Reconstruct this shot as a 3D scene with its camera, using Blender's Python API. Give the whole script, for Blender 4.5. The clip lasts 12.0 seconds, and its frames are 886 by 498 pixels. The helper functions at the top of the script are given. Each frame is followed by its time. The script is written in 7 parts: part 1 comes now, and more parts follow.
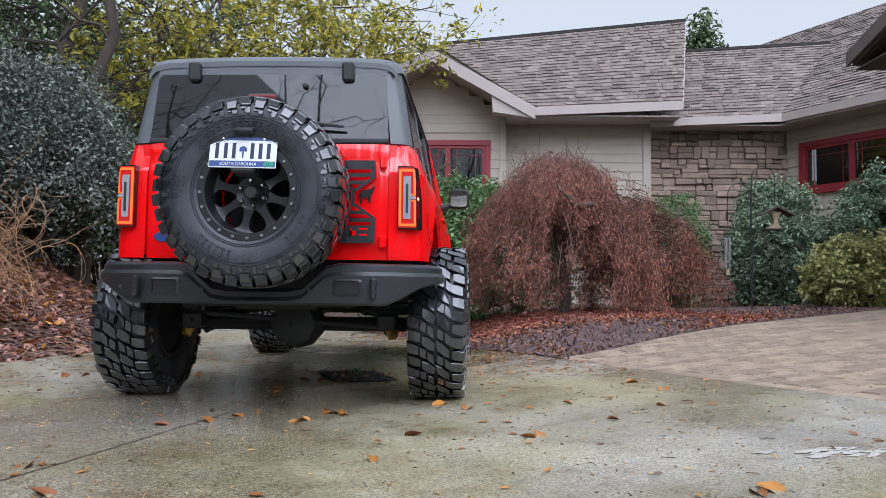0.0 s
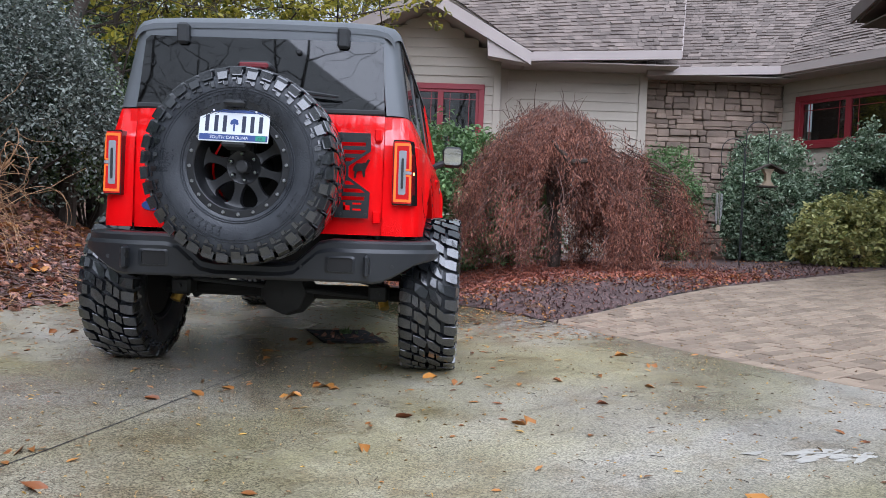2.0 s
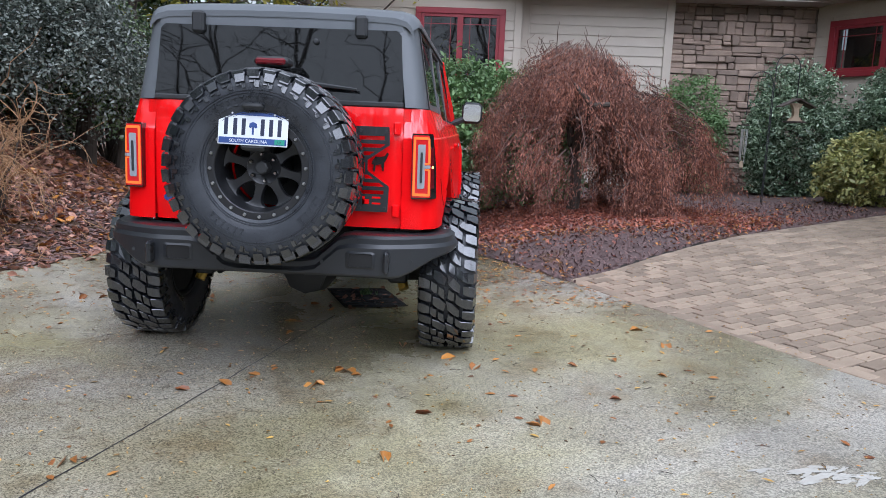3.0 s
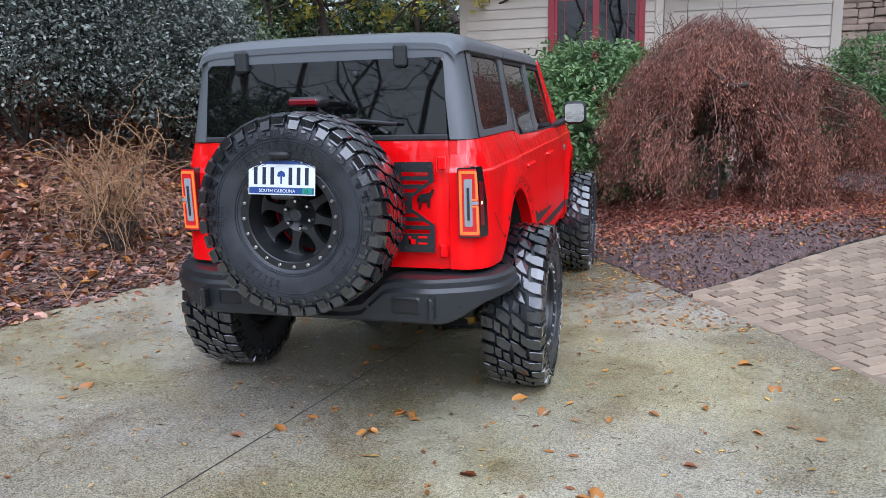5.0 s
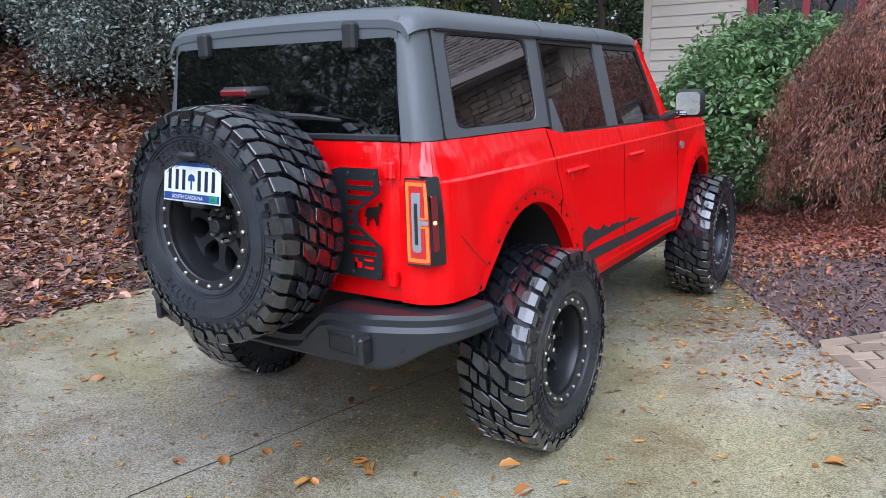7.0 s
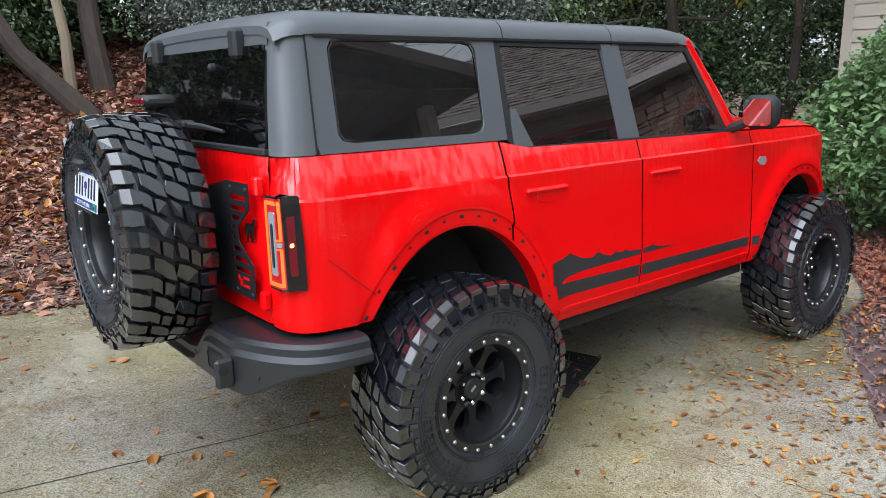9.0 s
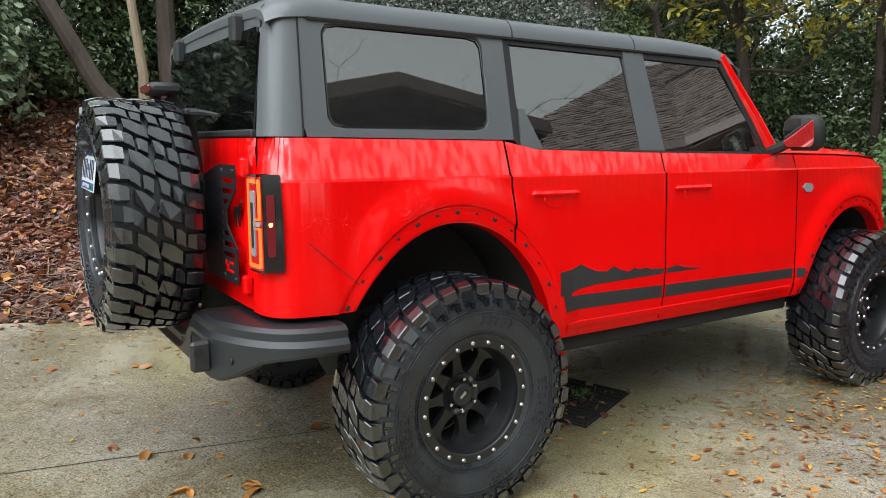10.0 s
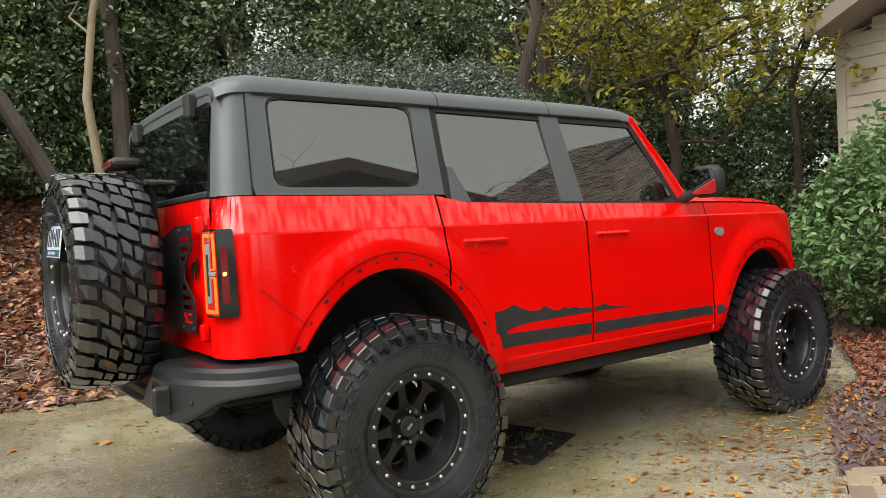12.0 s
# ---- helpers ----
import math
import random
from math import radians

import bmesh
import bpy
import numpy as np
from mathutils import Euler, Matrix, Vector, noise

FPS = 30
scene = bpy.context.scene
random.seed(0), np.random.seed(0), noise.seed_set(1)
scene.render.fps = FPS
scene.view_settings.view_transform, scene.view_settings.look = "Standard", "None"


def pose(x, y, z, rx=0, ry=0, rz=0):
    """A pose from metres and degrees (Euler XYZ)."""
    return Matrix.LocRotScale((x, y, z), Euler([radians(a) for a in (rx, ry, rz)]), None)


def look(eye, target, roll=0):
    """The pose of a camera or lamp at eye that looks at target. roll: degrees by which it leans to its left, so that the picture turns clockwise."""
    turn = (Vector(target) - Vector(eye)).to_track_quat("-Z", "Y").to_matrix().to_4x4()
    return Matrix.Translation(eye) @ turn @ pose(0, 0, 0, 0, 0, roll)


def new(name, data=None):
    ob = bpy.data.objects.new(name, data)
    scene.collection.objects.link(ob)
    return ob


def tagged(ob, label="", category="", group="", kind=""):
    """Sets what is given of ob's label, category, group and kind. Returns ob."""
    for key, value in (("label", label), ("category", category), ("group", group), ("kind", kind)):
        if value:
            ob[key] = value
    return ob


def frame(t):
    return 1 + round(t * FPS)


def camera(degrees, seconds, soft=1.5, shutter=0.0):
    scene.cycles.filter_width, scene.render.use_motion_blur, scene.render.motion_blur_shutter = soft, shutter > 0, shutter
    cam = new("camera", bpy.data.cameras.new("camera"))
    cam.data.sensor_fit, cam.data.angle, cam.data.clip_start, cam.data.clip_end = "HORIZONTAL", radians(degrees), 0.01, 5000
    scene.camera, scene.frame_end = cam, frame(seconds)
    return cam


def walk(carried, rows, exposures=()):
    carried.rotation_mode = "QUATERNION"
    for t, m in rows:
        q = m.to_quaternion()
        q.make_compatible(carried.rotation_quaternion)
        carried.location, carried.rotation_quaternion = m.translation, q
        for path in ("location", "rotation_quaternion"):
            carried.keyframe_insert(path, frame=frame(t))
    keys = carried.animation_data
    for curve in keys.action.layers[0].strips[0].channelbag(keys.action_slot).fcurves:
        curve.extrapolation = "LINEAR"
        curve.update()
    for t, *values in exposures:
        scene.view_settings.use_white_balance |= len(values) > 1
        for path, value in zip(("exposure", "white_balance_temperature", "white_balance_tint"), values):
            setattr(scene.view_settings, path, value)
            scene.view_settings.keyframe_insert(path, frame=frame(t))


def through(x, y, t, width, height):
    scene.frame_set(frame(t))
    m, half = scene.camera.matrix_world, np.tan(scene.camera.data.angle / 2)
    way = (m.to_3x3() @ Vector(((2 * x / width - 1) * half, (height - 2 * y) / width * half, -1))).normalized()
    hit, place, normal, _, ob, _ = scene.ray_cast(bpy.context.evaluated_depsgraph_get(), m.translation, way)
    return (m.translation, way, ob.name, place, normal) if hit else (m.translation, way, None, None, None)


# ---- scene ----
cam = camera(61.9, 12.0, 0.6)
PATH = [
    (0, (1.132, -4.658, 0.674), (1.045, -2.662, 0.775), 0.7),
    (0.5, (1.13, -4.659, 0.675), (1.05, -2.663, 0.774), 1.2),
    (1, (1.123, -4.654, 0.676), (1.056, -2.657, 0.756), 1.7),
    (1.5, (1.099, -4.635, 0.689), (1.049, -2.636, 0.712), 2.0),
    (2, (1.09, -4.605, 0.902), (1.04, -2.607, 0.826), 2.2),
    (2.5, (1.077, -4.595, 1.16), (1.012, -2.606, 0.958), 2.4),
    (3, (1.072, -4.599, 1.354), (0.982, -2.628, 1.028), 2.3),
    (3.2, (1.077, -4.604, 1.407), (0.975, -2.641, 1.041), 1.7),
    (4.8, (1.557, -4.268, 1.634), (1.067, -2.37, 1.239), -1.4),
    (5, (1.604, -4.15, 1.645), (1.067, -2.267, 1.242), -1.6),
    (5.5, (1.805, -3.884, 1.636), (1.128, -2.053, 1.198), -1.8),
    (6, (2.07, -3.638, 1.636), (1.246, -1.873, 1.179), -1.7),
    (6.5, (2.224, -3.302, 1.614), (1.268, -1.604, 1.163), -1.4),
    (7, (2.364, -2.988, 1.658), (1.288, -1.36, 1.22), -1.4),
    (7.2, (2.453, -2.866, 1.665), (1.327, -1.269, 1.235), -1.4),
    (8.8, (3.017, -1.983, 1.706), (1.548, -0.699, 1.266), -1.3),
    (9, (3.12, -1.887, 1.693), (1.605, -0.66, 1.25), -1.2),
    (9.5, (3.246, -1.71, 1.571), (1.643, -0.588, 1.158), -1.1),
    (10, (3.26, -1.585, 1.418), (1.6, -0.506, 1.138), 0.2),
    (10.5, (3.282, -1.551, 1.337), (1.585, -0.521, 1.093), 1.2),
    (11, (3.367, -1.577, 1.291), (1.679, -0.517, 1.122), -0.5),
    (11.5, (3.512, -1.629, 1.261), (1.865, -0.497, 1.181), -2.2),
    (12, (3.583, -1.69, 1.257), (1.969, -0.511, 1.214), -2.8),
]
walk(cam, [(t, look(eye, target, roll)) for t, eye, target, roll in PATH],
     exposures=[(0.0, 0.48, 5500, 16), (7.2, 0.64, 5280, 16), (9.5, 0.68, 5850, 9), (12.0, 0.66, 6650, 5)])

# ---- light ----
world = bpy.data.worlds.new("overcast_sky")
scene.world = world
world.use_nodes = True
wn, wl = world.node_tree.nodes, world.node_tree.links
wn.clear()
SUN_EL, SUN_ROT = radians(52), radians(158)
sky = wn.new("ShaderNodeTexSky")
sky.sky_type, sky.sun_disc = "NISHITA", False
sky.sun_elevation, sky.sun_rotation = SUN_EL, SUN_ROT
sky.air_density, sky.dust_density = 1.0, 4.0
grey = wn.new("ShaderNodeHueSaturation")
grey.inputs["Saturation"].default_value = 0.1
veil = wn.new("ShaderNodeMix")
veil.data_type = "RGBA"
veil.inputs[0].default_value = 0.6
veil.inputs[7].default_value = (7.4, 7.7, 7.1, 1)
back = wn.new("ShaderNodeBackground")
back.inputs[1].default_value = 0.092
wout = wn.new("ShaderNodeOutputWorld")
wl.new(sky.outputs[0], grey.inputs["Color"])
wl.new(grey.outputs[0], veil.inputs[6])
wl.new(veil.outputs[2], back.inputs[0])
wl.new(back.outputs[0], wout.inputs[0])
sun = new("sun", bpy.data.lights.new("sun", "SUN"))
sun.data.energy, sun.data.angle, sun.data.color = 2.8, radians(80), (1.0, 0.99, 0.98)
sun.matrix_world = look((3.5, -7.5, 12), (0, 1, 0))


# ---- materials ----
def material(name, c1, c2=None, rough=0.6, metal=0.0, scale=4.0, fine=60.0, bump=0.15, coat=0.0, spec=0.5, rough2=None,
             emit=None, strength=0.0, contrast=0.35, rand=0.0, stretch=(1, 1, 1), island=0.0):
    """Principled surface with a coarse and a fine noise in colour, roughness and relief."""
    m = bpy.data.materials.new(name)
    m.use_nodes = True
    n, l = m.node_tree.nodes, m.node_tree.links
    p = n["Principled BSDF"]
    c2 = c2 or tuple(v * 0.7 for v in c1)
    tc = n.new("ShaderNodeTexCoord")
    mp = n.new("ShaderNodeMapping")
    mp.inputs["Scale"].default_value = stretch
    l.new(tc.outputs["Object"], mp.inputs["Vector"])
    a = n.new("ShaderNodeTexNoise")
    a.inputs["Scale"].default_value, a.inputs["Detail"].default_value = scale, 6
    b = n.new("ShaderNodeTexNoise")
    b.inputs["Scale"].default_value, b.inputs["Detail"].default_value = fine, 4
    l.new(mp.outputs[0], a.inputs["Vector"])
    l.new(mp.outputs[0], b.inputs["Vector"])
    add = n.new("ShaderNodeMath")
    add.operation = "MULTIPLY_ADD"
    add.inputs[1].default_value = 0.45
    l.new(b.outputs[0], add.inputs[0])
    l.new(a.outputs[0], add.inputs[2])
    ramp = n.new("ShaderNodeMapRange")
    ramp.inputs["From Min"].default_value, ramp.inputs["From Max"].default_value = 0.72 - contrast, 0.72 + contrast
    l.new(add.outputs[0], ramp.inputs["Value"])
    mix = n.new("ShaderNodeMix")
    mix.data_type = "RGBA"
    mix.inputs[6].default_value, mix.inputs[7].default_value = (*c1, 1), (*c2, 1)
    l.new(ramp.outputs[0], mix.inputs[0])
    col = mix.outputs[2]
    if rand or island:
        if rand:
            src = n.new("ShaderNodeObjectInfo").outputs["Random"]
        else:
            src = n.new("ShaderNodeNewGeometry").outputs["Random Per Island"]
        hs = n.new("ShaderNodeHueSaturation")
        r = n.new("ShaderNodeMapRange")
        v = rand or island
        r.inputs["To Min"].default_value, r.inputs["To Max"].default_value = 1 - v, 1 + v
        l.new(src, r.inputs["Value"])
        l.new(r.outputs[0], hs.inputs["Value"])
        l.new(col, hs.inputs["Color"])
        col = hs.outputs[0]
    l.new(col, p.inputs["Base Color"])
    rr = n.new("ShaderNodeMapRange")
    rr.inputs["To Min"].default_value, rr.inputs["To Max"].default_value = rough, rough2 if rough2 is not None else min(1, rough * 1.25)
    l.new(ramp.outputs[0], rr.inputs["Value"])
    l.new(rr.outputs[0], p.inputs["Roughness"])
    p.inputs["Metallic"].default_value, p.inputs["Coat Weight"].default_value = metal, coat
    p.inputs["Coat Roughness"].default_value = 0.06
    p.inputs["Specular IOR Level"].default_value = spec
    if bump:
        bp = n.new("ShaderNodeBump")
        bp.inputs["Strength"].default_value, bp.inputs["Distance"].default_value = bump, 0.01
        l.new(add.outputs[0], bp.inputs["Height"])
        l.new(bp.outputs[0], p.inputs["Normal"])
    if emit:
        p.inputs["Emission Color"].default_value = (*emit, 1)
        p.inputs["Emission Strength"].default_value = strength
    return m


def beaded(m, scale=90.0, size=0.28, strength=0.25):
    """Rain beads on a smooth surface: small round bumps over the coarse relief."""
    n, l = m.node_tree.nodes, m.node_tree.links
    p = n["Principled BSDF"]
    tc = n.new("ShaderNodeTexCoord")
    vo = n.new("ShaderNodeTexVoronoi")
    vo.inputs["Scale"].default_value = scale
    l.new(tc.outputs["Object"], vo.inputs["Vector"])
    no = n.new("ShaderNodeTexNoise")
    no.inputs["Scale"].default_value = 5.0
    l.new(tc.outputs["Object"], no.inputs["Vector"])
    sz = n.new("ShaderNodeMapRange")
    sz.inputs["From Min"].default_value, sz.inputs["From Max"].default_value = 0.4, 0.7
    sz.inputs["To Min"].default_value, sz.inputs["To Max"].default_value = 0.0, size
    l.new(no.outputs[0], sz.inputs["Value"])
    sub = n.new("ShaderNodeMath")
    sub.operation = "SUBTRACT"
    l.new(sz.outputs[0], sub.inputs[0])
    l.new(vo.outputs["Distance"], sub.inputs[1])
    mx = n.new("ShaderNodeMath")
    mx.operation = "MAXIMUM"
    mx.inputs[1].default_value = 0
    l.new(sub.outputs[0], mx.inputs[0])
    bp = n.new("ShaderNodeBump")
    bp.inputs["Strength"].default_value, bp.inputs["Distance"].default_value = strength, 0.006
    l.new(mx.outputs[0], bp.inputs["Height"])
    old = p.inputs["Normal"].links
    if old:
        l.new(old[0].from_socket, bp.inputs["Normal"])
    l.new(bp.outputs[0], p.inputs["Normal"])
    l.new(bp.outputs[0], p.inputs["Coat Normal"])
    return m


def tinted_glass(name, tint, rough=0.02, film=0.0, gain=1.5, base=0.03):
    m = bpy.data.materials.new(name)
    m.use_nodes = True
    n, l = m.node_tree.nodes, m.node_tree.links
    n.clear()
    out = n.new("ShaderNodeOutputMaterial")
    tr = n.new("ShaderNodeBsdfTransparent")
    tr.inputs[0].default_value = (*tint, 1)
    gl = n.new("ShaderNodeBsdfGlossy")
    gl.inputs["Roughness"].default_value = rough
    fr = n.new("ShaderNodeFresnel")
    fr.inputs[0].default_value = 1.55
    tc = n.new("ShaderNodeTexCoord")
    vo = n.new("ShaderNodeTexVoronoi")
    vo.inputs["Scale"].default_value = 190
    l.new(tc.outputs["Object"], vo.inputs["Vector"])
    sub = n.new("ShaderNodeMath")
    sub.operation = "SUBTRACT"
    sub.inputs[0].default_value = 0.24
    l.new(vo.outputs["Distance"], sub.inputs[1])
    mx = n.new("ShaderNodeMath")
    mx.operation = "MAXIMUM"
    mx.inputs[1].default_value = 0
    l.new(sub.outputs[0], mx.inputs[0])
    bp = n.new("ShaderNodeBump")
    bp.inputs["Strength"].default_value, bp.inputs["Distance"].default_value = 0.85, 0.006
    l.new(mx.outputs[0], bp.inputs["Height"])
    l.new(bp.outputs[0], gl.inputs["Normal"])
    mul = n.new("ShaderNodeMath")
    mul.operation = "MULTIPLY_ADD"
    mul.inputs[1].default_value, mul.inputs[2].default_value = gain, base
    mul.use_clamp = True
    l.new(fr.outputs[0], mul.inputs[0])
    mi = n.new("ShaderNodeMixShader")
    l.new(mul.outputs[0], mi.inputs[0])
    l.new(tr.outputs[0], mi.inputs[1])
    l.new(gl.outputs[0], mi.inputs[2])
    if film:
        di = n.new("ShaderNodeBsdfDiffuse")
        di.inputs[0].default_value = (0.16, 0.18, 0.19, 1)
        sp = n.new("ShaderNodeTexNoise")
        sp.inputs["Scale"].default_value = 7
        l.new(tc.outputs["Object"], sp.inputs["Vector"])
        fm = n.new("ShaderNodeMath")
        fm.operation = "MULTIPLY"
        fm.inputs[1].default_value = film * 2
        l.new(sp.outputs[0], fm.inputs[0])
        m2 = n.new("ShaderNodeMixShader")
        l.new(fm.outputs[0], m2.inputs[0])
        l.new(mi.outputs[0], m2.inputs[1])
        l.new(di.outputs[0], m2.inputs[2])
        l.new(m2.outputs[0], out.inputs[0])
        return m
    l.new(mi.outputs[0], out.inputs[0])
    return m


def streaked(m, strength=0.3):
    """Rain running down the panels: fine upright ripples and patches of water film under the beads."""
    n, l = m.node_tree.nodes, m.node_tree.links
    p = n["Principled BSDF"]
    tc = n.new("ShaderNodeTexCoord")
    mp = n.new("ShaderNodeMapping")
    mp.inputs["Scale"].default_value = (34, 34, 1.6)
    l.new(tc.outputs["Object"], mp.inputs["Vector"])
    no = n.new("ShaderNodeTexNoise")
    no.inputs["Scale"].default_value, no.inputs["Detail"].default_value = 1.0, 3
    l.new(mp.outputs[0], no.inputs["Vector"])
    rg = n.new("ShaderNodeMapRange")
    rg.inputs["From Min"].default_value, rg.inputs["From Max"].default_value = 0.35, 0.7
    rg.inputs["To Min"].default_value, rg.inputs["To Max"].default_value = 0.03, 0.16
    l.new(no.outputs[0], rg.inputs["Value"])
    l.new(rg.outputs[0], p.inputs["Coat Roughness"])
    film = n.new("ShaderNodeMapRange")
    film.inputs["From Min"].default_value, film.inputs["From Max"].default_value = 0.38, 0.60
    film.inputs["To Min"].default_value, film.inputs["To Max"].default_value = 0.25, 1.0
    l.new(no.outputs[0], film.inputs["Value"])
    sp = n.new("ShaderNodeSeparateXYZ")
    l.new(tc.outputs["Object"], sp.inputs[0])
    run = n.new("ShaderNodeMapRange")
    run.inputs["From Min"].default_value, run.inputs["From Max"].default_value = 1.12, 1.31
    run.inputs["To Min"].default_value, run.inputs["To Max"].default_value = 0.13, 1.0
    l.new(sp.outputs[2], run.inputs["Value"])
    wet = n.new("ShaderNodeMath")
    wet.operation = "MULTIPLY"
    l.new(film.outputs[0], wet.inputs[0])
    l.new(run.outputs[0], wet.inputs[1])
    l.new(wet.outputs[0], p.inputs["Coat Weight"])
    bp = n.new("ShaderNodeBump")
    bp.inputs["Strength"].default_value, bp.inputs["Distance"].default_value = strength, 0.004
    l.new(no.outputs[0], bp.inputs["Height"])
    l.new(bp.outputs[0], p.inputs["Normal"])
    return m


RED = beaded(streaked(material("red_paint", (0.84, 0.0012, 0.0015), (0.79, 0.001, 0.001), 0.42, coat=0.9, bump=0.0, scale=2, rough2=0.5, spec=0.05), 0.2), scale=120, size=0.40, strength=0.9)
RED.node_tree.nodes["Principled BSDF"].inputs["Coat IOR"].default_value = 2.0
GREYTOP = beaded(material("grey_textured_hardtop", (0.108, 0.117, 0.125), (0.092, 0.10, 0.108), 0.46, fine=500, bump=0.08, rough2=0.56, coat=0.4), scale=150, size=0.34, strength=0.5)
BLACKP = beaded(material("black_powder_coat", (0.014, 0.015, 0.017), (0.022, 0.024, 0.027), 0.24, fine=300, bump=0.12, rough2=0.42), scale=110, strength=0.35)
MATTE = material("black_plastic", (0.016, 0.017, 0.018), (0.024, 0.025, 0.026), 0.55, bump=0.05)
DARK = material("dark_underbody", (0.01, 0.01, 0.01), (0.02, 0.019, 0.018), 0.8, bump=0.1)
RUBBER = beaded(material("wet_tyre_rubber", (0.016, 0.018, 0.022), (0.034, 0.038, 0.045), 0.18, scale=9, fine=120, bump=0.35, rough2=0.62, spec=0.5, contrast=0.2), scale=100, size=0.36, strength=0.5)
TREAD = material("wet_tread_rubber", (0.006, 0.007, 0.009), (0.012, 0.0135, 0.017), 0.12, scale=40, fine=170, bump=0.07, rough2=0.3, spec=0.6, coat=1.0)
TREAD.node_tree.nodes["Principled BSDF"].inputs["Coat IOR"].default_value = 1.65
RIM = material("satin_black_rim", (0.012, 0.0125, 0.014), (0.018, 0.0185, 0.02), 0.30, spec=0.5, bump=0.02)
STEEL = material("bright_steel", (0.62, 0.62, 0.63), (0.5, 0.5, 0.5), 0.25, metal=1.0, bump=0.02)
CHROME = material("chrome", (0.75, 0.75, 0.76), (0.7, 0.7, 0.7), 0.08, metal=1.0, bump=0.0)
GOLD = material("gold_anodised_shock", (0.55, 0.36, 0.06), (0.45, 0.28, 0.05), 0.3, metal=0.6)
GLASS = tinted_glass("tinted_car_glass", (0.008, 0.008, 0.009), 0.015, 0.0, 0.5, 0.30)
REARGLASS = tinted_glass("dark_rear_glass", (0.004, 0.004, 0.005), 0.02, 0.008, 0.4, 0.06)
MIRROR = material("mirror_glass", (0.52, 0.53, 0.55), (0.50, 0.51, 0.53), 0.02, metal=1.0, bump=0.0)
LENSRED = material("red_lens", (0.5, 0.01, 0.012), (0.42, 0.008, 0.01), 0.1, coat=0.6, bump=0.0, emit=(1.0, 0.03, 0.02), strength=0.10)
LENSDIM = material("dim_red_lens", (0.16, 0.006, 0.012), (0.12, 0.005, 0.01), 0.12, coat=0.6, bump=0.0)
LEDGLOW = material("lit_orange_led", (0.75, 0.12, 0.025), (0.7, 0.10, 0.025), 0.2, bump=0.0, emit=(1.0, 0.26, 0.02), strength=0.36)
LENSWHITE = material("clear_lens", (0.33, 0.34, 0.36), (0.26, 0.27, 0.29), 0.12, bump=0.0)
LENSBLACK = material("gloss_black_housing", (0.012, 0.01, 0.01), (0.015, 0.012, 0.012), 0.12, coat=0.5, bump=0.0)
AMBER = material("lit_amber_marker", (0.9, 0.25, 0.05), None, 0.2, bump=0.0, emit=(1.0, 0.35, 0.08), strength=4.0)
PLATEW = material("plate_white", (0.7, 0.72, 0.74), (0.64, 0.67, 0.7), 0.3, bump=0.0)
PLATEB = material("plate_blue", (0.03, 0.07, 0.25), None, 0.3, bump=0.0)
PLATEG = material("plate_green_sticker", (0.03, 0.3, 0.2), None, 0.35, bump=0.0)
INK = material("plate_dark_blue_ink", (0.012, 0.018, 0.05), None, 0.4, bump=0.0)
DECAL = material("dark_vinyl_decal", (0.02, 0.021, 0.022), (0.035, 0.036, 0.038), 0.5, bump=0.0, scale=8)


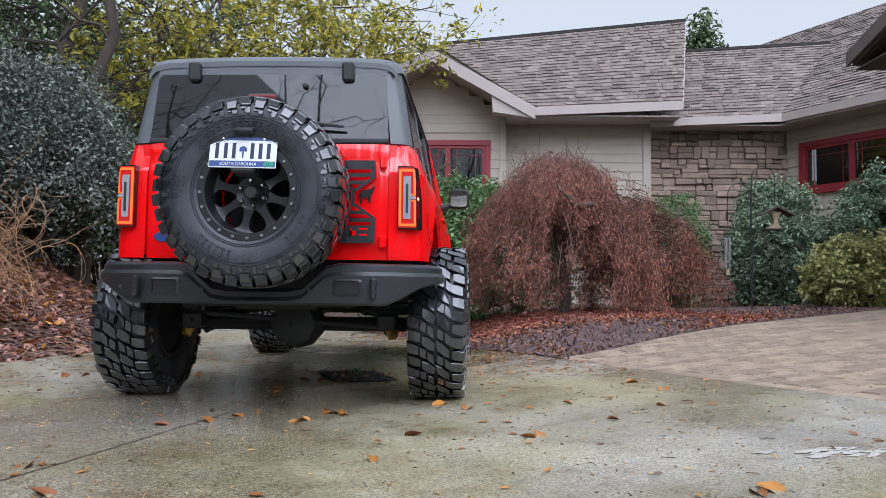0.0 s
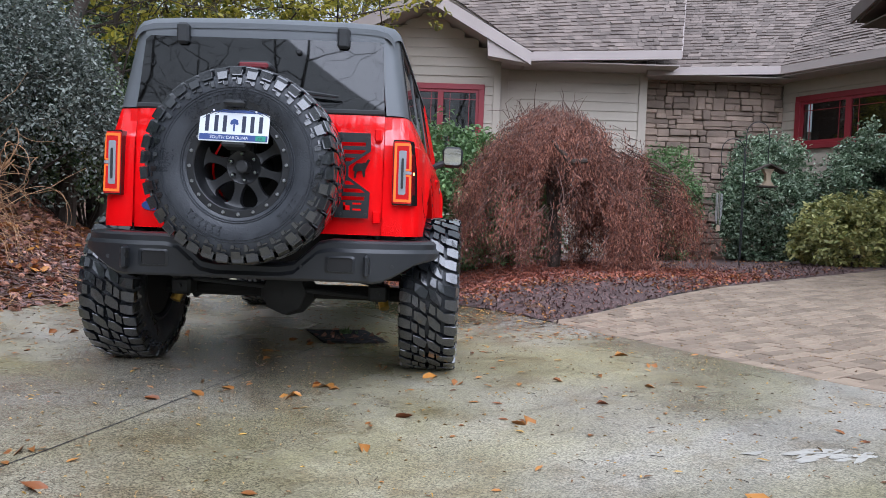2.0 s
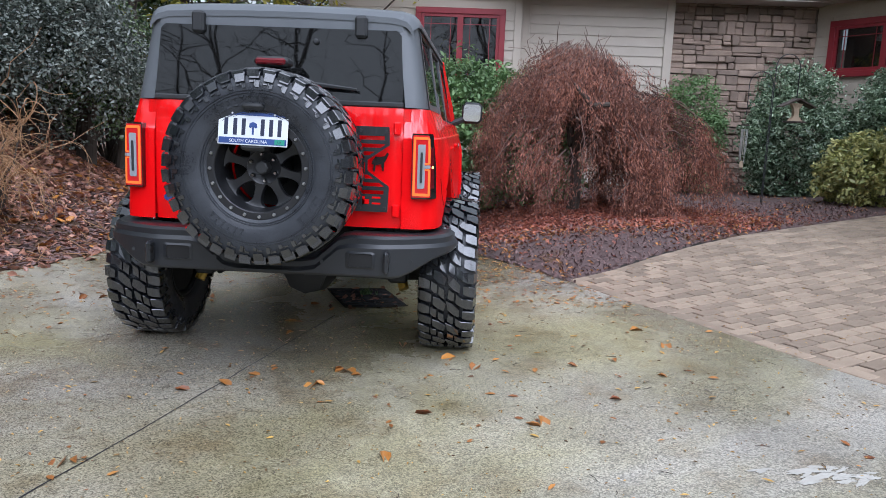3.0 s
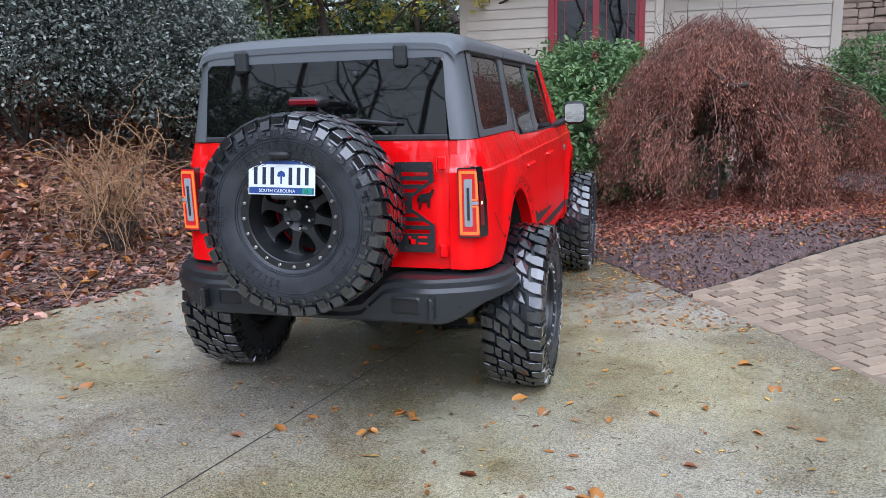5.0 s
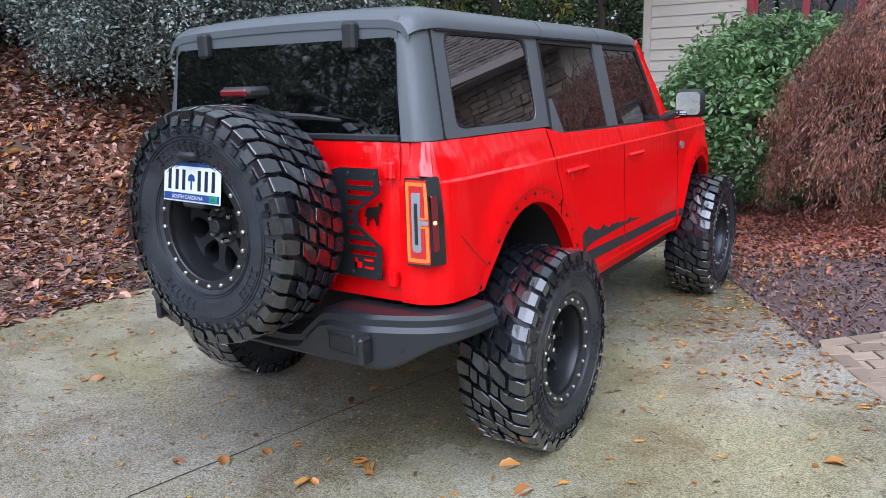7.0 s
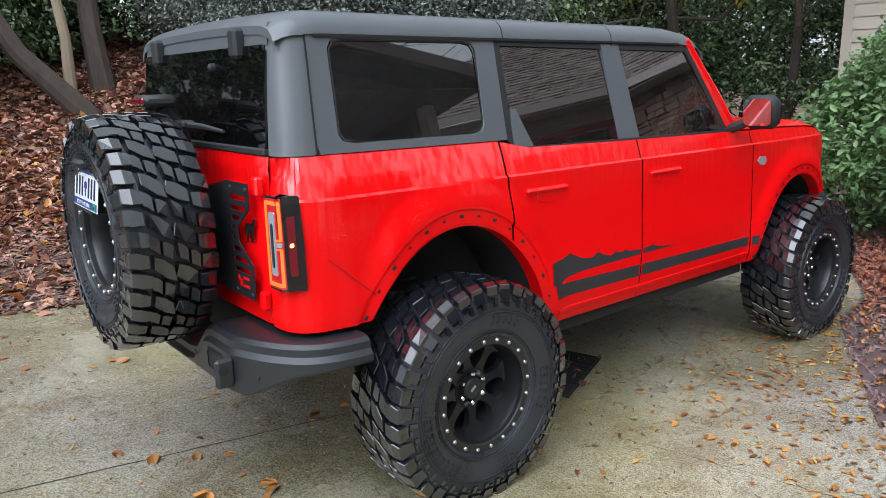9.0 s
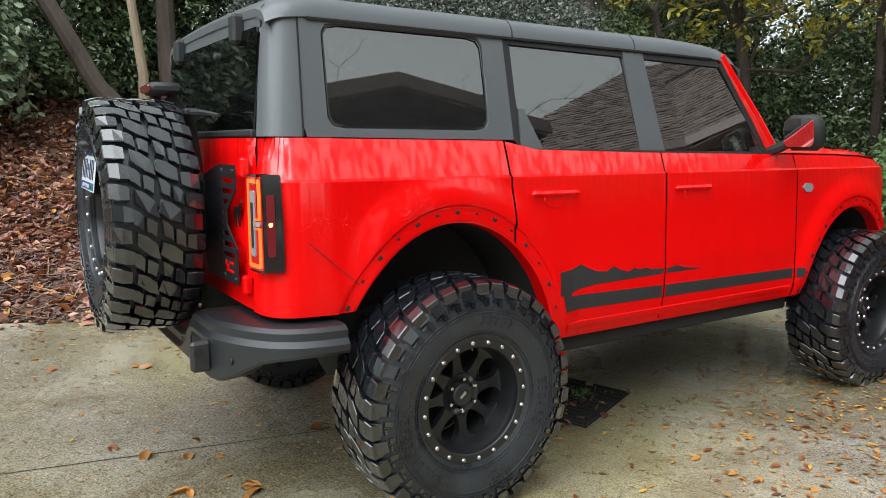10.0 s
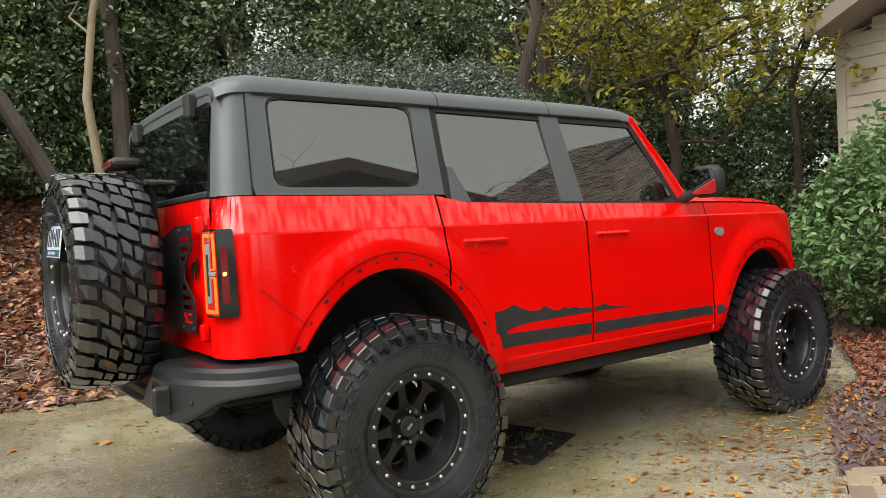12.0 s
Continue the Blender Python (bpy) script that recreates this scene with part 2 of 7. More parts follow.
def concrete_material():
    """Wet, stained driveway concrete: pale grit, algae tint, brown stains, dark glossy damp patches."""
    m = bpy.data.materials.new("wet_concrete")
    m.use_nodes = True
    n, l = m.node_tree.nodes, m.node_tree.links
    p = n["Principled BSDF"]
    tc = n.new("ShaderNodeTexCoord")

    def field(scale, detail, at, lo, hi, a=0.0, b=1.0, rough=0.5, warp=0.0):
        mp = n.new("ShaderNodeMapping")
        mp.inputs["Location"].default_value = at
        l.new(tc.outputs["Object"], mp.inputs[0])
        t = n.new("ShaderNodeTexNoise")
        t.inputs["Scale"].default_value, t.inputs["Detail"].default_value, t.inputs["Roughness"].default_value, t.inputs["Distortion"].default_value = scale, detail, rough, warp
        l.new(mp.outputs[0], t.inputs["Vector"])
        k = n.new("ShaderNodeMapRange")
        k.inputs["From Min"].default_value, k.inputs["From Max"].default_value, k.inputs["To Min"].default_value, k.inputs["To Max"].default_value = lo, hi, a, b
        l.new(t.outputs[0], k.inputs["Value"])
        return k.outputs[0]

    def blend(fac, a, b, mode="MIX"):
        x = n.new("ShaderNodeMix")
        x.data_type, x.blend_type = "RGBA", mode
        if isinstance(fac, float):
            x.inputs[0].default_value = fac
        else:
            l.new(fac, x.inputs[0])
        for sock, v in ((x.inputs[6], a), (x.inputs[7], b)):
            if isinstance(v, tuple):
                sock.default_value = (*v, 1)
            else:
                l.new(v, sock)
        return x.outputs[2]

    col = blend(field(1.1, 7, (0, 0, 0), 0.32, 0.68), (0.44, 0.41, 0.35), (0.31, 0.287, 0.238))
    col = blend(field(0.38, 5, (3.1, 7.7, 0), 0.40, 0.62, 0.0, 0.85, 0.6, 0.6), col, (0.79, 0.76, 0.46), "MULTIPLY")
    col = blend(field(2.6, 6, (9.0, 2.0, 1), 0.52, 0.70, 0.0, 0.65, 0.65), col, (0.60, 0.50, 0.36), "MULTIPLY")
    damp = field(0.55, 7, (1.5, 4.4, 2), 0.42, 0.60, 0.0, 1.0, 0.62, 0.4)
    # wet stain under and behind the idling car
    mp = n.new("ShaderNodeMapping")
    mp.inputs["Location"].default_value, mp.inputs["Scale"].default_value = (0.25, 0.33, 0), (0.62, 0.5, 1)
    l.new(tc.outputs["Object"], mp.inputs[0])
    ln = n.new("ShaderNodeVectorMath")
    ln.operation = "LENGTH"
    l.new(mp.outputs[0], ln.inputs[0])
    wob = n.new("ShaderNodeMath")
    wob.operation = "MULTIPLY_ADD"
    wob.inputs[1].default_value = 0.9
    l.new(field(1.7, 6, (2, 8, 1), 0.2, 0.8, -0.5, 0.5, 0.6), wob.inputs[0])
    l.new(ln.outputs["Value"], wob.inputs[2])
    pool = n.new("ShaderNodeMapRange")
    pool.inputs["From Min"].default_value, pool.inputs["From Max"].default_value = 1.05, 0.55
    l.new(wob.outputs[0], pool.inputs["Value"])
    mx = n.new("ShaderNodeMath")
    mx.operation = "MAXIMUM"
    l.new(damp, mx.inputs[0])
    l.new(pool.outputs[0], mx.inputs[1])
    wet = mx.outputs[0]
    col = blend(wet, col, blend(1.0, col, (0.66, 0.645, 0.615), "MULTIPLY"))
    col = blend(field(9.0, 5, (5, 5, 5), 0.58, 0.72, 0.0, 0.5, 0.7), col, (0.45, 0.42, 0.36), "MULTIPLY")
    grit = n.new("ShaderNodeTexVoronoi")
    grit.inputs["Scale"].default_value = 170
    l.new(tc.outputs["Object"], grit.inputs["Vector"])
    sep = n.new("ShaderNodeSeparateColor")
    l.new(grit.outputs["Color"], sep.inputs[0])
    gr = n.new("ShaderNodeMapRange")
    gr.inputs["To Min"].default_value, gr.inputs["To Max"].default_value = 0.50, 1.52
    l.new(sep.outputs[0], gr.inputs["Value"])
    hs = n.new("ShaderNodeHueSaturation")
    l.new(gr.outputs[0], hs.inputs["Value"])
    l.new(col, hs.inputs["Color"])
    l.new(hs.outputs[0], p.inputs["Base Color"])
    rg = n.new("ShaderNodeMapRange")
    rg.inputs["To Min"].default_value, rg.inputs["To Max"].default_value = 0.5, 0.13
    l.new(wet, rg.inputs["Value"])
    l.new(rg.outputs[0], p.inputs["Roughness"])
    fine = field(240, 3, (0, 0, 0), 0.0, 1.0)
    sm = n.new("ShaderNodeMath")
    sm.operation = "ADD"
    l.new(fine, sm.inputs[0])
    l.new(grit.outputs["Distance"], sm.inputs[1])
    bp = n.new("ShaderNodeBump")
    bp.inputs["Strength"].default_value, bp.inputs["Distance"].default_value = 0.22, 0.008
    l.new(sm.outputs[0], bp.inputs["Height"])
    l.new(bp.outputs[0], p.inputs["Normal"])
    return m


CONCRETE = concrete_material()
SOIL = material("leaf_mould_soil", (0.06, 0.034, 0.02), (0.12, 0.064, 0.034), 0.8, scale=3, fine=70, bump=0.6)
MULCH = material("dark_bark_mulch", (0.065, 0.042, 0.038), (0.13, 0.085, 0.078), 0.75, scale=6, fine=90, bump=0.9)
CHIP = material("bark_chip", (0.085, 0.052, 0.048), (0.22, 0.14, 0.128), 0.7, bump=0.2, island=0.35)
PAVER = material("tan_paver", (0.345, 0.265, 0.19), (0.225, 0.17, 0.12), 0.5, scale=5, fine=120, bump=0.5, rand=0.26)
PAVERS = material("tan_paver_far", (0.345, 0.265, 0.19), (0.225, 0.17, 0.12), 0.5, scale=5, fine=120, bump=0.5, island=0.26)
SAND = material("joint_sand", (0.03, 0.024, 0.018), (0.022, 0.018, 0.014), 0.95, fine=150, bump=0.3)
SIDING = material("taupe_painted_siding", (0.47, 0.41, 0.335), (0.43, 0.37, 0.30), 0.55, scale=3, fine=80, bump=0.06, rand=0.03)
TRIM = material("mauve_taupe_trim", (0.44, 0.375, 0.345), (0.39, 0.33, 0.305), 0.5, scale=2, fine=60, bump=0.05)
SHINGLE = material("weathered_brown_shingle", (0.215, 0.172, 0.148), (0.14, 0.113, 0.098), 0.85, scale=6, fine=220, bump=0.4, island=0.3)
STONE = material("tan_field_stone", (0.34, 0.25, 0.19), (0.19, 0.142, 0.11), 0.7, scale=5, fine=50, bump=0.8, rand=0.33)
MORTAR = material("grey_mortar", (0.17, 0.138, 0.115), (0.12, 0.098, 0.082), 0.9, fine=120, bump=0.4)
REDFRAME = material("dark_red_window_paint", (0.27, 0.02, 0.03), (0.22, 0.018, 0.025), 0.4, bump=0.04)
PANE = tinted_glass("house_window_glass", (0.25, 0.27, 0.28))
# indoor dimness put into a near-black colour
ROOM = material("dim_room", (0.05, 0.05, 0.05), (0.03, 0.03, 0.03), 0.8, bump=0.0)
# shingle darkened to dim the bay roof's reflection; also used for ridge caps
DARKROOF = material("darkened_shingle", (0.034, 0.028, 0.025), (0.022, 0.018, 0.016), 0.75, scale=6, fine=220, bump=0.4, island=0.25)
SPLASH = material("dried_white_splash", (0.47, 0.45, 0.40), (0.38, 0.36, 0.31), 0.9, spec=0.08, scale=14, fine=120, bump=0.1)
# bay's under-eave shade put into a dark brown
BAYSHADE = material("shade_brown_bay", (0.10, 0.075, 0.06), (0.07, 0.052, 0.042), 0.7, scale=4, fine=60, bump=0.1)
# fascia tone darkened so the bay's edge reflects dark
BAYTRIM = material("darkened_bay_fascia", (0.17, 0.14, 0.125), (0.12, 0.098, 0.088), 0.6, scale=3, fine=60, bump=0.06)
BARK = material("grey_brown_bark", (0.085, 0.064, 0.05), (0.036, 0.028, 0.022), 0.85, scale=6, fine=30, bump=0.9, stretch=(1, 1, 0.25))
PALEBARK = material("pale_lichen_bark", (0.34, 0.27, 0.18), (0.19, 0.15, 0.10), 0.85, scale=6, fine=30, bump=0.8, stretch=(1, 1, 0.25))
PALEWOOD = material("pale_cedar_wood", (0.5, 0.4, 0.28), (0.4, 0.3, 0.2), 0.6, scale=5, fine=60, bump=0.2)
TWIG = material("tan_vine_twig", (0.44, 0.25, 0.115), (0.22, 0.12, 0.06), 0.6, bump=0.2, island=0.3)
MAPLETWIG = material("grey_red_twig", (0.15, 0.085, 0.065), (0.09, 0.055, 0.045), 0.8, bump=0.2, island=0.25)


def leaf_material(name, c1, c2, rough=0.45, through=0.25, spec=0.5):
    """Leaf: colour varies leaf by leaf, some light passes through."""
    m = bpy.data.materials.new(name)
    m.use_nodes = True
    n, l = m.node_tree.nodes, m.node_tree.links
    p = n["Principled BSDF"]
    g = n.new("ShaderNodeNewGeometry")
    mix = n.new("ShaderNodeMix")
    mix.data_type = "RGBA"
    mix.inputs[6].default_value, mix.inputs[7].default_value = (*c1, 1), (*c2, 1)
    l.new(g.outputs["Random Per Island"], mix.inputs[0])
    tc = n.new("ShaderNodeTexCoord")
    no = n.new("ShaderNodeTexNoise")
    no.inputs["Scale"].default_value = 1.3
    l.new(tc.outputs["Object"], no.inputs["Vector"])
    r = n.new("ShaderNodeMapRange")
    r.inputs["From Min"].default_value, r.inputs["From Max"].default_value = 0.3, 0.7
    r.inputs["To Min"].default_value, r.inputs["To Max"].default_value = 0.72, 1.28
    l.new(no.outputs[0], r.inputs["Value"])
    hs = n.new("ShaderNodeHueSaturation")
    l.new(r.outputs[0], hs.inputs["Value"])
    l.new(mix.outputs[2], hs.inputs["Color"])
    l.new(hs.outputs[0], p.inputs["Base Color"])
    p.inputs["Roughness"].default_value = rough
    p.inputs["Specular IOR Level"].default_value = spec
    if through:
        t = n.new("ShaderNodeBsdfTranslucent")
        l.new(hs.outputs[0], t.inputs[0])
        mi = n.new("ShaderNodeMixShader")
        mi.inputs[0].default_value = through
        l.new(p.outputs[0], mi.inputs[1])
        l.new(t.outputs[0], mi.inputs[2])
        l.new(mi.outputs[0], n["Material Output"].inputs[0])
    return m


EVERGREEN = leaf_material("dark_evergreen_leaf", (0.016, 0.038, 0.015), (0.25, 0.325, 0.16), 0.2)
GREYGREEN = leaf_material("wet_grey_green_leaf", (0.03, 0.042, 0.033), (0.26, 0.285, 0.24), 0.24)
HOLLY = leaf_material("glossy_holly_leaf", (0.045, 0.09, 0.042), (0.42, 0.52, 0.35), 0.16)
LIGHTGREEN = leaf_material("light_green_leaf", (0.08, 0.155, 0.05), (0.2, 0.3, 0.12), 0.4)
VARIEGATED = leaf_material("yellow_green_leaf", (0.15, 0.19, 0.05), (0.70, 0.66, 0.26), 0.35)
YELLOWOAK = leaf_material("yellowing_oak_leaf", (0.09, 0.12, 0.024), (0.62, 0.53, 0.075), 0.4, 0.5)
REDMAPLE = leaf_material("dark_red_maple_leaf", (0.075, 0.022, 0.016), (0.43, 0.185, 0.115), 0.42)
FALLEN = leaf_material("fallen_brown_leaf", (0.085, 0.034, 0.027), (0.54, 0.275, 0.185), 0.34, 0.0)
FALLENMIXED = leaf_material("fallen_yellow_brown_leaf", (0.09, 0.035, 0.018), (0.60, 0.36, 0.07), 0.35, 0.0)
FALLENRED = leaf_material("fallen_red_maple_leaf", (0.13, 0.035, 0.026), (0.40, 0.13, 0.07), 0.45, 0.0)
FALLENORANGE = leaf_material("fallen_orange_leaf", (0.16, 0.045, 0.016), (0.52, 0.23, 0.045), 0.35, 0.0)


# ---- mesh building ----
class Shape:
    """Collects vertices and faces of one mesh."""
    def __init__(self):
        self.v, self.f = [], []

    def add(self, verts, faces):
        k = len(self.v)
        self.v += [tuple(p) for p in verts]
        self.f += [tuple(i + k for i in face) for face in faces]
        return self

    def box(self, x0, x1, y0, y1, z0, z1, bevel=0.0, m=None):
        b = min(bevel, (x1 - x0) / 2.01, (y1 - y0) / 2.01, (z1 - z0) / 2.01)
        if b <= 0:
            p = [(x, y, z) for x in (x0, x1) for y in (y0, y1) for z in (z0, z1)]
            f = [(0, 1, 3, 2), (4, 6, 7, 5), (0, 4, 5, 1), (2, 3, 7, 6), (0, 2, 6, 4), (1, 5, 7, 3)]
        else:
            p, f = [], []
            for sx, X in ((-1, x0), (1, x1)):
                for sy, Y in ((-1, y0), (1, y1)):
                    for sz, Z in ((-1, z0), (1, z1)):
                        p += [(X, Y - sy * b, Z - sz * b), (X - sx * b, Y, Z - sz * b), (X - sx * b, Y - sy * b, Z)]
            ix = lambda a, bb, c, k: 3 * (a * 4 + bb * 2 + c) + k
            for a in (0, 1):
                f.append([ix(a, 0, 0, 0), ix(a, 1, 0, 0), ix(a, 1, 1, 0), ix(a, 0, 1, 0)][::1 if a else -1])
                f.append([ix(0, a, 0, 1), ix(0, a, 1, 1), ix(1, a, 1, 1), ix(1, a, 0, 1)][::1 if a else -1])
                f.append([ix(0, 0, a, 2), ix(1, 0, a, 2), ix(1, 1, a, 2), ix(0, 1, a, 2)][::1 if a else -1])
            for a in (0, 1):
                for c in (0, 1):
                    f.append([ix(a, c, 0, 0), ix(a, c, 1, 0), ix(a, c, 1, 1), ix(a, c, 0, 1)])
                    f.append([ix(a, 0, c, 0), ix(a, 1, c, 0), ix(a, 1, c, 2), ix(a, 0, c, 2)])
                    f.append([ix(0, a, c, 1), ix(1, a, c, 1), ix(1, a, c, 2), ix(0, a, c, 2)])
                    for d in (0, 1):
                        f.append([ix(a, c, d, 0), ix(a, c, d, 1), ix(a, c, d, 2)])
        if m is not None:
            p = [m @ Vector(q) for q in p]
        return self.add(p, f)

    def prism(self, loop, a, b, put):
        """A polygon of (u, v) pushed from depth a to b; put(u, v, d) gives the place."""
        k = len(loop)
        self.add([put(u, v, a) for u, v in loop] + [put(u, v, b) for u, v in loop],
                 [tuple(range(k))[::-1], tuple(range(k, 2 * k))] + [(i, (i + 1) % k, k + (i + 1) % k, k + i) for i in range(k)])
        return self

    def lathe(self, profile, steps, m=None, closed=False):
        """(axial x, radius) turned about the x axis."""
        n = len(profile)
        p = []
        for i in range(steps):
            a = 2 * math.pi * i / steps
            p += [(x, r * math.cos(a), r * math.sin(a)) for x, r in profile]
        if m is not None:
            p = [m @ Vector(q) for q in p]
        f = []
        for i in range(steps):
            j = (i + 1) % steps
            for k in range(n if closed else n - 1):
                q = (k + 1) % n
                f.append((i * n + k, i * n + q, j * n + q, j * n + k))
        return self.add(p, f)

    def tube(self, pts, radii, sides=6, cap=True):
        pts = [Vector(p) for p in pts]
        radii = radii if isinstance(radii, (list, tuple)) else [radii] * len(pts)
        p, f = [], []
        side = None
        for i, c in enumerate(pts):
            d = (pts[min(i + 1, len(pts) - 1)] - pts[max(i - 1, 0)]).normalized()
            if side is None:
                side = d.orthogonal().normalized()
            side = (side - d * side.dot(d)).normalized()
            up = d.cross(side)
            p += [c + (side * math.cos(2 * math.pi * k / sides) + up * math.sin(2 * math.pi * k / sides)) * radii[i] for k in range(sides)]
        for i in range(len(pts) - 1):
            for k in range(sides):
                q = (k + 1) % sides
                f.append((i * sides + k, i * sides + q, (i + 1) * sides + q, (i + 1) * sides + k))
        if cap:
            f += [tuple(range(sides))[::-1], tuple((len(pts) - 1) * sides + k for k in range(sides))]
        return self.add(p, f)

    def grid(self, rows):
        """A sheet through rows of points of equal length."""
        w = len(rows[0])
        return self.add([p for r in rows for p in r],
                        [(i * w + k, i * w + k + 1, (i + 1) * w + k + 1, (i + 1) * w + k) for i in range(len(rows) - 1) for k in range(w - 1)])

    def ring(self, outer, inner):
        """A flat band between two loops of equal length."""
        k = len(outer)
        return self.add(list(outer) + list(inner), [(i, (i + 1) % k, k + (i + 1) % k, k + i) for i in range(k)])

    def mesh(self, name, mat, smooth=32, solid=None):
        me = bpy.data.meshes.new(name)
        me.from_pydata(self.v, [], self.f)
        me.materials.append(mat)
        me.validate()
        bm = bmesh.new()
        bm.from_mesh(me)
        bmesh.ops.recalc_face_normals(bm, faces=bm.faces)
        bm.to_mesh(me)
        bm.free()
        if smooth:
            me.shade_smooth()
            me.set_sharp_from_angle(angle=radians(smooth))
        return me


def part(name, shape, mat, parent=None, label="", smooth=32, m=None, bevel=0.0):
    """Links a shape (or a ready mesh) as one mesh object under a thing or a part."""
    me = shape if isinstance(shape, bpy.types.Mesh) else shape.mesh(name, mat, smooth)
    ob = new(name, me)
    ob.parent = parent
    if m is not None:
        ob.matrix_basis = m
    if label:
        ob["label"] = label
    if bevel:
        bv = ob.modifiers.new("bevel", "BEVEL")
        bv.width, bv.segments, bv.limit_method = bevel, 2, "ANGLE"
    return ob


def thing(name, label, category, place=(0, 0, 0), group="", kind=""):
    ob = new(name)
    ob.location = place
    ob.empty_display_size = 0.1
    return tagged(ob, label, category, group, kind)


def rounded(x0, x1, y0, y1, r, n=6):
    """A rectangle's loop with round corners."""
    out = []
    for cx, cy, a in ((x1 - r, y1 - r, 0), (x0 + r, y1 - r, 90), (x0 + r, y0 + r, 180), (x1 - r, y0 + r, 270)):
        out += [(cx + r * math.cos(radians(a + 90 * i / n)), cy + r * math.sin(radians(a + 90 * i / n))) for i in range(n + 1)]
    return out


def resample(loop, n):
    """n points at even steps round a loop, starting where the ray to +u leaves its middle."""
    pts = np.array(loop, float)
    c = (pts.max(0) + pts.min(0)) / 2
    out = []
    nxt = np.roll(pts, -1, 0)
    for i in range(n):
        a = 2 * math.pi * i / n
        d = np.array((math.cos(a), math.sin(a))) * (pts.max(0) - pts.min(0))
        best = None
        for p, q in zip(pts, nxt):
            e = q - p
            den = d[0] * -e[1] + d[1] * e[0]
            if abs(den) < 1e-9:
                continue
            w = p - c
            s = (w[0] * -e[1] + w[1] * e[0]) / den
            t = (d[0] * w[1] - d[1] * w[0]) / den
            if s > 0 and -1e-6 <= t <= 1 + 1e-6:
                best = s if best is None else max(best, s)
        out.append(tuple(c + d * (best or 0)))
    return out


def lerp(x, table):
    return float(np.interp(x, [a for a, _ in table], [b for _, b in table]))


def smoothstep(a, b, x):
    t = min(1, max(0, (x - a) / (b - a)))
    return t * t * (3 - 2 * t)


# ---- the lie of the land ----
BANK_EDGE = [(-30, -9), (-8, -6.0), (-3, -4.0), (-1.1, -3.42), (-0.5, -3.2), (0.6, -3.25), (1.55, -2.92), (2.35, -2.68), (4.5, -2.75), (7, -3.6), (10, -5.6), (14, -10), (30, -26)]
DRIVE_EDGE = [(-30, 14), (-6, 8), (-2.5, 4.4), (-0.7, 3.15), (-0.25, 2.93), (0.3, 2.66), (0.95, 2.36), (1.8, 1.88), (2.5, 1.50), (3.35, 1.06), (4.1, 0.93), (4.73, 0.58), (6.3, -0.42), (8, -1.9), (10, -4.2), (14, -9), (30, -25)]


def lie(x, y):
    """Height of the finished ground."""
    h = -0.018 - 0.055 * math.exp(-((x - 0.2) / 0.8) ** 2 - ((y - 1.35) / 0.8) ** 2)
    h += 0.06 * min(max(0, x - 0.85), 7) + 0.04 * min(max(0, y - 1.2), 2.6) * smoothstep(0.8, 2.0, x)
    if y > 2:
        bed = x - lerp(y, DRIVE_EDGE)
        out = smoothstep(-0.02, 0.5, y - lerp(x, COURT_EDGE)) if x > 1.7 else 1.0
        h += out * 0.10 * smoothstep(0.0, 1.6, bed) * smoothstep(2.0, 3.6, y) * (1 - smoothstep(3.0, 5.0, x)) + out * 0.04 * smoothstep(2.0, 2.5, y) * smoothstep(0, 0.15, bed) * (1 - smoothstep(2.6, 4.5, x))
    d = lerp(y, BANK_EDGE) - x
    if d > 0:
        h += 2.6 * smoothstep(-1.5, 7.5, d) - 2.6 * smoothstep(-1.5, 7.5, 0) + 0.06 * smoothstep(0, 0.5, d)
        h += 0.2 * smoothstep(0.2, 1.9, d) * smoothstep(0.6, 2.2, y)
        h += 0.10 * smoothstep(0, 1, d) * noise.noise(Vector((x * 0.9, y * 0.9, 0)))
    return h


# ---- ground, driveway, pavers ----
def paved(x, y):
    """Right of the driveway's edge and below the bed's curve lies the paver court."""
    return x > lerp(y, DRIVE_EDGE) and y < lerp(x, COURT_EDGE)


COURT_EDGE = [(1.7, 1.72), (1.88, 1.82), (2.3, 2.15), (2.75, 2.65), (3.4, 3.3), (4.2, 3.95), (5.2, 4.65), (7.0, 5.85), (10, 7.4), (14, 9.0)]


def spaced(a, b, near0, near1, fine, growth=1.25):
    """Grid lines, dense between near0 and near1 and wider away from them."""
    mid = list(np.arange(near0, near1 + 1e-6, fine))
    lo, hi, s = [near0], [near1], fine
    while lo[-1] > a:
        s *= growth
        lo.append(lo[-1] - s)
    s = fine
    while hi[-1] < b:
        s *= growth
        hi.append(hi[-1] + s)
    return lo[:0:-1] + mid + hi[1:]


def build_ground():
    s = Shape()
    xs, ys = spaced(-900, 900, -9, 7, 0.16), spaced(-900, 900, -5, 9, 0.16)
    rows = []
    for y in ys:
        r = []
        for x in xs:
            z = lie(max(-40, min(40, x)), max(-30, min(30, y)))
            hard = lerp(y, BANK_EDGE) < x < lerp(y, DRIVE_EDGE)
            court = x > lerp(y, DRIVE_EDGE) - 0.1 and y < lerp(x, COURT_EDGE)
            if hard or court:
                z -= 0.07
            elif -9 < x < 7 and -5 < y < 9:
                z += 0.018 * noise.noise(Vector((x * 3, y * 3, 1)))
            r.append((x, y, z))
        rows.append(r)
    s.grid(rows)
    return tagged(part("ground", s, SOIL), "brown leaf-mould soil under wood and planting beds", "ground", kind="structure")


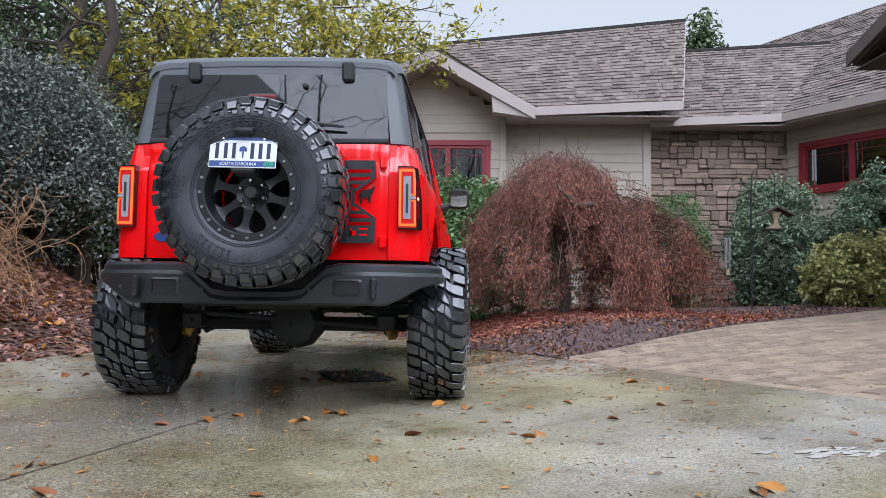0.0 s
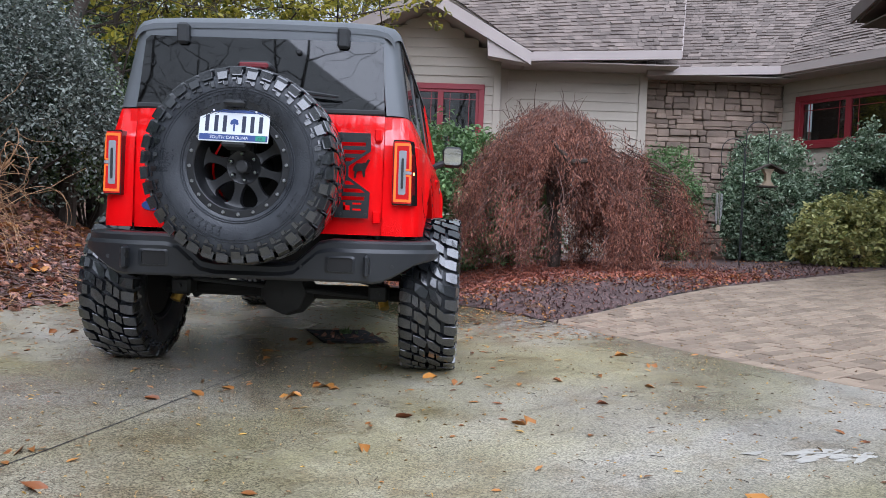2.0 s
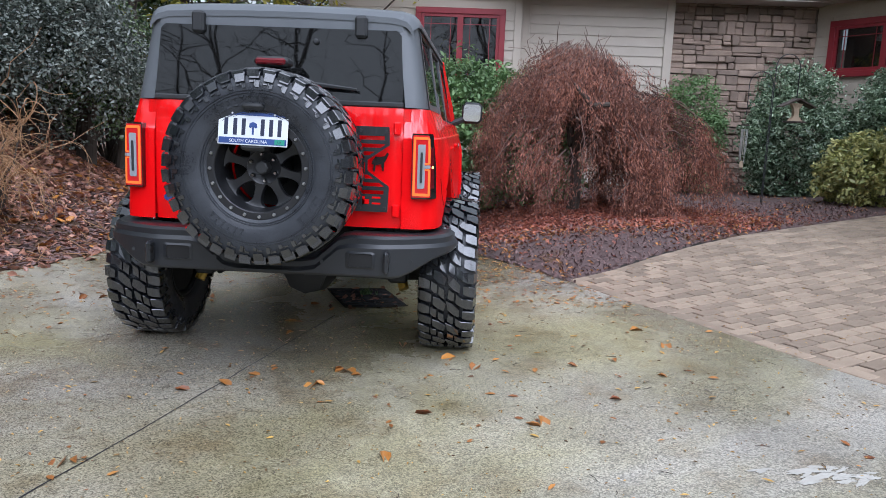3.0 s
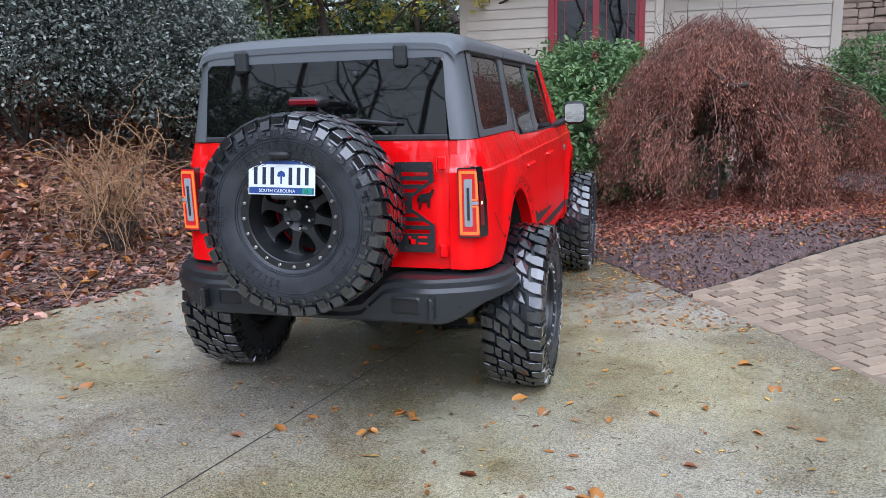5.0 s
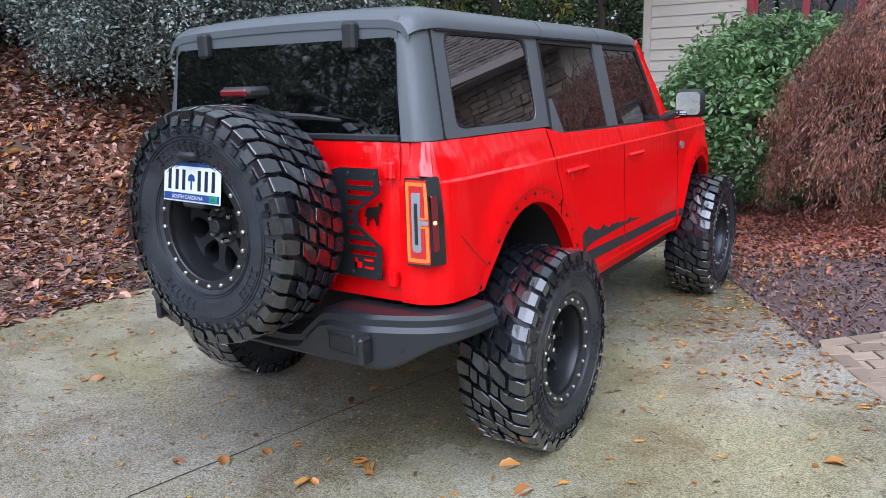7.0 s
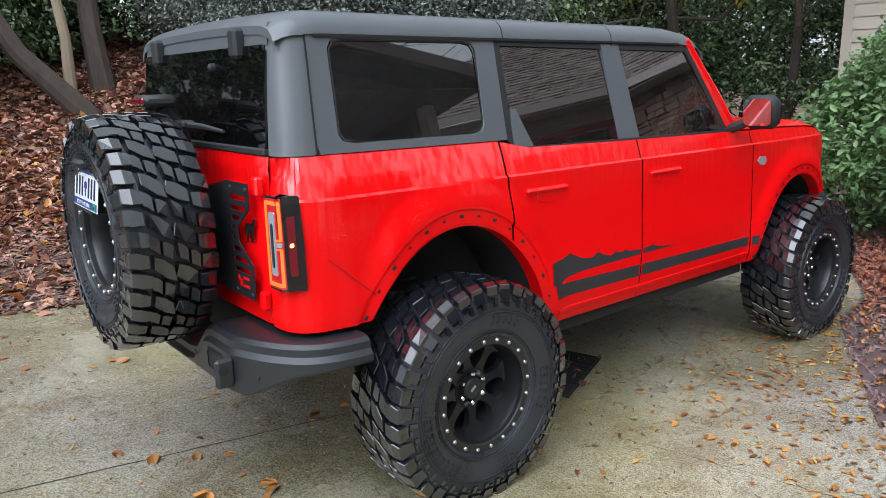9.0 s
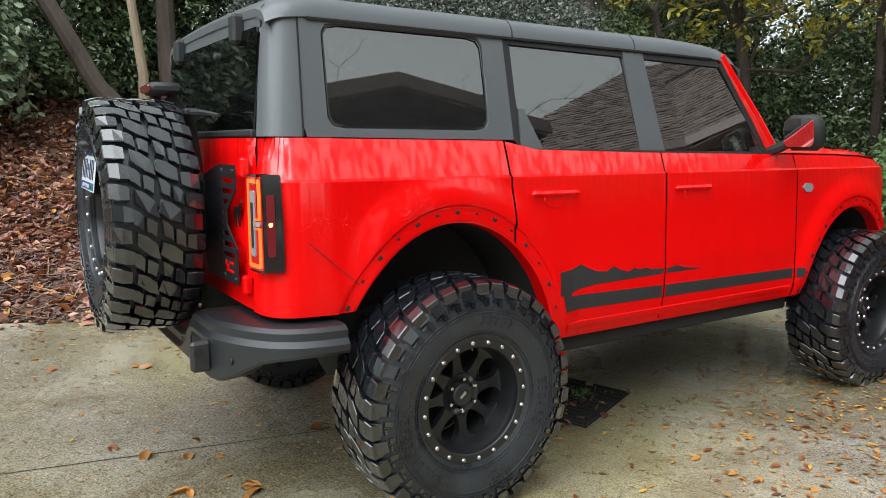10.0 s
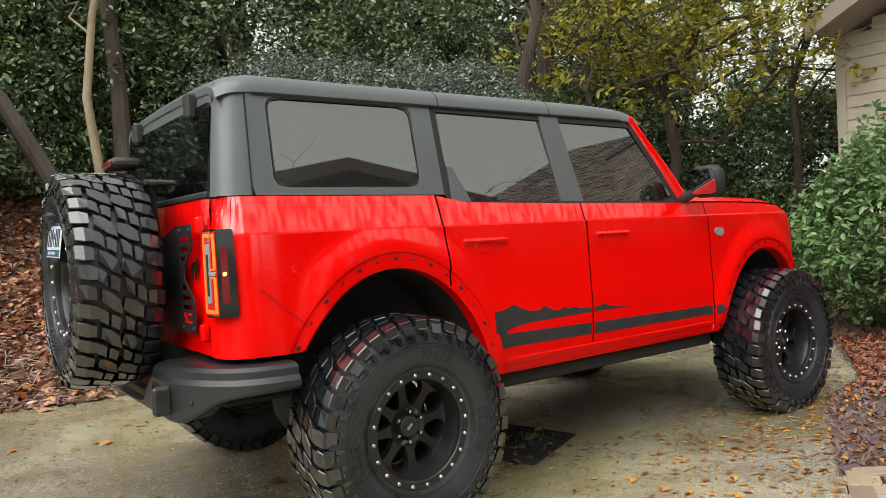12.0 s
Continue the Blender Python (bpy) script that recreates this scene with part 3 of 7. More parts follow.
def build_drive():
    s = Shape()
    rows = []
    for y in np.arange(-14, 20.01, 0.12):
        a, b = lerp(y, BANK_EDGE), lerp(y, DRIVE_EDGE)
        a += 0.05 * noise.noise(Vector((0, y * 2.3, 3)))
        us = list(np.linspace(a, b, 60))
        r = [(a, y, lie(a + 0.02, y) - 0.12)]
        for x in us:
            d = lie(min(max(x, a + 0.02), b - 0.02), y)
            r.append((x, y, d))
        r.append((b, y, lie(b - 0.02, y) - 0.12))
        rows.append(r)
    s.grid(rows)
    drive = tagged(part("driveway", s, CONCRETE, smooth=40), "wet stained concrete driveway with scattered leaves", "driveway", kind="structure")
    # pale dried splash
    srng = random.Random(6)
    for k in range(26):
        cx, cy = 2.52 + srng.gauss(0, 0.13), -1.83 + srng.gauss(0, 0.035)
        ra, rb, tw = srng.uniform(0.02, 0.075), srng.uniform(0.006, 0.02), 0.35 + srng.gauss(0, 0.3)
        sp = Shape()
        pts = []
        for i in range(22):
            a_ = 2 * math.pi * i / 22
            q = 1 + 0.6 * noise.noise(Vector((math.cos(a_) * 2.2 + k * 5, math.sin(a_) * 2.2, 1))) + 0.4 * noise.noise(Vector((math.cos(a_) * 6, math.sin(a_) * 6, k)))
            u, v = ra * q * math.cos(a_), rb * q * math.sin(a_)
            x, y = cx + u * math.cos(tw) - v * math.sin(tw), cy + u * math.sin(tw) + v * math.cos(tw)
            pts.append((x, y, lie(x, y) + 0.0015 + 0.0001 * k))
        sp.add(pts, [tuple(range(22))])
        part("pale_splash", sp, SPLASH, drive, "dried whitish splash", smooth=0)
    # control joints: thin dark grooves laid on the slab
    for pts in ([(-1.0, -4.6), (-0.5, -2.13), (-0.37, -1.6), (-0.18, -0.7), (0.0, 0.2), (0.06, 0.62)], [(-3.2, -0.37), (-1.82, 0.07), (-0.64, 0.43), (0.06, 0.62)], [(0.06, 0.62), (1.2, 0.85), (2.38, 1.0)]):
        j = Shape()
        line = []
        for (x0, y0), (x1, y1) in zip(pts, pts[1:]):
            for t in np.linspace(0, 1, 12):
                line.append((x0 + (x1 - x0) * t, y0 + (y1 - y0) * t))
        rows = []
        for i, (x, y) in enumerate(line):
            w = 0.0045 + 0.002 * noise.noise(Vector((x * 9, y * 9, 0)))
            x += 0.006 * noise.noise(Vector((x * 5, y * 5, 4)))
            rows.append([(x - w, y, lie(x, y) + 0.002), (x + w, y + 0.004, lie(x, y) + 0.002)])
        j.grid(rows)
        part("control_joint", j, DARK, drive, "dark joint with grit")
    return drive


def build_drain():
    d = thing("drain_grate", "dark square drain pit with leaves and grass in the concrete", "drain", kind="")
    c = [(-0.2, 1.56), (0.28, 1.71), (0.56, 1.07), (0.08, 0.92)]
    f = Shape()
    k = [Vector((x, y, lie(x, y) + 0.003)) for x, y in c]
    mid = sum(k, Vector()) / 4
    rim = [mid + (p - mid) * 1.0 for p in k]
    inn = [mid + (p - mid) * 0.93 for p in k]
    f.ring(rim, inn)
    f.ring(inn, [p - Vector((0, 0, 0.012)) for p in inn])
    part("frame", f, DARK, d, smooth=0)
    b = Shape()
    b.add([p + Vector((0, 0, 0.001)) for p in inn], [(0, 1, 2, 3)])
    part("pit", b, DARK, d, smooth=0)
    for i in range(1, 11):
        t = i / 11
        p, q = inn[0].lerp(inn[3], t), inn[1].lerp(inn[2], t)
        g = Shape()
        g.tube([p + Vector((0, 0, 0.005)), q + Vector((0, 0, 0.005))], 0.006, 4)
        part("bar", g, MATTE, d, smooth=0)
    rngd = np.random.default_rng(2)
    P = [(0.18 + rngd.normal() * 0.14, 1.3 + rngd.normal() * 0.16) for _ in range(70)]
    lc = part("leaf_clump", leaf_mesh("drain_leaves", [(x, y, lie(x, y) + 0.014) for x, y in P], rngd.normal(size=(70, 3)) * 0.4 + np.array([0, 0, 1]), 0.05 + 0.05 * rngd.random(70), FALLEN, 0.5), FALLEN, d)
    lc["kind"] = "stuff"
    P = [(0.17 + rngd.normal() * 0.03, 1.42 + rngd.normal() * 0.03) for _ in range(40)]
    part("grass_tuft", leaf_mesh("drain_grass", [(x, y, lie(x, y) + 0.03) for x, y in P], rngd.normal(size=(40, 3)) + np.array([0, -1.0, 0.2]), 0.06 + 0.03 * rngd.random(40), LIGHTGREEN, 0.12, 0.1, np.tile([0.2, 0.1, 1.0], (40, 1)) + rngd.normal(size=(40, 3)) * 0.4), LIGHTGREEN, d)
    return d


def slope(x, y):
    """The tilt of the finished ground."""
    e = 0.12
    n = Vector(((lie(x - e, y) - lie(x + e, y)) / (2 * e), (lie(x, y - e) - lie(x, y + e)) / (2 * e), 1))
    return Vector((0, 0, 1)).rotation_difference(n).to_matrix().to_4x4()


def build_court():
    base = Shape()
    xs = np.arange(1.5, 14, 0.25)
    rows = [[(x, y, lie(x, y) - 0.013) for x in xs] for y in np.arange(-1.75, 8.01, 0.25)]
    cells = []
    for i in range(len(rows) - 1):
        for k in range(len(xs) - 1):
            x, y, _ = rows[i][k]
            if paved(x + 0.1, y + 0.12) or paved(x + 0.25, y) or paved(x + 0.25, y + 0.25):
                cells.append([rows[i][k], rows[i][k + 1], rows[i + 1][k + 1], rows[i + 1][k]])
    for c in cells:
        base.add(c, [(0, 1, 2, 3)])
    ob = tagged(part("paver_court", base, SAND, smooth=0), "tan tumbled brick paver court beside the driveway", "pavement", kind="structure")
    rng = random.Random(4)
    ang = radians(30)
    ca, sa = math.cos(ang), math.sin(ang)
    L, W, G, H_, T = 0.205, 0.122, 0.0065, 0.0075, 0.03
    one = Shape()
    one.box(-L / 2 + G, L / 2 - G, -W / 2 + H_, W / 2 - H_, -T, 0.0, 0.004)
    me = one.mesh("paver", PAVER, 0)
    far = Shape()
    near, rest = [], []
    for j in range(-66, 34):
        for i in range(-10, 75):
            u, v = (i + 0.5 * (j % 2) + rng.uniform(-0.008, 0.008)) * L, j * W
            x, y = 1.8 + u * ca - v * sa, 0.6 + u * sa + v * ca
            if paved(x, y) and paved(x - 0.02, y + 0.02) and paved(x, y + 0.08) and y > -1.6 and x < 12:
                (near if x < 3.9 and y < 3.4 else rest).append((x, y))
    near.sort(key=lambda p: p[0] + 0.6 * p[1])
    rest += near[270:]
    for k, (x, y) in enumerate(near[:270]):
        p = new("paver", me)
        p.parent = ob
        p.matrix_basis = Matrix.Translation((x, y, lie(x, y) + rng.uniform(-0.002, 0.002) - (0 if paved(x - 0.155, y + 0.02) and paved(x, y + 0.2) else 0.004))) @ slope(x, y) @ Euler((rng.uniform(-0.012, 0.012), rng.uniform(-0.012, 0.012), ang + rng.uniform(-0.02, 0.02))).to_matrix().to_4x4()
    for x, y in rest:
        z = lie(x, y) + rng.uniform(-0.002, 0.002)
        m = Matrix.Translation((x, y, z)) @ slope(x, y) @ Euler((rng.uniform(-0.01, 0.01), rng.uniform(-0.01, 0.01), ang)).to_matrix().to_4x4()
        far.box(-L / 2 + G, L / 2 - G, -W / 2 + H_, W / 2 - H_, -T, 0, 0.006, m)
    fp = part("far_pavers", far, PAVERS, ob, smooth=0)
    fp["kind"] = "stuff"
    # border course along the concrete
    y = 1.78
    while y > -1.5:
        x, x2 = lerp(y, DRIVE_EDGE), lerp(y - 0.18, DRIVE_EDGE)
        a = math.atan2(-0.18, x2 - x)
        L2 = math.hypot(0.18, x2 - x)
        mid = Vector(((x + x2) / 2, y - 0.09, 0)) + Vector((-math.sin(a), math.cos(a), 0)) * 0.058
        p = new("paver", me)
        p.parent = ob
        p.matrix_basis = Matrix.Translation((mid.x, mid.y, lie(mid.x, mid.y) + rng.uniform(-0.002, 0.002))) @ slope(mid.x, mid.y) @ Euler((0, 0, a + rng.uniform(-0.02, 0.02))).to_matrix().to_4x4() @ Matrix.Diagonal((L2 / 0.205, 0.95, 1, 1))
        y -= 0.18
    # border course along the planting bed
    run = []
    for (x0, y0), (x1, y1) in zip(COURT_EDGE, COURT_EDGE[1:]):
        L3 = math.hypot(x1 - x0, y1 - y0)
        run += [(x0 + (x1 - x0) * t_ / L3, y0 + (y1 - y0) * t_ / L3) for t_ in np.arange(0, L3, 0.02)]
    k = 12
    while k + 10 < len(run) and run[k][0] < 8:
        (x0, y0), (x1, y1) = run[k], run[k + 10]
        a = math.atan2(y1 - y0, x1 - x0)
        mx, my_ = (x0 + x1) / 2 + math.sin(a) * 0.056, (y0 + y1) / 2 - math.cos(a) * 0.056
        p = new("paver", me)
        p.parent = ob
        p.matrix_basis = Matrix.Translation((mx, my_, lie(mx, my_) + rng.uniform(-0.002, 0.002))) @ slope(mx, my_) @ Matrix.Rotation(a + rng.uniform(-0.02, 0.02), 4, "Z")
        k += 10
    return ob


# ---- leaves ----
def leaf_mesh(name, places, normals, sizes, mat, aspect=0.45, fold=0.15, spin=None):
    """Many small leaves as six-cornered blades."""
    P, N, S = np.asarray(places, float), np.asarray(normals, float), np.asarray(sizes, float)
    n = len(P)
    rng = np.random.default_rng(n)
    N = N / np.maximum(1e-6, np.linalg.norm(N, axis=1, keepdims=True))
    a = rng.normal(size=(n, 3)) if spin is None else np.asarray(spin, float)
    U = a - N * (a * N).sum(1, keepdims=True)
    U /= np.maximum(1e-6, np.linalg.norm(U, axis=1, keepdims=True))
    V = np.cross(N, U)
    S = S[:, None]
    A = aspect * (0.8 + 0.4 * rng.random((n, 1)))
    sag = N * S * fold
    pts = np.stack([P - U * S * 0.5 - sag * 0.4, P - U * S * 0.12 + V * S * A * 0.5 - sag * 0.0, P + U * S * 0.22 + V * S * A * 0.42,
                    P + U * S * 0.5 - sag, P + U * S * 0.22 - V * S * A * 0.42, P - U * S * 0.12 - V * S * A * 0.5], 1).reshape(-1, 3)
    b = np.arange(n)[:, None] * 6
    f = np.concatenate([b + np.array([[0, 1, 2, 3]]), b + np.array([[0, 3, 4, 5]])], 0)
    me = bpy.data.meshes.new(name)
    me.vertices.add(len(pts))
    me.vertices.foreach_set("co", pts.ravel())
    me.loops.add(f.size)
    me.loops.foreach_set("vertex_index", f.ravel().astype(np.int32))
    me.polygons.add(len(f))
    me.polygons.foreach_set("loop_start", np.arange(len(f), dtype=np.int32) * 4)
    me.update(calc_edges=True)
    me.materials.append(mat)
    return me


def clumps(rng, centres, radii, per, squash=0.8, flat=0.5):
    """Leaf places in clumps: each leaf near a clump's shell, facing outward and up."""
    C, R = np.asarray(centres, float), np.asarray(radii, float)
    k = len(C)
    d = rng.normal(size=(k, per, 3))
    d /= np.linalg.norm(d, axis=2, keepdims=True)
    r = R[:, None, None] * (0.45 + 0.6 * rng.random((k, per, 1)))
    P = C[:, None, :] + d * r * np.array([1, 1, squash])
    N = d * (1 - flat) + np.array([0, 0, 1.0]) * flat + rng.normal(size=(k, per, 3)) * 0.45
    return P.reshape(-1, 3), N.reshape(-1, 3)


def bush(name, label, category, centre, size, count, leaf, mat, seed, group="", clump=0.22, per=40, base=0.0, aspect=0.45, stems=7, twig=BARK, low=0.3):
    """Shrub: stems from the base and clumps of leaves over an uneven dome."""
    rng = np.random.default_rng(seed)
    cx, cy, cz = centre
    sx, sy, sz = size
    t = thing(name, label, category, (cx, cy, cz), group)
    k = max(6, count // per)
    d = rng.normal(size=(k, 3))
    d[:, 2] = np.abs(d[:, 2]) * 1.15 - low
    d /= np.linalg.norm(d, axis=1, keepdims=True)
    lump = np.array([1 + 0.28 * noise.noise(Vector((*(v * 1.7 + seed),))) for v in d])
    r = (0.62 + 0.38 * rng.random(k) ** 0.5) * lump
    C = d * r[:, None] * np.array([sx, sy, sz * 0.62])
    C[:, 2] += sz * 0.42
    C[:, 2] = np.maximum(C[:, 2], 0.06 + base)
    P, N = clumps(rng, C, clump * (0.6 + 0.8 * rng.random(k)), per)
    P[:, 2] = np.maximum(P[:, 2], 0.02)
    S = leaf * (0.6 + 0.8 * rng.random(len(P)))
    part("foliage", leaf_mesh(name + "_leaves", P, N, S, mat, aspect), mat, t)
    st = Shape()
    for i in range(stems):
        q = C[rng.integers(k)] * 0.8
        mid = Vector((q[0] * 0.35 + rng.normal() * 0.05, q[1] * 0.35 + rng.normal() * 0.05, q[2] * 0.5))
        st.tube([(rng.normal() * 0.06, rng.normal() * 0.06, -0.05), mid, Vector(q)], [0.03, 0.02, 0.008], 5)
    part("woody_base", st, twig, t)
    return t


def limb_path(rng, a, b, n=6, wander=0.12):
    a, b = Vector(a), Vector(b)
    L = (b - a).length
    out = []
    for i in range(n + 1):
        t = i / n
        w = math.sin(math.pi * t) * wander * L
        out.append(a.lerp(b, t) + Vector((rng.normal() * w, rng.normal() * w, rng.normal() * w * 0.5)) * 0.5)
    return out


def tree(name, label, base, top, r0, seed, mat=BARK, limbs=8, crown=None, leafmat=None, count=0, leaf=0.09, reach=2.0, low=0.45, group="", clump=0.35, per=36, bare=4, aspect=0.45):
    """Tree: tapered wandering trunk, limbs that fork, leaf clumps at the limb ends."""
    rng = np.random.default_rng(seed)
    t = thing(name, label, "tree", base, group)
    b = Vector(base)
    up = Vector(top) - b
    path = limb_path(rng, (0, 0, -0.3), up, 9, 0.05)
    n = len(path)
    sh = Shape()
    sh.tube(path, [r0 * (1.25 if i == 0 else 1) * (1 - 0.95 * i / n) for i in range(n)], 10)
    part("trunk", sh, mat, t)
    br = Shape()
    tips = []
    for i in range(limbs):
        f = low + (1 - low) * (i + rng.random()) / limbs
        k = min(n - 2, int(f * (n - 1)))
        p = path[k].lerp(path[k + 1], f * (n - 1) - k)
        a = rng.random() * 2 * math.pi
        if crown is not None:
            e = Vector(crown) - b + Vector((rng.normal(), rng.normal(), rng.normal() * 0.6)) * reach * 0.6
        else:
            e = p + Vector((math.cos(a), math.sin(a), 0.25 + 0.5 * rng.random())) * reach * (0.5 + 0.7 * rng.random())
        lp = limb_path(rng, p, e, 6, 0.16)
        rr = r0 * 0.34 * (1 - 0.5 * f)
        br.tube(lp, [max(0.005, rr * (1 - 0.82 * j / 6)) for j in range(7)], 5)
        tips += lp[3:]
        for _ in range(bare):
            j = int(rng.integers(2, 6))
            q = lp[j]
            e2 = q + Vector((rng.normal(), rng.normal(), rng.normal() * 0.7 + 0.15)) * reach * 0.32
            l2 = limb_path(rng, q, e2, 4, 0.18)
            br.tube(l2, [max(0.003, rr * 0.32 * (1 - 0.8 * m / 4)) for m in range(5)], 4)
            tips += l2[2:]
            for _ in range(2):
                e3 = l2[3] + Vector((rng.normal(), rng.normal(), rng.normal() * 0.7)) * reach * 0.16
                br.tube([l2[3], (l2[3] + e3) / 2 + Vector((0, 0, 0.03)), e3], [0.005, 0.004, 0.002], 3)
                tips.append(e3)
    part("branchwork", br, mat, t)
    if count:
        T = np.array([tuple(q) for q in tips])
        k = count // per
        C = T[rng.integers(len(T), size=k)] + rng.normal(size=(k, 3)) * clump * 0.5
        P, N = clumps(rng, C, clump * (0.4 + 0.9 * rng.random(k)), per, 0.7, 0.6)
        part("crown", leaf_mesh(name + "_leaves", P, N, leaf * (0.55 + 0.8 * rng.random(len(P))), leafmat, aspect), leafmat, t)
    return t


def build_litter():
    """Fallen leaves: thick on the bank, thin on the concrete and in the bed."""
    rng = np.random.default_rng(11)

    def lay(name, label, pts, size, mat, tilt, lift, kind="stuff", aspect=0.55, fold=0.25):
        P = np.array([(x, y, lie(x, y) + lift + 0.01 * rng.random()) for x, y in pts])
        N = np.array([0, 0, 1.0]) + rng.normal(size=P.shape) * tilt
        S = size * (0.5 + rng.random(len(P)))
        return tagged(part(name, leaf_mesh(name, P, N, S, mat, aspect, fold), mat), label, "leaves", kind=kind)

    bank = []
    while len(bank) < 62000:
        y = rng.uniform(-7, 12)
        d = rng.random() ** 1.3 * 7.0
        if rng.random() < 0.3 + 0.7 * smoothstep(0.35, 1.1, d + 0.4 * noise.noise(Vector((d * 2, y * 1.5, 5)))):
            bank.append((lerp(y, BANK_EDGE) - d + rng.normal() * 0.12, y))
    lay("bank_leaf_litter", "thick litter of fallen brown leaves on the bank", bank, 0.10, FALLEN, 0.45, 0.015)
    bright = [(lerp(y, BANK_EDGE) - 0.05 - 4.5 * rng.random() ** 1.2, y) for y in rng.uniform(-5, 7, 1500)]
    lay("bank_orange_leaves", "fresh orange and yellow leaves over the brown litter", bright, 0.11, FALLENORANGE, 0.45, 0.03)
    twigs = Shape()
    for _ in range(500):
        y = rng.uniform(-4, 6)
        x = lerp(y, BANK_EDGE) - rng.random() * 3.0
        a, L = rng.random() * 6.28, rng.uniform(0.08, 0.4)
        z = lie(x, y) + 0.03
        twigs.tube([(x, y, z), (x + math.cos(a) * L, y + math.sin(a) * L, lie(x + math.cos(a) * L, y + math.sin(a) * L) + 0.035)], 0.004, 4)
    tagged(part("bank_twigs", twigs, TWIG), "dry twigs among the fallen leaves", "twigs", kind="stuff")
    drive = []
    while len(drive) < 1900:
        x, y = rng.uniform(-3.4, 5), rng.uniform(-3.4, 6)
        w = 0.25 + 0.75 * smoothstep(-0.5, 3, y) + (0.6 if x < -1.6 else 0)
        if lerp(y, BANK_EDGE) < x < lerp(y, DRIVE_EDGE) and rng.random() < w * 0.9:
            drive.append((x, y))
    for y in np.linspace(0.9, 6.2, 1500):
        drive.append((lerp(y, DRIVE_EDGE) - abs(rng.normal()) * 0.75, y))
    for y in np.linspace(-3, 3, 170):
        drive.append((lerp(y, BANK_EDGE) + abs(rng.normal()) * 0.3, y))
    lay("driveway_leaves", "orange and brown leaves scattered on wet concrete", drive[::2], 0.042, FALLENORANGE, 0.10, 0.003, aspect=0.42, fold=0.10)
    lay("driveway_brown_leaves", "small flat yellow and brown leaves stuck to wet concrete", drive[1::2], 0.036, FALLENMIXED, 0.08, 0.003, aspect=0.36, fold=0.08)
    bits = []
    while len(bits) < 5200:
        x, y = rng.uniform(-3.4, 4), rng.uniform(-3.6, 5)
        if lerp(y, BANK_EDGE) < x < lerp(y, DRIVE_EDGE) or (paved(x, y) and rng.random() < 0.6):
            bits.append((x, y))
    lay("driveway_debris", "small dark leaf crumbs and grit on the wet paving", bits, 0.016, FALLENMIXED, 0.2, 0.003, aspect=0.3)
    needles = Shape()
    for x, y in bits[:420]:
        a, L = rng.random() * 6.28, rng.uniform(0.02, 0.07)
        x2, y2 = x + 0.03 + math.cos(a) * L, y + math.sin(a) * L
        needles.tube([(x + 0.03, y, lie(x, y) + 0.004), ((x + 0.03 + x2) / 2 + 0.006, (y + y2) / 2, lie(x, y) + 0.006), (x2, y2, lie(x2, y2) + 0.004)], 0.0013, 3)
    tagged(part("driveway_twigs", needles, BARK), "thin dark twigs and needles on the wet paving", "twigs", kind="stuff")
    spots = [(0.36, -0.65), (0.33, -0.64), (0.40, -0.66), (-0.1, -0.8), (0.93, -0.35), (-0.2, -0.97), (-0.27, -0.72), (0.1, 1.3), (0.2, 1.2), (0.3, 1.35), (0.05, 1.15), (0.35, 1.12), (0.0, 1.4)]
    while len(spots) < 60:
        x, y = rng.uniform(-2.6, 2.4), rng.uniform(-3.0, 1.0)
        if lerp(y, BANK_EDGE) < x < lerp(y, DRIVE_EDGE):
            spots += [(x, y)] + ([(x + 0.05, y + 0.03)] if rng.random() < 0.3 else [])
    lay("large_leaves", "curled orange oak leaves on the concrete", spots, 0.085, FALLENORANGE, 0.25, 0.010, fold=0.3)
    bed, red = [], []
    while len(bed) < 3600:
        x, y = rng.uniform(-2, 7), rng.uniform(1.7, 8.4)
        if x > lerp(y, DRIVE_EDGE) and not paved(x, y):
            ring = math.hypot((x - 2.3) / 1.3, y - 5.0)
            near = math.exp(-((ring - 1.5) / 0.35) ** 2) + 0.6 * math.exp(-((x - lerp(y, DRIVE_EDGE)) / 0.35) ** 2)
            if rng.random() < 0.09 + near:
                bed.append((x, y))
    lay("bed_leaves", "orange and yellow leaves over the mulch bed", bed, 0.036, FALLENORANGE, 0.35, 0.02)
    while len(red) < 17000:
        x, y = 2.3 + rng.normal() * 1.2, 5.0 + rng.normal() * 0.75
        if x > lerp(y, DRIVE_EDGE) and not paved(x, y):
            red.append((x, y))
    lay("maple_leaf_carpet", "carpet of fallen dark red maple leaves under the tree", red, 0.045, FALLENRED, 0.5, 0.02)
    chips = Shape()
    for _ in range(24000):
        x, y = rng.uniform(0.2, 6.5), 1.7 + 5.5 * rng.random() ** 1.4
        if x > lerp(y, DRIVE_EDGE) - 0.03 and not paved(x, y):
            a = rng.random() * 3.14
            L, W = rng.uniform(0.008, 0.024), rng.uniform(0.004, 0.009)
            c, s_ = math.cos(a), math.sin(a)
            z = lie(x, y) + 0.010 + rng.random() * 0.012
            dz = rng.normal() * 0.012
            chips.add([(x - c * L - s_ * W, y - s_ * L + c * W, z - dz), (x - c * L + s_ * W, y - s_ * L - c * W, z - dz), (x + c * L + s_ * W, y + s_ * L - c * W, z + dz), (x + c * L - s_ * W, y + s_ * L + c * W, z + dz), (x, y, z + 0.006)],
                      [(0, 1, 4), (1, 2, 4), (2, 3, 4), (3, 0, 4)])
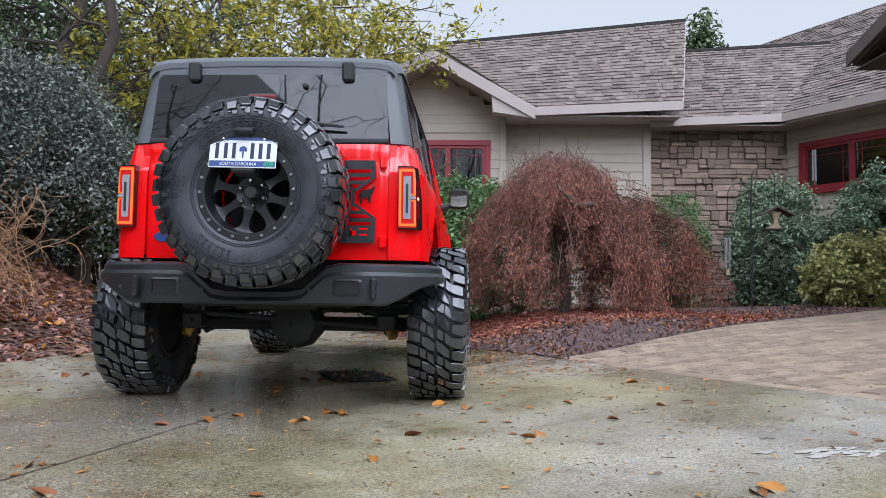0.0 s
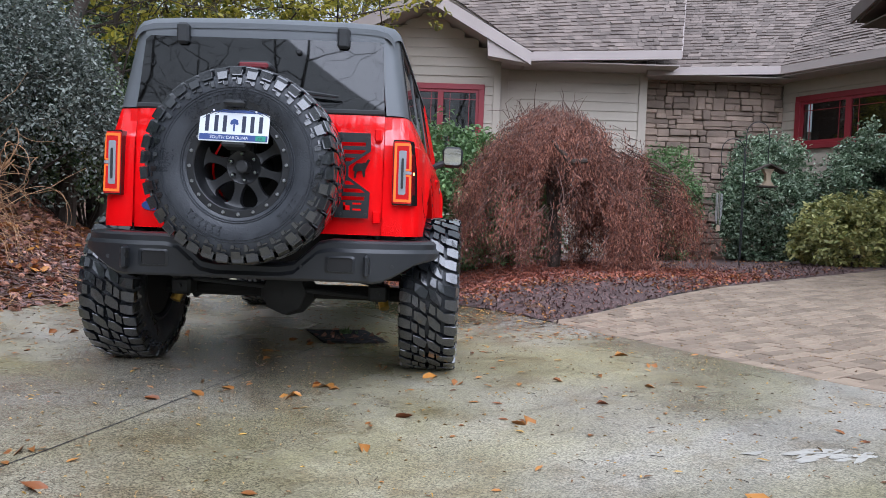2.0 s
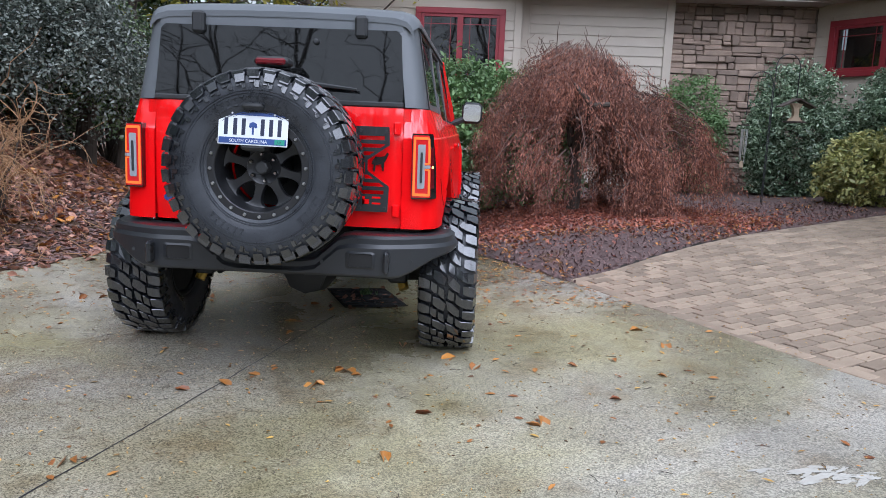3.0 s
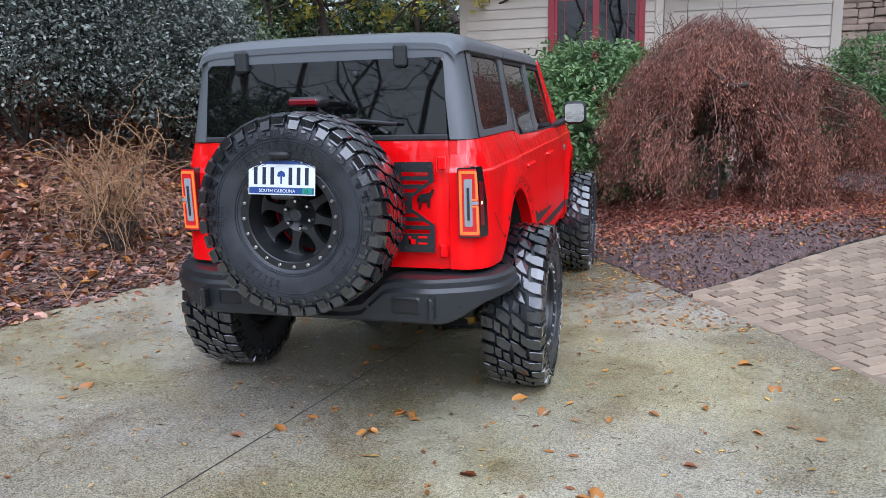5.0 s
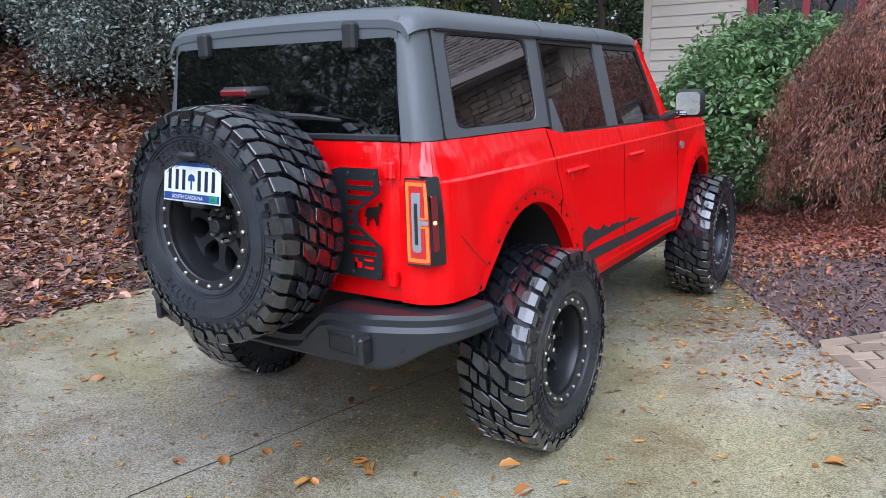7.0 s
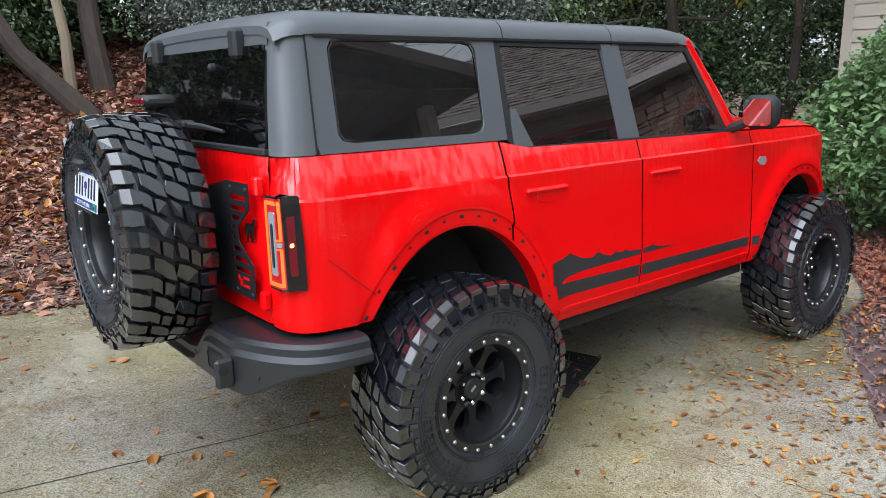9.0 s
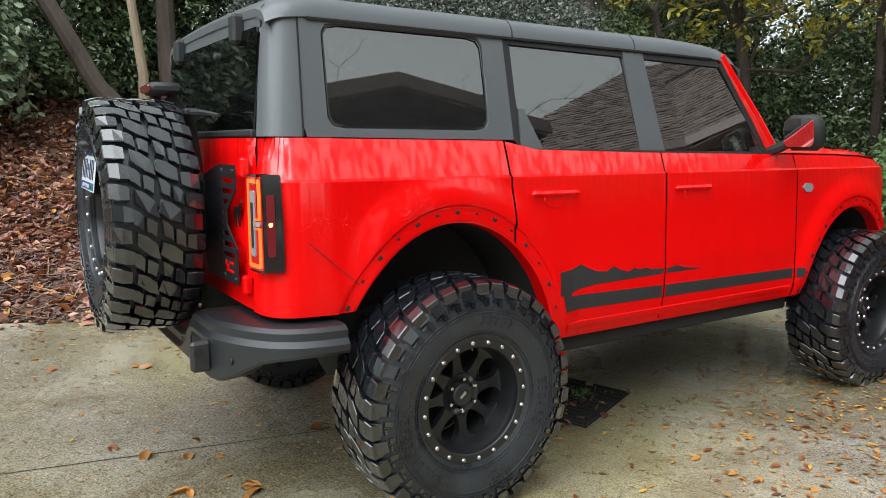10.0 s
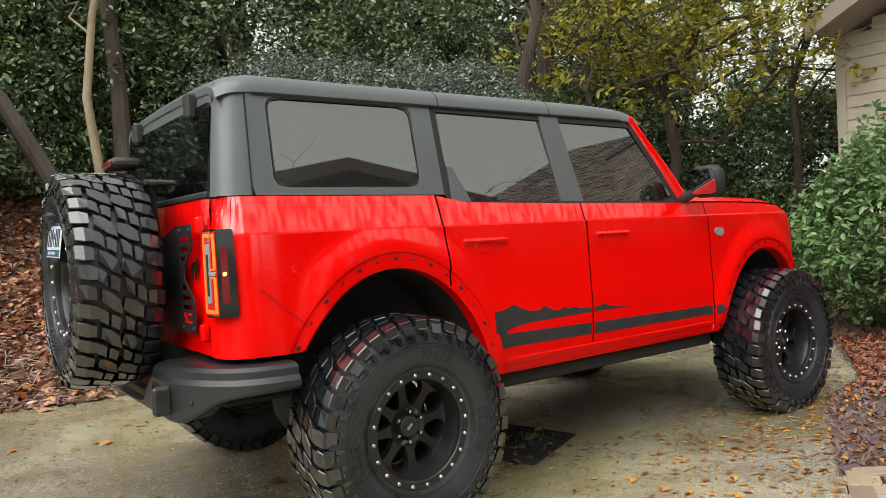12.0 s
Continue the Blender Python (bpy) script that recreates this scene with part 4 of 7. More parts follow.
    for _ in range(9000):
        y = rng.uniform(-3.2, 5)
        x = lerp(y, BANK_EDGE) - 1.3 * rng.random() ** 1.2
        a = rng.random() * 3.14
        L, W = rng.uniform(0.012, 0.04), rng.uniform(0.004, 0.008)
        c, s_ = math.cos(a), math.sin(a)
        z = lie(x, y) + 0.014 + rng.random() * 0.01
        chips.add([(x - c * L - s_ * W, y - s_ * L + c * W, z), (x - c * L + s_ * W, y - s_ * L - c * W, z), (x + c * L + s_ * W, y + s_ * L - c * W, z), (x + c * L - s_ * W, y + s_ * L + c * W, z), (x, y, z + 0.007)],
                  [(0, 1, 4), (1, 2, 4), (2, 3, 4), (3, 0, 4)])
    tagged(part("mulch_chips", chips, CHIP, smooth=0), "dark brown bark mulch chips in the planting bed", "mulch", kind="stuff")
    bedsheet = Shape()
    rows = []
    for y in np.arange(1.75, 9.2, 0.1):
        a = max(lerp(y, DRIVE_EDGE) - 0.02, -3.0)
        b = 7.5
        r = []
        for u in np.linspace(0, 1, 70):
            x = a + (b - a) * u
            yy = y
            z = lie(x, yy) + 0.006 + 0.012 * noise.noise(Vector((x * 6, yy * 6, 2)))
            if paved(x, yy):
                z -= 0.09
            r.append((x, yy, z))
        rows.append(r)
    bedsheet.grid(rows)
    tagged(part("mulch_bed", bedsheet, MULCH), "dark bark-mulched planting bed", "mulch bed", kind="structure")


# ---- house ----
def boards(wall, x0, x1, y, z0, z1, step=0.155, cut=None, m=None, hole=None):
    """Lap siding: tapered boards one above another; cut(z) gives the ends at a height, hole a window opening."""
    z = z0
    while z < z1 - 0.02:
        a, b = (x0, x1) if cut is None else cut(z + step * 0.5)
        runs = [(a, b)]
        if hole and z + step > hole[2] and z < hole[3]:
            runs = [(a, hole[0]), (hole[1], b)]
        for a, b in runs:
            if b - a > 0.05:
                s = Shape()
                h = min(step + 0.02, z1 - z)
                s.add([(a, y - 0.024, z), (b, y - 0.024, z), (b, y - 0.004, z + h), (a, y - 0.004, z + h), (a, y, z), (b, y, z), (b, y, z + h), (a, y, z + h)],
                      [(0, 1, 2, 3), (0, 4, 5, 1), (0, 3, 7, 4), (1, 5, 6, 2), (3, 2, 6, 7)])
                if m is not None:
                    s.v = [tuple(m @ Vector(p)) for p in s.v]
                part("board", s, SIDING, wall, smooth=0)
        z += step


def wall_slab(name, label, x0, x1, y0, y1, z0, z1, mat=SIDING, m=None, hole=None):
    s = Shape()
    if hole:
        a, b, c, d = hole
        s.box(x0, a, y0, y1, z0, z1, 0, m)
        s.box(b, x1, y0, y1, z0, z1, 0, m)
        s.box(a, b, y0, y1, z0, c, 0, m)
        s.box(a, b, y0, y1, d, z1, 0, m)
    else:
        s.box(x0, x1, y0, y1, z0, z1, 0, m)
    return tagged(part(name, s, mat, smooth=0), label, "wall", kind="structure")


def window(name, label, x0, x1, z0, z1, y, lights, m=None, grille=True):
    """Red window: outer casing, sashes, panes and thin muntins; the opening faces -y."""
    w = tagged(new(name), label, "window", kind="structure")
    if m is not None:
        w.matrix_basis = m
    c = 0.11
    for a in ((x0 - c, x1 + c, z1, z1 + c), (x0 - c, x1 + c, z0 - c, z0), (x0 - c, x0, z0, z1), (x1, x1 + c, z0, z1)):
        s = Shape()
        s.box(a[0], a[1], y - 0.06, y + 0.02, a[2], a[3], 0.006)
        part("casing", s, REDFRAME, w, smooth=0)
    step = (x1 - x0) / lights
    for i in range(lights):
        a, b = x0 + i * step, x0 + (i + 1) * step
        f = 0.055
        s = Shape()
        o = [(a, z0), (b, z0), (b, z1), (a, z1)]
        n_ = [(a + f, z0 + f), (b - f, z0 + f), (b - f, z1 - f), (a + f, z1 - f)]
        for yy in (y - 0.035,):
            s.ring([(u, yy, v) for u, v in o], [(u, yy, v) for u, v in n_])
        s.ring([(u, y - 0.035, v) for u, v in n_], [(u, y + 0.02, v) for u, v in n_])
        part("sash", s, REDFRAME, w, smooth=0)
        g = Shape()
        g.add([(a + f, y, z0 + f), (b - f, y, z0 + f), (b - f, y, z1 - f), (a + f, y, z1 - f)], [(0, 1, 2, 3)])
        pn = part("pane", g, PANE, w, smooth=0)
        if grille:
            for u in (a + f + 0.13, b - f - 0.13):
                k = Shape()
                k.box(u - 0.006, u + 0.006, y - 0.012, y - 0.002, z0 + f, z1 - f)
                part("muntin", k, REDFRAME, w, smooth=0)
            for v in (z1 - f - 0.13,):
                k = Shape()
                k.box(a + f, b - f, y - 0.013, y - 0.003, v - 0.006, v + 0.006)
                part("muntin", k, REDFRAME, w, smooth=0)
        # dark sheet added behind the pane in place of an unlit interior
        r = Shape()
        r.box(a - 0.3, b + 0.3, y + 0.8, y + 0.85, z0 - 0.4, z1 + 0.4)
        part("dim_backing", r, ROOM, w, smooth=0)
    return w


def roof_plane(name, corners, up_steps, label, thick=0.16, under=None, cover=None):
    """Shingled slope: stepped courses of tabs over a deck, given eave-left, eave-right, ridge-right, ridge-left."""
    a, b, c, d = [Vector(p) for p in corners]
    nrm = (b - a).cross(d - a).normalized()
    if nrm.z < 0:
        nrm = -nrm
    ob = tagged(new(name), label, "roof", kind="structure")
    deck = Shape()
    lo = [p - nrm * thick for p in (a, b, c, d)]
    deck.add([*(p - nrm * 0.055 for p in (a, b, c, d)), *lo], [(0, 1, 2, 3), (7, 6, 5, 4), (0, 4, 5, 1), (1, 5, 6, 2), (2, 6, 7, 3), (3, 7, 4, 0)])
    part("deck", deck, under or TRIM, ob, smooth=0)
    rng = random.Random(len(name) * 7 + int(abs(a.x) * 10))
    sh = Shape()
    for i in range(up_steps):
        t0, t1 = i / up_steps, (i + 1) / up_steps
        p0, p1 = a.lerp(d, t0), b.lerp(c, t0)
        q0, q1 = a.lerp(d, t1), b.lerp(c, t1)
        L = (p1 - p0).length
        u = 0.0
        while u < L:
            w = rng.choice((0.10, 0.13, 0.16, 0.2, 0.26))
            e = min(L, u + w)
            s0, s1 = u / L, max(u + 0.01, e - 0.008) / L
            lift = nrm * rng.choice((0.014, 0.020, 0.032))
            drop = (p0 - q0).normalized() * rng.choice((0.0, 0.0, 0.018))
            sh.add([p0.lerp(p1, s0) + lift + drop, p0.lerp(p1, s1) + lift + drop, q0.lerp(q1, s1) + nrm * 0.006, q0.lerp(q1, s0) + nrm * 0.006, p0.lerp(p1, s0) + drop, p0.lerp(p1, s1) + drop],
                   [(0, 1, 2, 3), (0, 4, 5, 1)])
            u = e
    o = part("shingles", sh, cover or SHINGLE, ob, smooth=0)
    o["kind"] = "stuff"
    return ob


def strip(name, pts, w0, w1, mat, parent, label=""):
    """A fascia board along a line: from w0 above to w1 below, 4 cm thick."""
    s = Shape()
    for p, q in zip(pts, pts[1:]):
        p, q = Vector(p), Vector(q)
        d = (q - p).normalized()
        nrm = d.cross(Vector((0, 0, 1))).normalized() * 0.02
        Z = Vector((0, 0, 1))
        v = [p + Z * w0 - nrm, q + Z * w0 - nrm, q + Z * w1 - nrm, p + Z * w1 - nrm, p + Z * w0 + nrm, q + Z * w0 + nrm, q + Z * w1 + nrm, p + Z * w1 + nrm]
        s.add(v, [(0, 1, 2, 3), (4, 7, 6, 5), (0, 4, 5, 1), (3, 2, 6, 7), (0, 3, 7, 4), (1, 5, 6, 2)])
    return part(name, s, mat, parent, label, smooth=0)


def build_house():
    GY, MY, SY, WX = 10.0, 10.3, 10.55, 7.45
    px = 0.28
    # gable wing
    w = wall_slab("wall_gable", "taupe lap-siding gable wall of the house", -1.95, 1.72, GY, GY + 0.2, 0.1, 4.0, hole=(-0.18, 1.31, 1.3, 3.48))
    boards(w, -1.95, 1.72, GY, 0.15, 5.2, 0.18, cut=lambda z: (-1.95, 1.72) if z < 3.95 else (max(-1.95, px - (5.0 - z) * 1.75), min(1.72, px + (5.0 - z) * 1.6)), hole=(-0.28, 1.41, 1.2, 3.58))
    tri = Shape()
    tri.prism([(-1.7, 3.9), (1.72, 3.9), (1.72, 4.05), (px, 4.98)], GY, GY + 0.2, lambda u, v, d: (u, d, v))
    part("gable_top", tri, SIDING, w, smooth=0)
    side = wall_slab("wall_west", "taupe lap-siding side wall of the house", -1.95, -1.75, GY + 0.2, 18, 0.1, 4.1)
    boards(side, 0, 8, 0, 0.15, 4.0, 0.18, m=pose(-1.95, 18, 0, 0, 0, -90))
    for x in (-1.9, 1.66):
        s = Shape()
        s.box(x - 0.07, x + 0.07, GY - 0.04, GY + 0.06, 0.1, 4.0, 0.005)
        part("corner_board", s, SIDING, w, smooth=0)
    window("window_1", "dark red framed double window in the gable", -0.18, 1.31, 1.3, 3.48, GY - 0.01, 2)
    # middle wall
    w2 = wall_slab("wall_middle", "taupe lap-siding wall under a deep eave", 1.72, 4.66, MY, MY + 0.2, 0.1, 4.4)
    boards(w2, 1.72, 4.5, MY, 0.15, 4.05, 0.18)
    for x in (1.82, 4.57):
        s = Shape()
        s.box(x - 0.08, x + 0.08, MY - 0.045, MY, 0.1, 4.05, 0.005)
        part("corner_board", s, SIDING, w2, smooth=0)
    # stone wall
    w3 = wall_slab("wall_stone", "tan ledgestone wall with recessed mortar", 4.66, WX, SY, SY + 0.3, 0.0, 4.2, MORTAR)
    rng = random.Random(9)
    z = 0.35
    while z < 3.98:
        H = min(rng.choice((0.2, 0.26, 0.33, 0.4)), 4.0 - z)
        x = 4.68 - rng.random() * 0.2
        while x < WX - 0.02:
            wd = rng.choice((0.16, 0.24, 0.32, 0.42, 0.55))
            a, b = max(4.68, x), min(WX - 0.02, x + wd)
            cuts = [0.0, 1.0] if wd < 0.3 and H < 0.34 and rng.random() < 0.5 else ([0, 0.33 + rng.random() * 0.3, 1.0] if H < 0.3 else [0, 0.28 + 0.1 * rng.random(), 0.6 + 0.15 * rng.random(), 1.0])
            if b - a > 0.05:
                for c0, c1 in zip(cuts, cuts[1:]):
                    ends = [a, b]
                    if b - a > 0.3 and rng.random() < 0.4:
                        ends = [a, a + (b - a) * rng.uniform(0.35, 0.65), b]
                    for e0, e1 in zip(ends, ends[1:]):
                        s = Shape()
                        s.box(e0 + 0.003, e1 - 0.003, SY - rng.uniform(0.03, 0.10), SY + 0.02, z + H * c0 + 0.003, z + H * c1 - 0.003, 0.016)
                        s.v = [(p[0] + rng.uniform(-0.009, 0.009), p[1] + rng.uniform(-0.009, 0.009), p[2] + rng.uniform(-0.008, 0.008)) for p in s.v]
                        part("stone", s, STONE, w3, smooth=0)
            x += wd
        z += H
    # east wing: runs slantwise toward the court
    A = -58
    turn = pose(WX, SY, 0, 0, 0, A)
    ca, sa = math.cos(radians(A)), math.sin(radians(A))
    along = lambda u, v, z_: (WX + u * ca - v * sa, SY + u * sa + v * ca, z_)
    w4 = wall_slab("wall_wing", "taupe lap-siding wing wall beside the court", 0, 5.2, 0, 0.2, 0.0, 4.1, SIDING, turn, (0.42, 3.3, 2.68, 3.50))
    boards(w4, 0.0, 5.2, 0, 0.1, 3.95, 0.18, m=turn, hole=(0.32, 3.4, 2.58, 3.60))
    window("window_2", "dark red framed triple window in the wing", 0.42, 3.3, 2.68, 3.50, -0.01, 3, turn)
    wall_slab("wall_back", "plain taupe back wall closing the house", -1.95, 14, 18, 18.2, 0, 4.0)
    # bay with a low gable that faces the drive; its unseen deep porch is added to reflect dark
    P0, P1, my = 1.0, 5.74, 3.45
    w5 = wall_slab("wall_bay", "unseen back wall of the added porch, shade put into its brown", 9.9, 10.1, P0 + 0.4, P1 - 0.4, 0.0, 3.78, BAYSHADE)
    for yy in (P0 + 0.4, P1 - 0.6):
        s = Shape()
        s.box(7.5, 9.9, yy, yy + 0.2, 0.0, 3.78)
        part("added_porch_cheek", s, BAYSHADE, w5, smooth=0)
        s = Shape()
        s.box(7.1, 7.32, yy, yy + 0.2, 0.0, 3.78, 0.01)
        part("added_porch_post", s, TRIM, w5, smooth=0)
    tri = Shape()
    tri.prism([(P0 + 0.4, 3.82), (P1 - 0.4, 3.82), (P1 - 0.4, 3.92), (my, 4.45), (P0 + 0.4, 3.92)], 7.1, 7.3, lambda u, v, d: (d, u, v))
    part("gable_top", tri, BAYSHADE, w5, smooth=0)
    # roofs
    lab = "weathered brown shingle roof slope"
    r1 = roof_plane("roof_gable_east", [(2.25, GY - 0.78, 4.08), (2.25, MY + 0.3, 4.08), (px, 15, 5.2), (px, GY - 0.78, 5.18)], 16, lab + " of the gable")
    roof_plane("roof_gable_west", [(-2.0, 18.3, 4.05), (-2.0, GY - 0.78, 4.05), (px, GY - 0.78, 5.18), (px, 18.3, 5.18)], 16, lab + " of the gable")
    r2 = roof_plane("roof_main", [(2.23, GY - 0.53, 4.15), (5.07, GY - 0.53, 4.27), (5.89, 12.2, 6.80), (0.15, 12.2, 6.25)], 24, lab + " over the middle wall", thick=0.12)
    r3 = roof_plane("roof_stone", [(4.55, 9.93, 4.02), (7.10, 9.93, 4.13), (9.57, 13.0, 6.54), (5.27, 13.0, 6.28)], 24, lab + " over the stone wall", thick=0.12)
    ridge_a, ridge_b = (9.28, 17.35, 7.87), (11.49, 14.21, 8.0)
    r4 = roof_plane("roof_wing", [(7.10, 9.93, 4.13), (9.96, 5.35, 4.13), ridge_b, ridge_a], 40, lab + " of the wing", thick=0.12)
    roof_plane("roof_main_far", [(5.89, 17.9, 3.9), (0.15, 17.9, 3.9), (0.15, 12.2, 6.25), (5.89, 12.2, 6.80)], 18, lab + " behind the ridge")
    roof_plane("roof_stone_far", [(10.5, 17.0, 4.2), (5.27, 17.0, 3.9), (5.27, 13.0, 6.28), (9.57, 13.0, 6.54)], 18, lab + " behind the ridge")
    roof_plane("roof_wing_far", [(16, 13.0, 3.9), (13.5, 19.2, 3.9), ridge_a, ridge_b], 18, lab + " behind the wing")
    # bay slopes get the darkened shingle in place of the house's own
    r5 = roof_plane("roof_bay_north", [(11.5, P1 + 0.2, 4.02), (6.45, P1 + 0.2, 4.02), (6.45, my, 4.56), (11.5, my, 4.56)], 14, lab + " of the bay", under=BAYSHADE, cover=DARKROOF)
    roof_plane("roof_bay_south", [(6.45, P0 - 0.2, 4.02), (11.5, P0 - 0.2, 4.02), (11.5, my, 4.56), (6.45, my, 4.56)], 14, lab + " of the bay", under=BAYSHADE, cover=DARKROOF)
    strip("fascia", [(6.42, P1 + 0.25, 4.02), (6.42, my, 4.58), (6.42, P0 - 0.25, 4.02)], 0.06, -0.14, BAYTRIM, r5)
    # added soffit closes the porch; its colour carries the shade
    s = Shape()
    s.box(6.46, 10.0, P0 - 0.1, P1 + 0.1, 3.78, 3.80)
    tagged(part("soffit", s, BAYSHADE, smooth=0), "added porch soffit, coloured dark for its shade", "soffit", kind="structure")
    # fascias and soffits
    strip("fascia", [(-2.02, GY - 0.80, 4.02), (px, GY - 0.80, 5.14), (2.24, GY - 0.80, 4.03)], 0.05, -0.19, TRIM, r1)
    s = Shape()
    s.prism([(1.41, 4.40), (2.22, 4.02), (2.22, 3.87), (1.44, 3.99)], GY - 0.78, GY - 0.5, lambda u, v, d: (u, d, v))
    part("eave_return", s, TRIM, r1, smooth=0)
    strip("fascia", [(2.22, GY - 0.55, 4.12), (5.06, GY - 0.55, 4.24)], 0.02, -0.15, TRIM, r2)
    strip("fascia", [(5.06, GY - 0.55, 4.24), (5.88, 12.2, 6.76)], 0.0, -0.12, TRIM, r2)
    strip("fascia", [(4.55, 9.91, 4.0), (7.10, 9.91, 4.11)], 0.02, -0.14, TRIM, r3)
    strip("fascia", [(7.10, 9.91, 4.11), (9.95, 5.33, 4.11)], 0.02, -0.14, TRIM, r4)
    strip("ridge_cap", [(px, 12.18, 6.30), (5.9, 12.18, 6.84)], 0.02, -0.05, DARKROOF, r2)
    strip("ridge_cap", [(5.9, 12.98, 6.37), (9.5, 12.98, 6.58)], 0.02, -0.05, DARKROOF, r3)
    for a, m in (((1.72, 5.05, GY - 0.5, MY + 0.1, 3.97, 3.99), None), ((4.6, WX, SY - 0.6, SY + 0.1, 3.90, 3.92), None), ((-0.1, 5.3, -0.6, 0.1, 3.93, 3.95), turn)):
        s = Shape()
        s.box(*a, 0, m)
        tagged(part("soffit", s, TRIM, smooth=0), "taupe painted eave soffit", "soffit", kind="structure")


# ---- the off-road car ----
PLAN = [(0.664, -0.722), (0.70, -0.722), (0.735, -0.720), (0.765, -0.714), (0.792, -0.702), (0.817, -0.684), (0.838, -0.657), (0.853, -0.622), (0.862, -0.578), (0.868, -0.52), (0.872, -0.44)]
INSET = [(0.54, 0.045), (0.585, 0.03), (0.63, 0.014), (0.71, 0.004), (0.85, 0.0), (1.0, 0.008), (1.2, 0.015), (1.2855, 0.019), (1.2945, 0.031), (1.37, 0.056), (1.42, 0.075), (1.45, 0.086)]
BELT = [(-0.75, 1.44), (0.31, 1.434), (0.38, 1.42), (0.49, 1.398), (1.1, 1.384), (2.13, 1.370), (2.73, 1.362), (3.1, 1.35), (3.25, 1.335), (3.38, 1.29), (3.49, 1.2)]
SIDE_X = [(-0.44, 0.872), (-0.2, 0.873), (0.5, 0.873), (2.3, 0.873), (2.75, 0.868), (3.05, 0.856), (3.25, 0.838), (3.4, 0.80), (3.52, 0.75)]
ARCHES = ((0.03, 0.535, 0.695), (2.965, 0.53, 0.635))


def arch_e(y, z, k):
    c, a, b = ARCHES[k]
    return math.hypot((y - c) / a, (z - 0.43) / b)


def arch_z(y):
    """The arch's lower body edge over y, or 0 away from the wheels."""
    out = 0.0
    for c, a, b in ARCHES:
        d = abs(y - c) / a
        if d < 1:
            out = max(out, 0.43 + b * math.sqrt(1 - d * d))
    return out


def brow(y, z):
    e = min(arch_e(y, z, 0), arch_e(y, z, 1))
    return 0.028 * smoothstep(-0.46, -0.30, y) * (1 - smoothstep(1.10, 1.32, e)) - 0.010 * (1 - smoothstep(1.075, 1.09, e))


def side_x(y, z):
    return lerp(y, SIDE_X) - lerp(z, INSET) + brow(y, z)


def skin(u, z, d=0.0):
    """A place on the rear corner: u metres from the tailgate's edge round toward the side, d outward."""
    run = 0.0
    for (x0, y0), (x1, y1) in zip(PLAN, PLAN[1:]):
        L = math.hypot(x1 - x0, y1 - y0)
        if u <= run + L or (x1, y1) == PLAN[-1]:
            t = (u - run) / L
            nx, ny = (y1 - y0) / L, -(x1 - x0) / L
            i = lerp(z, INSET)
            x, y = x0 + (x1 - x0) * t, y0 + (y1 - y0) * t
            return Vector((x + (nx) * d - i * max(nx, 0.0), y + ny * d + i * 0.6 * max(-ny, 0), z))
        run += L


def heights(a, b, n=44):
    """Rows of a side panel, with two of them on the swage line."""
    lo, hi = min(1.2855, b - 0.010), min(1.2945, b - 0.005)
    m = n - 8
    return [a + (lo - a) * k / m for k in range(m + 1)] + [hi + (b - hi) * k / 7 for k in range(8)]


def panel(name, ys, zlow, parent, mirror, label=""):
    """A body side panel: columns along the car, from its lower edge to the belt line, with a returned lower lip."""
    rows = []
    n = 44
    for y in ys:
        a, b = zlow(y), lerp(y, BELT)
        zs = heights(a, b, n)
        r = [(side_x(y, a) - 0.035, y, a + 0.006)] + [(side_x(y, z), y, z) for z in zs]
        r.append((side_x(y, b) - 0.035, y, b + 0.006))
        rows.append([(mirror * x, y_, z) for x, y_, z in r])
    s = Shape()
    s.grid(rows)
    return part(name, s, RED, parent, label, smooth=28)


def dense(a, b, step=0.014, extra=()):
    v = set(np.round(np.arange(a, b, step), 4)) | {a, b}
    for c, w, _ in ARCHES:
        for d in (-1, 1):
            for k in (0.0, 0.002, 0.006, 0.014, 0.026, 0.042):
                y = c + d * (w - k)
                if a < y < b:
                    v.add(round(y, 4))
    return sorted(v)


def low_edge(y):
    return max(arch_z(y), 0.81 if y < 0 else (0.89 if y > 2.95 else 0.568))


def glass_x(z, y=0.0):
    return 0.780 - 0.165 * (z - 1.44)


def side_poly(name, loop, mat, parent, mirror, d0=0.0, d1=0.012, label="", smooth=0, lean=0.0):
    s = Shape()
    s.prism(loop, d0, d1, lambda u, v, d: (mirror * (glass_x(v) + d - lean * (v - 1.62)), u, v))
    return part(name, s, mat, parent, label, smooth=smooth)


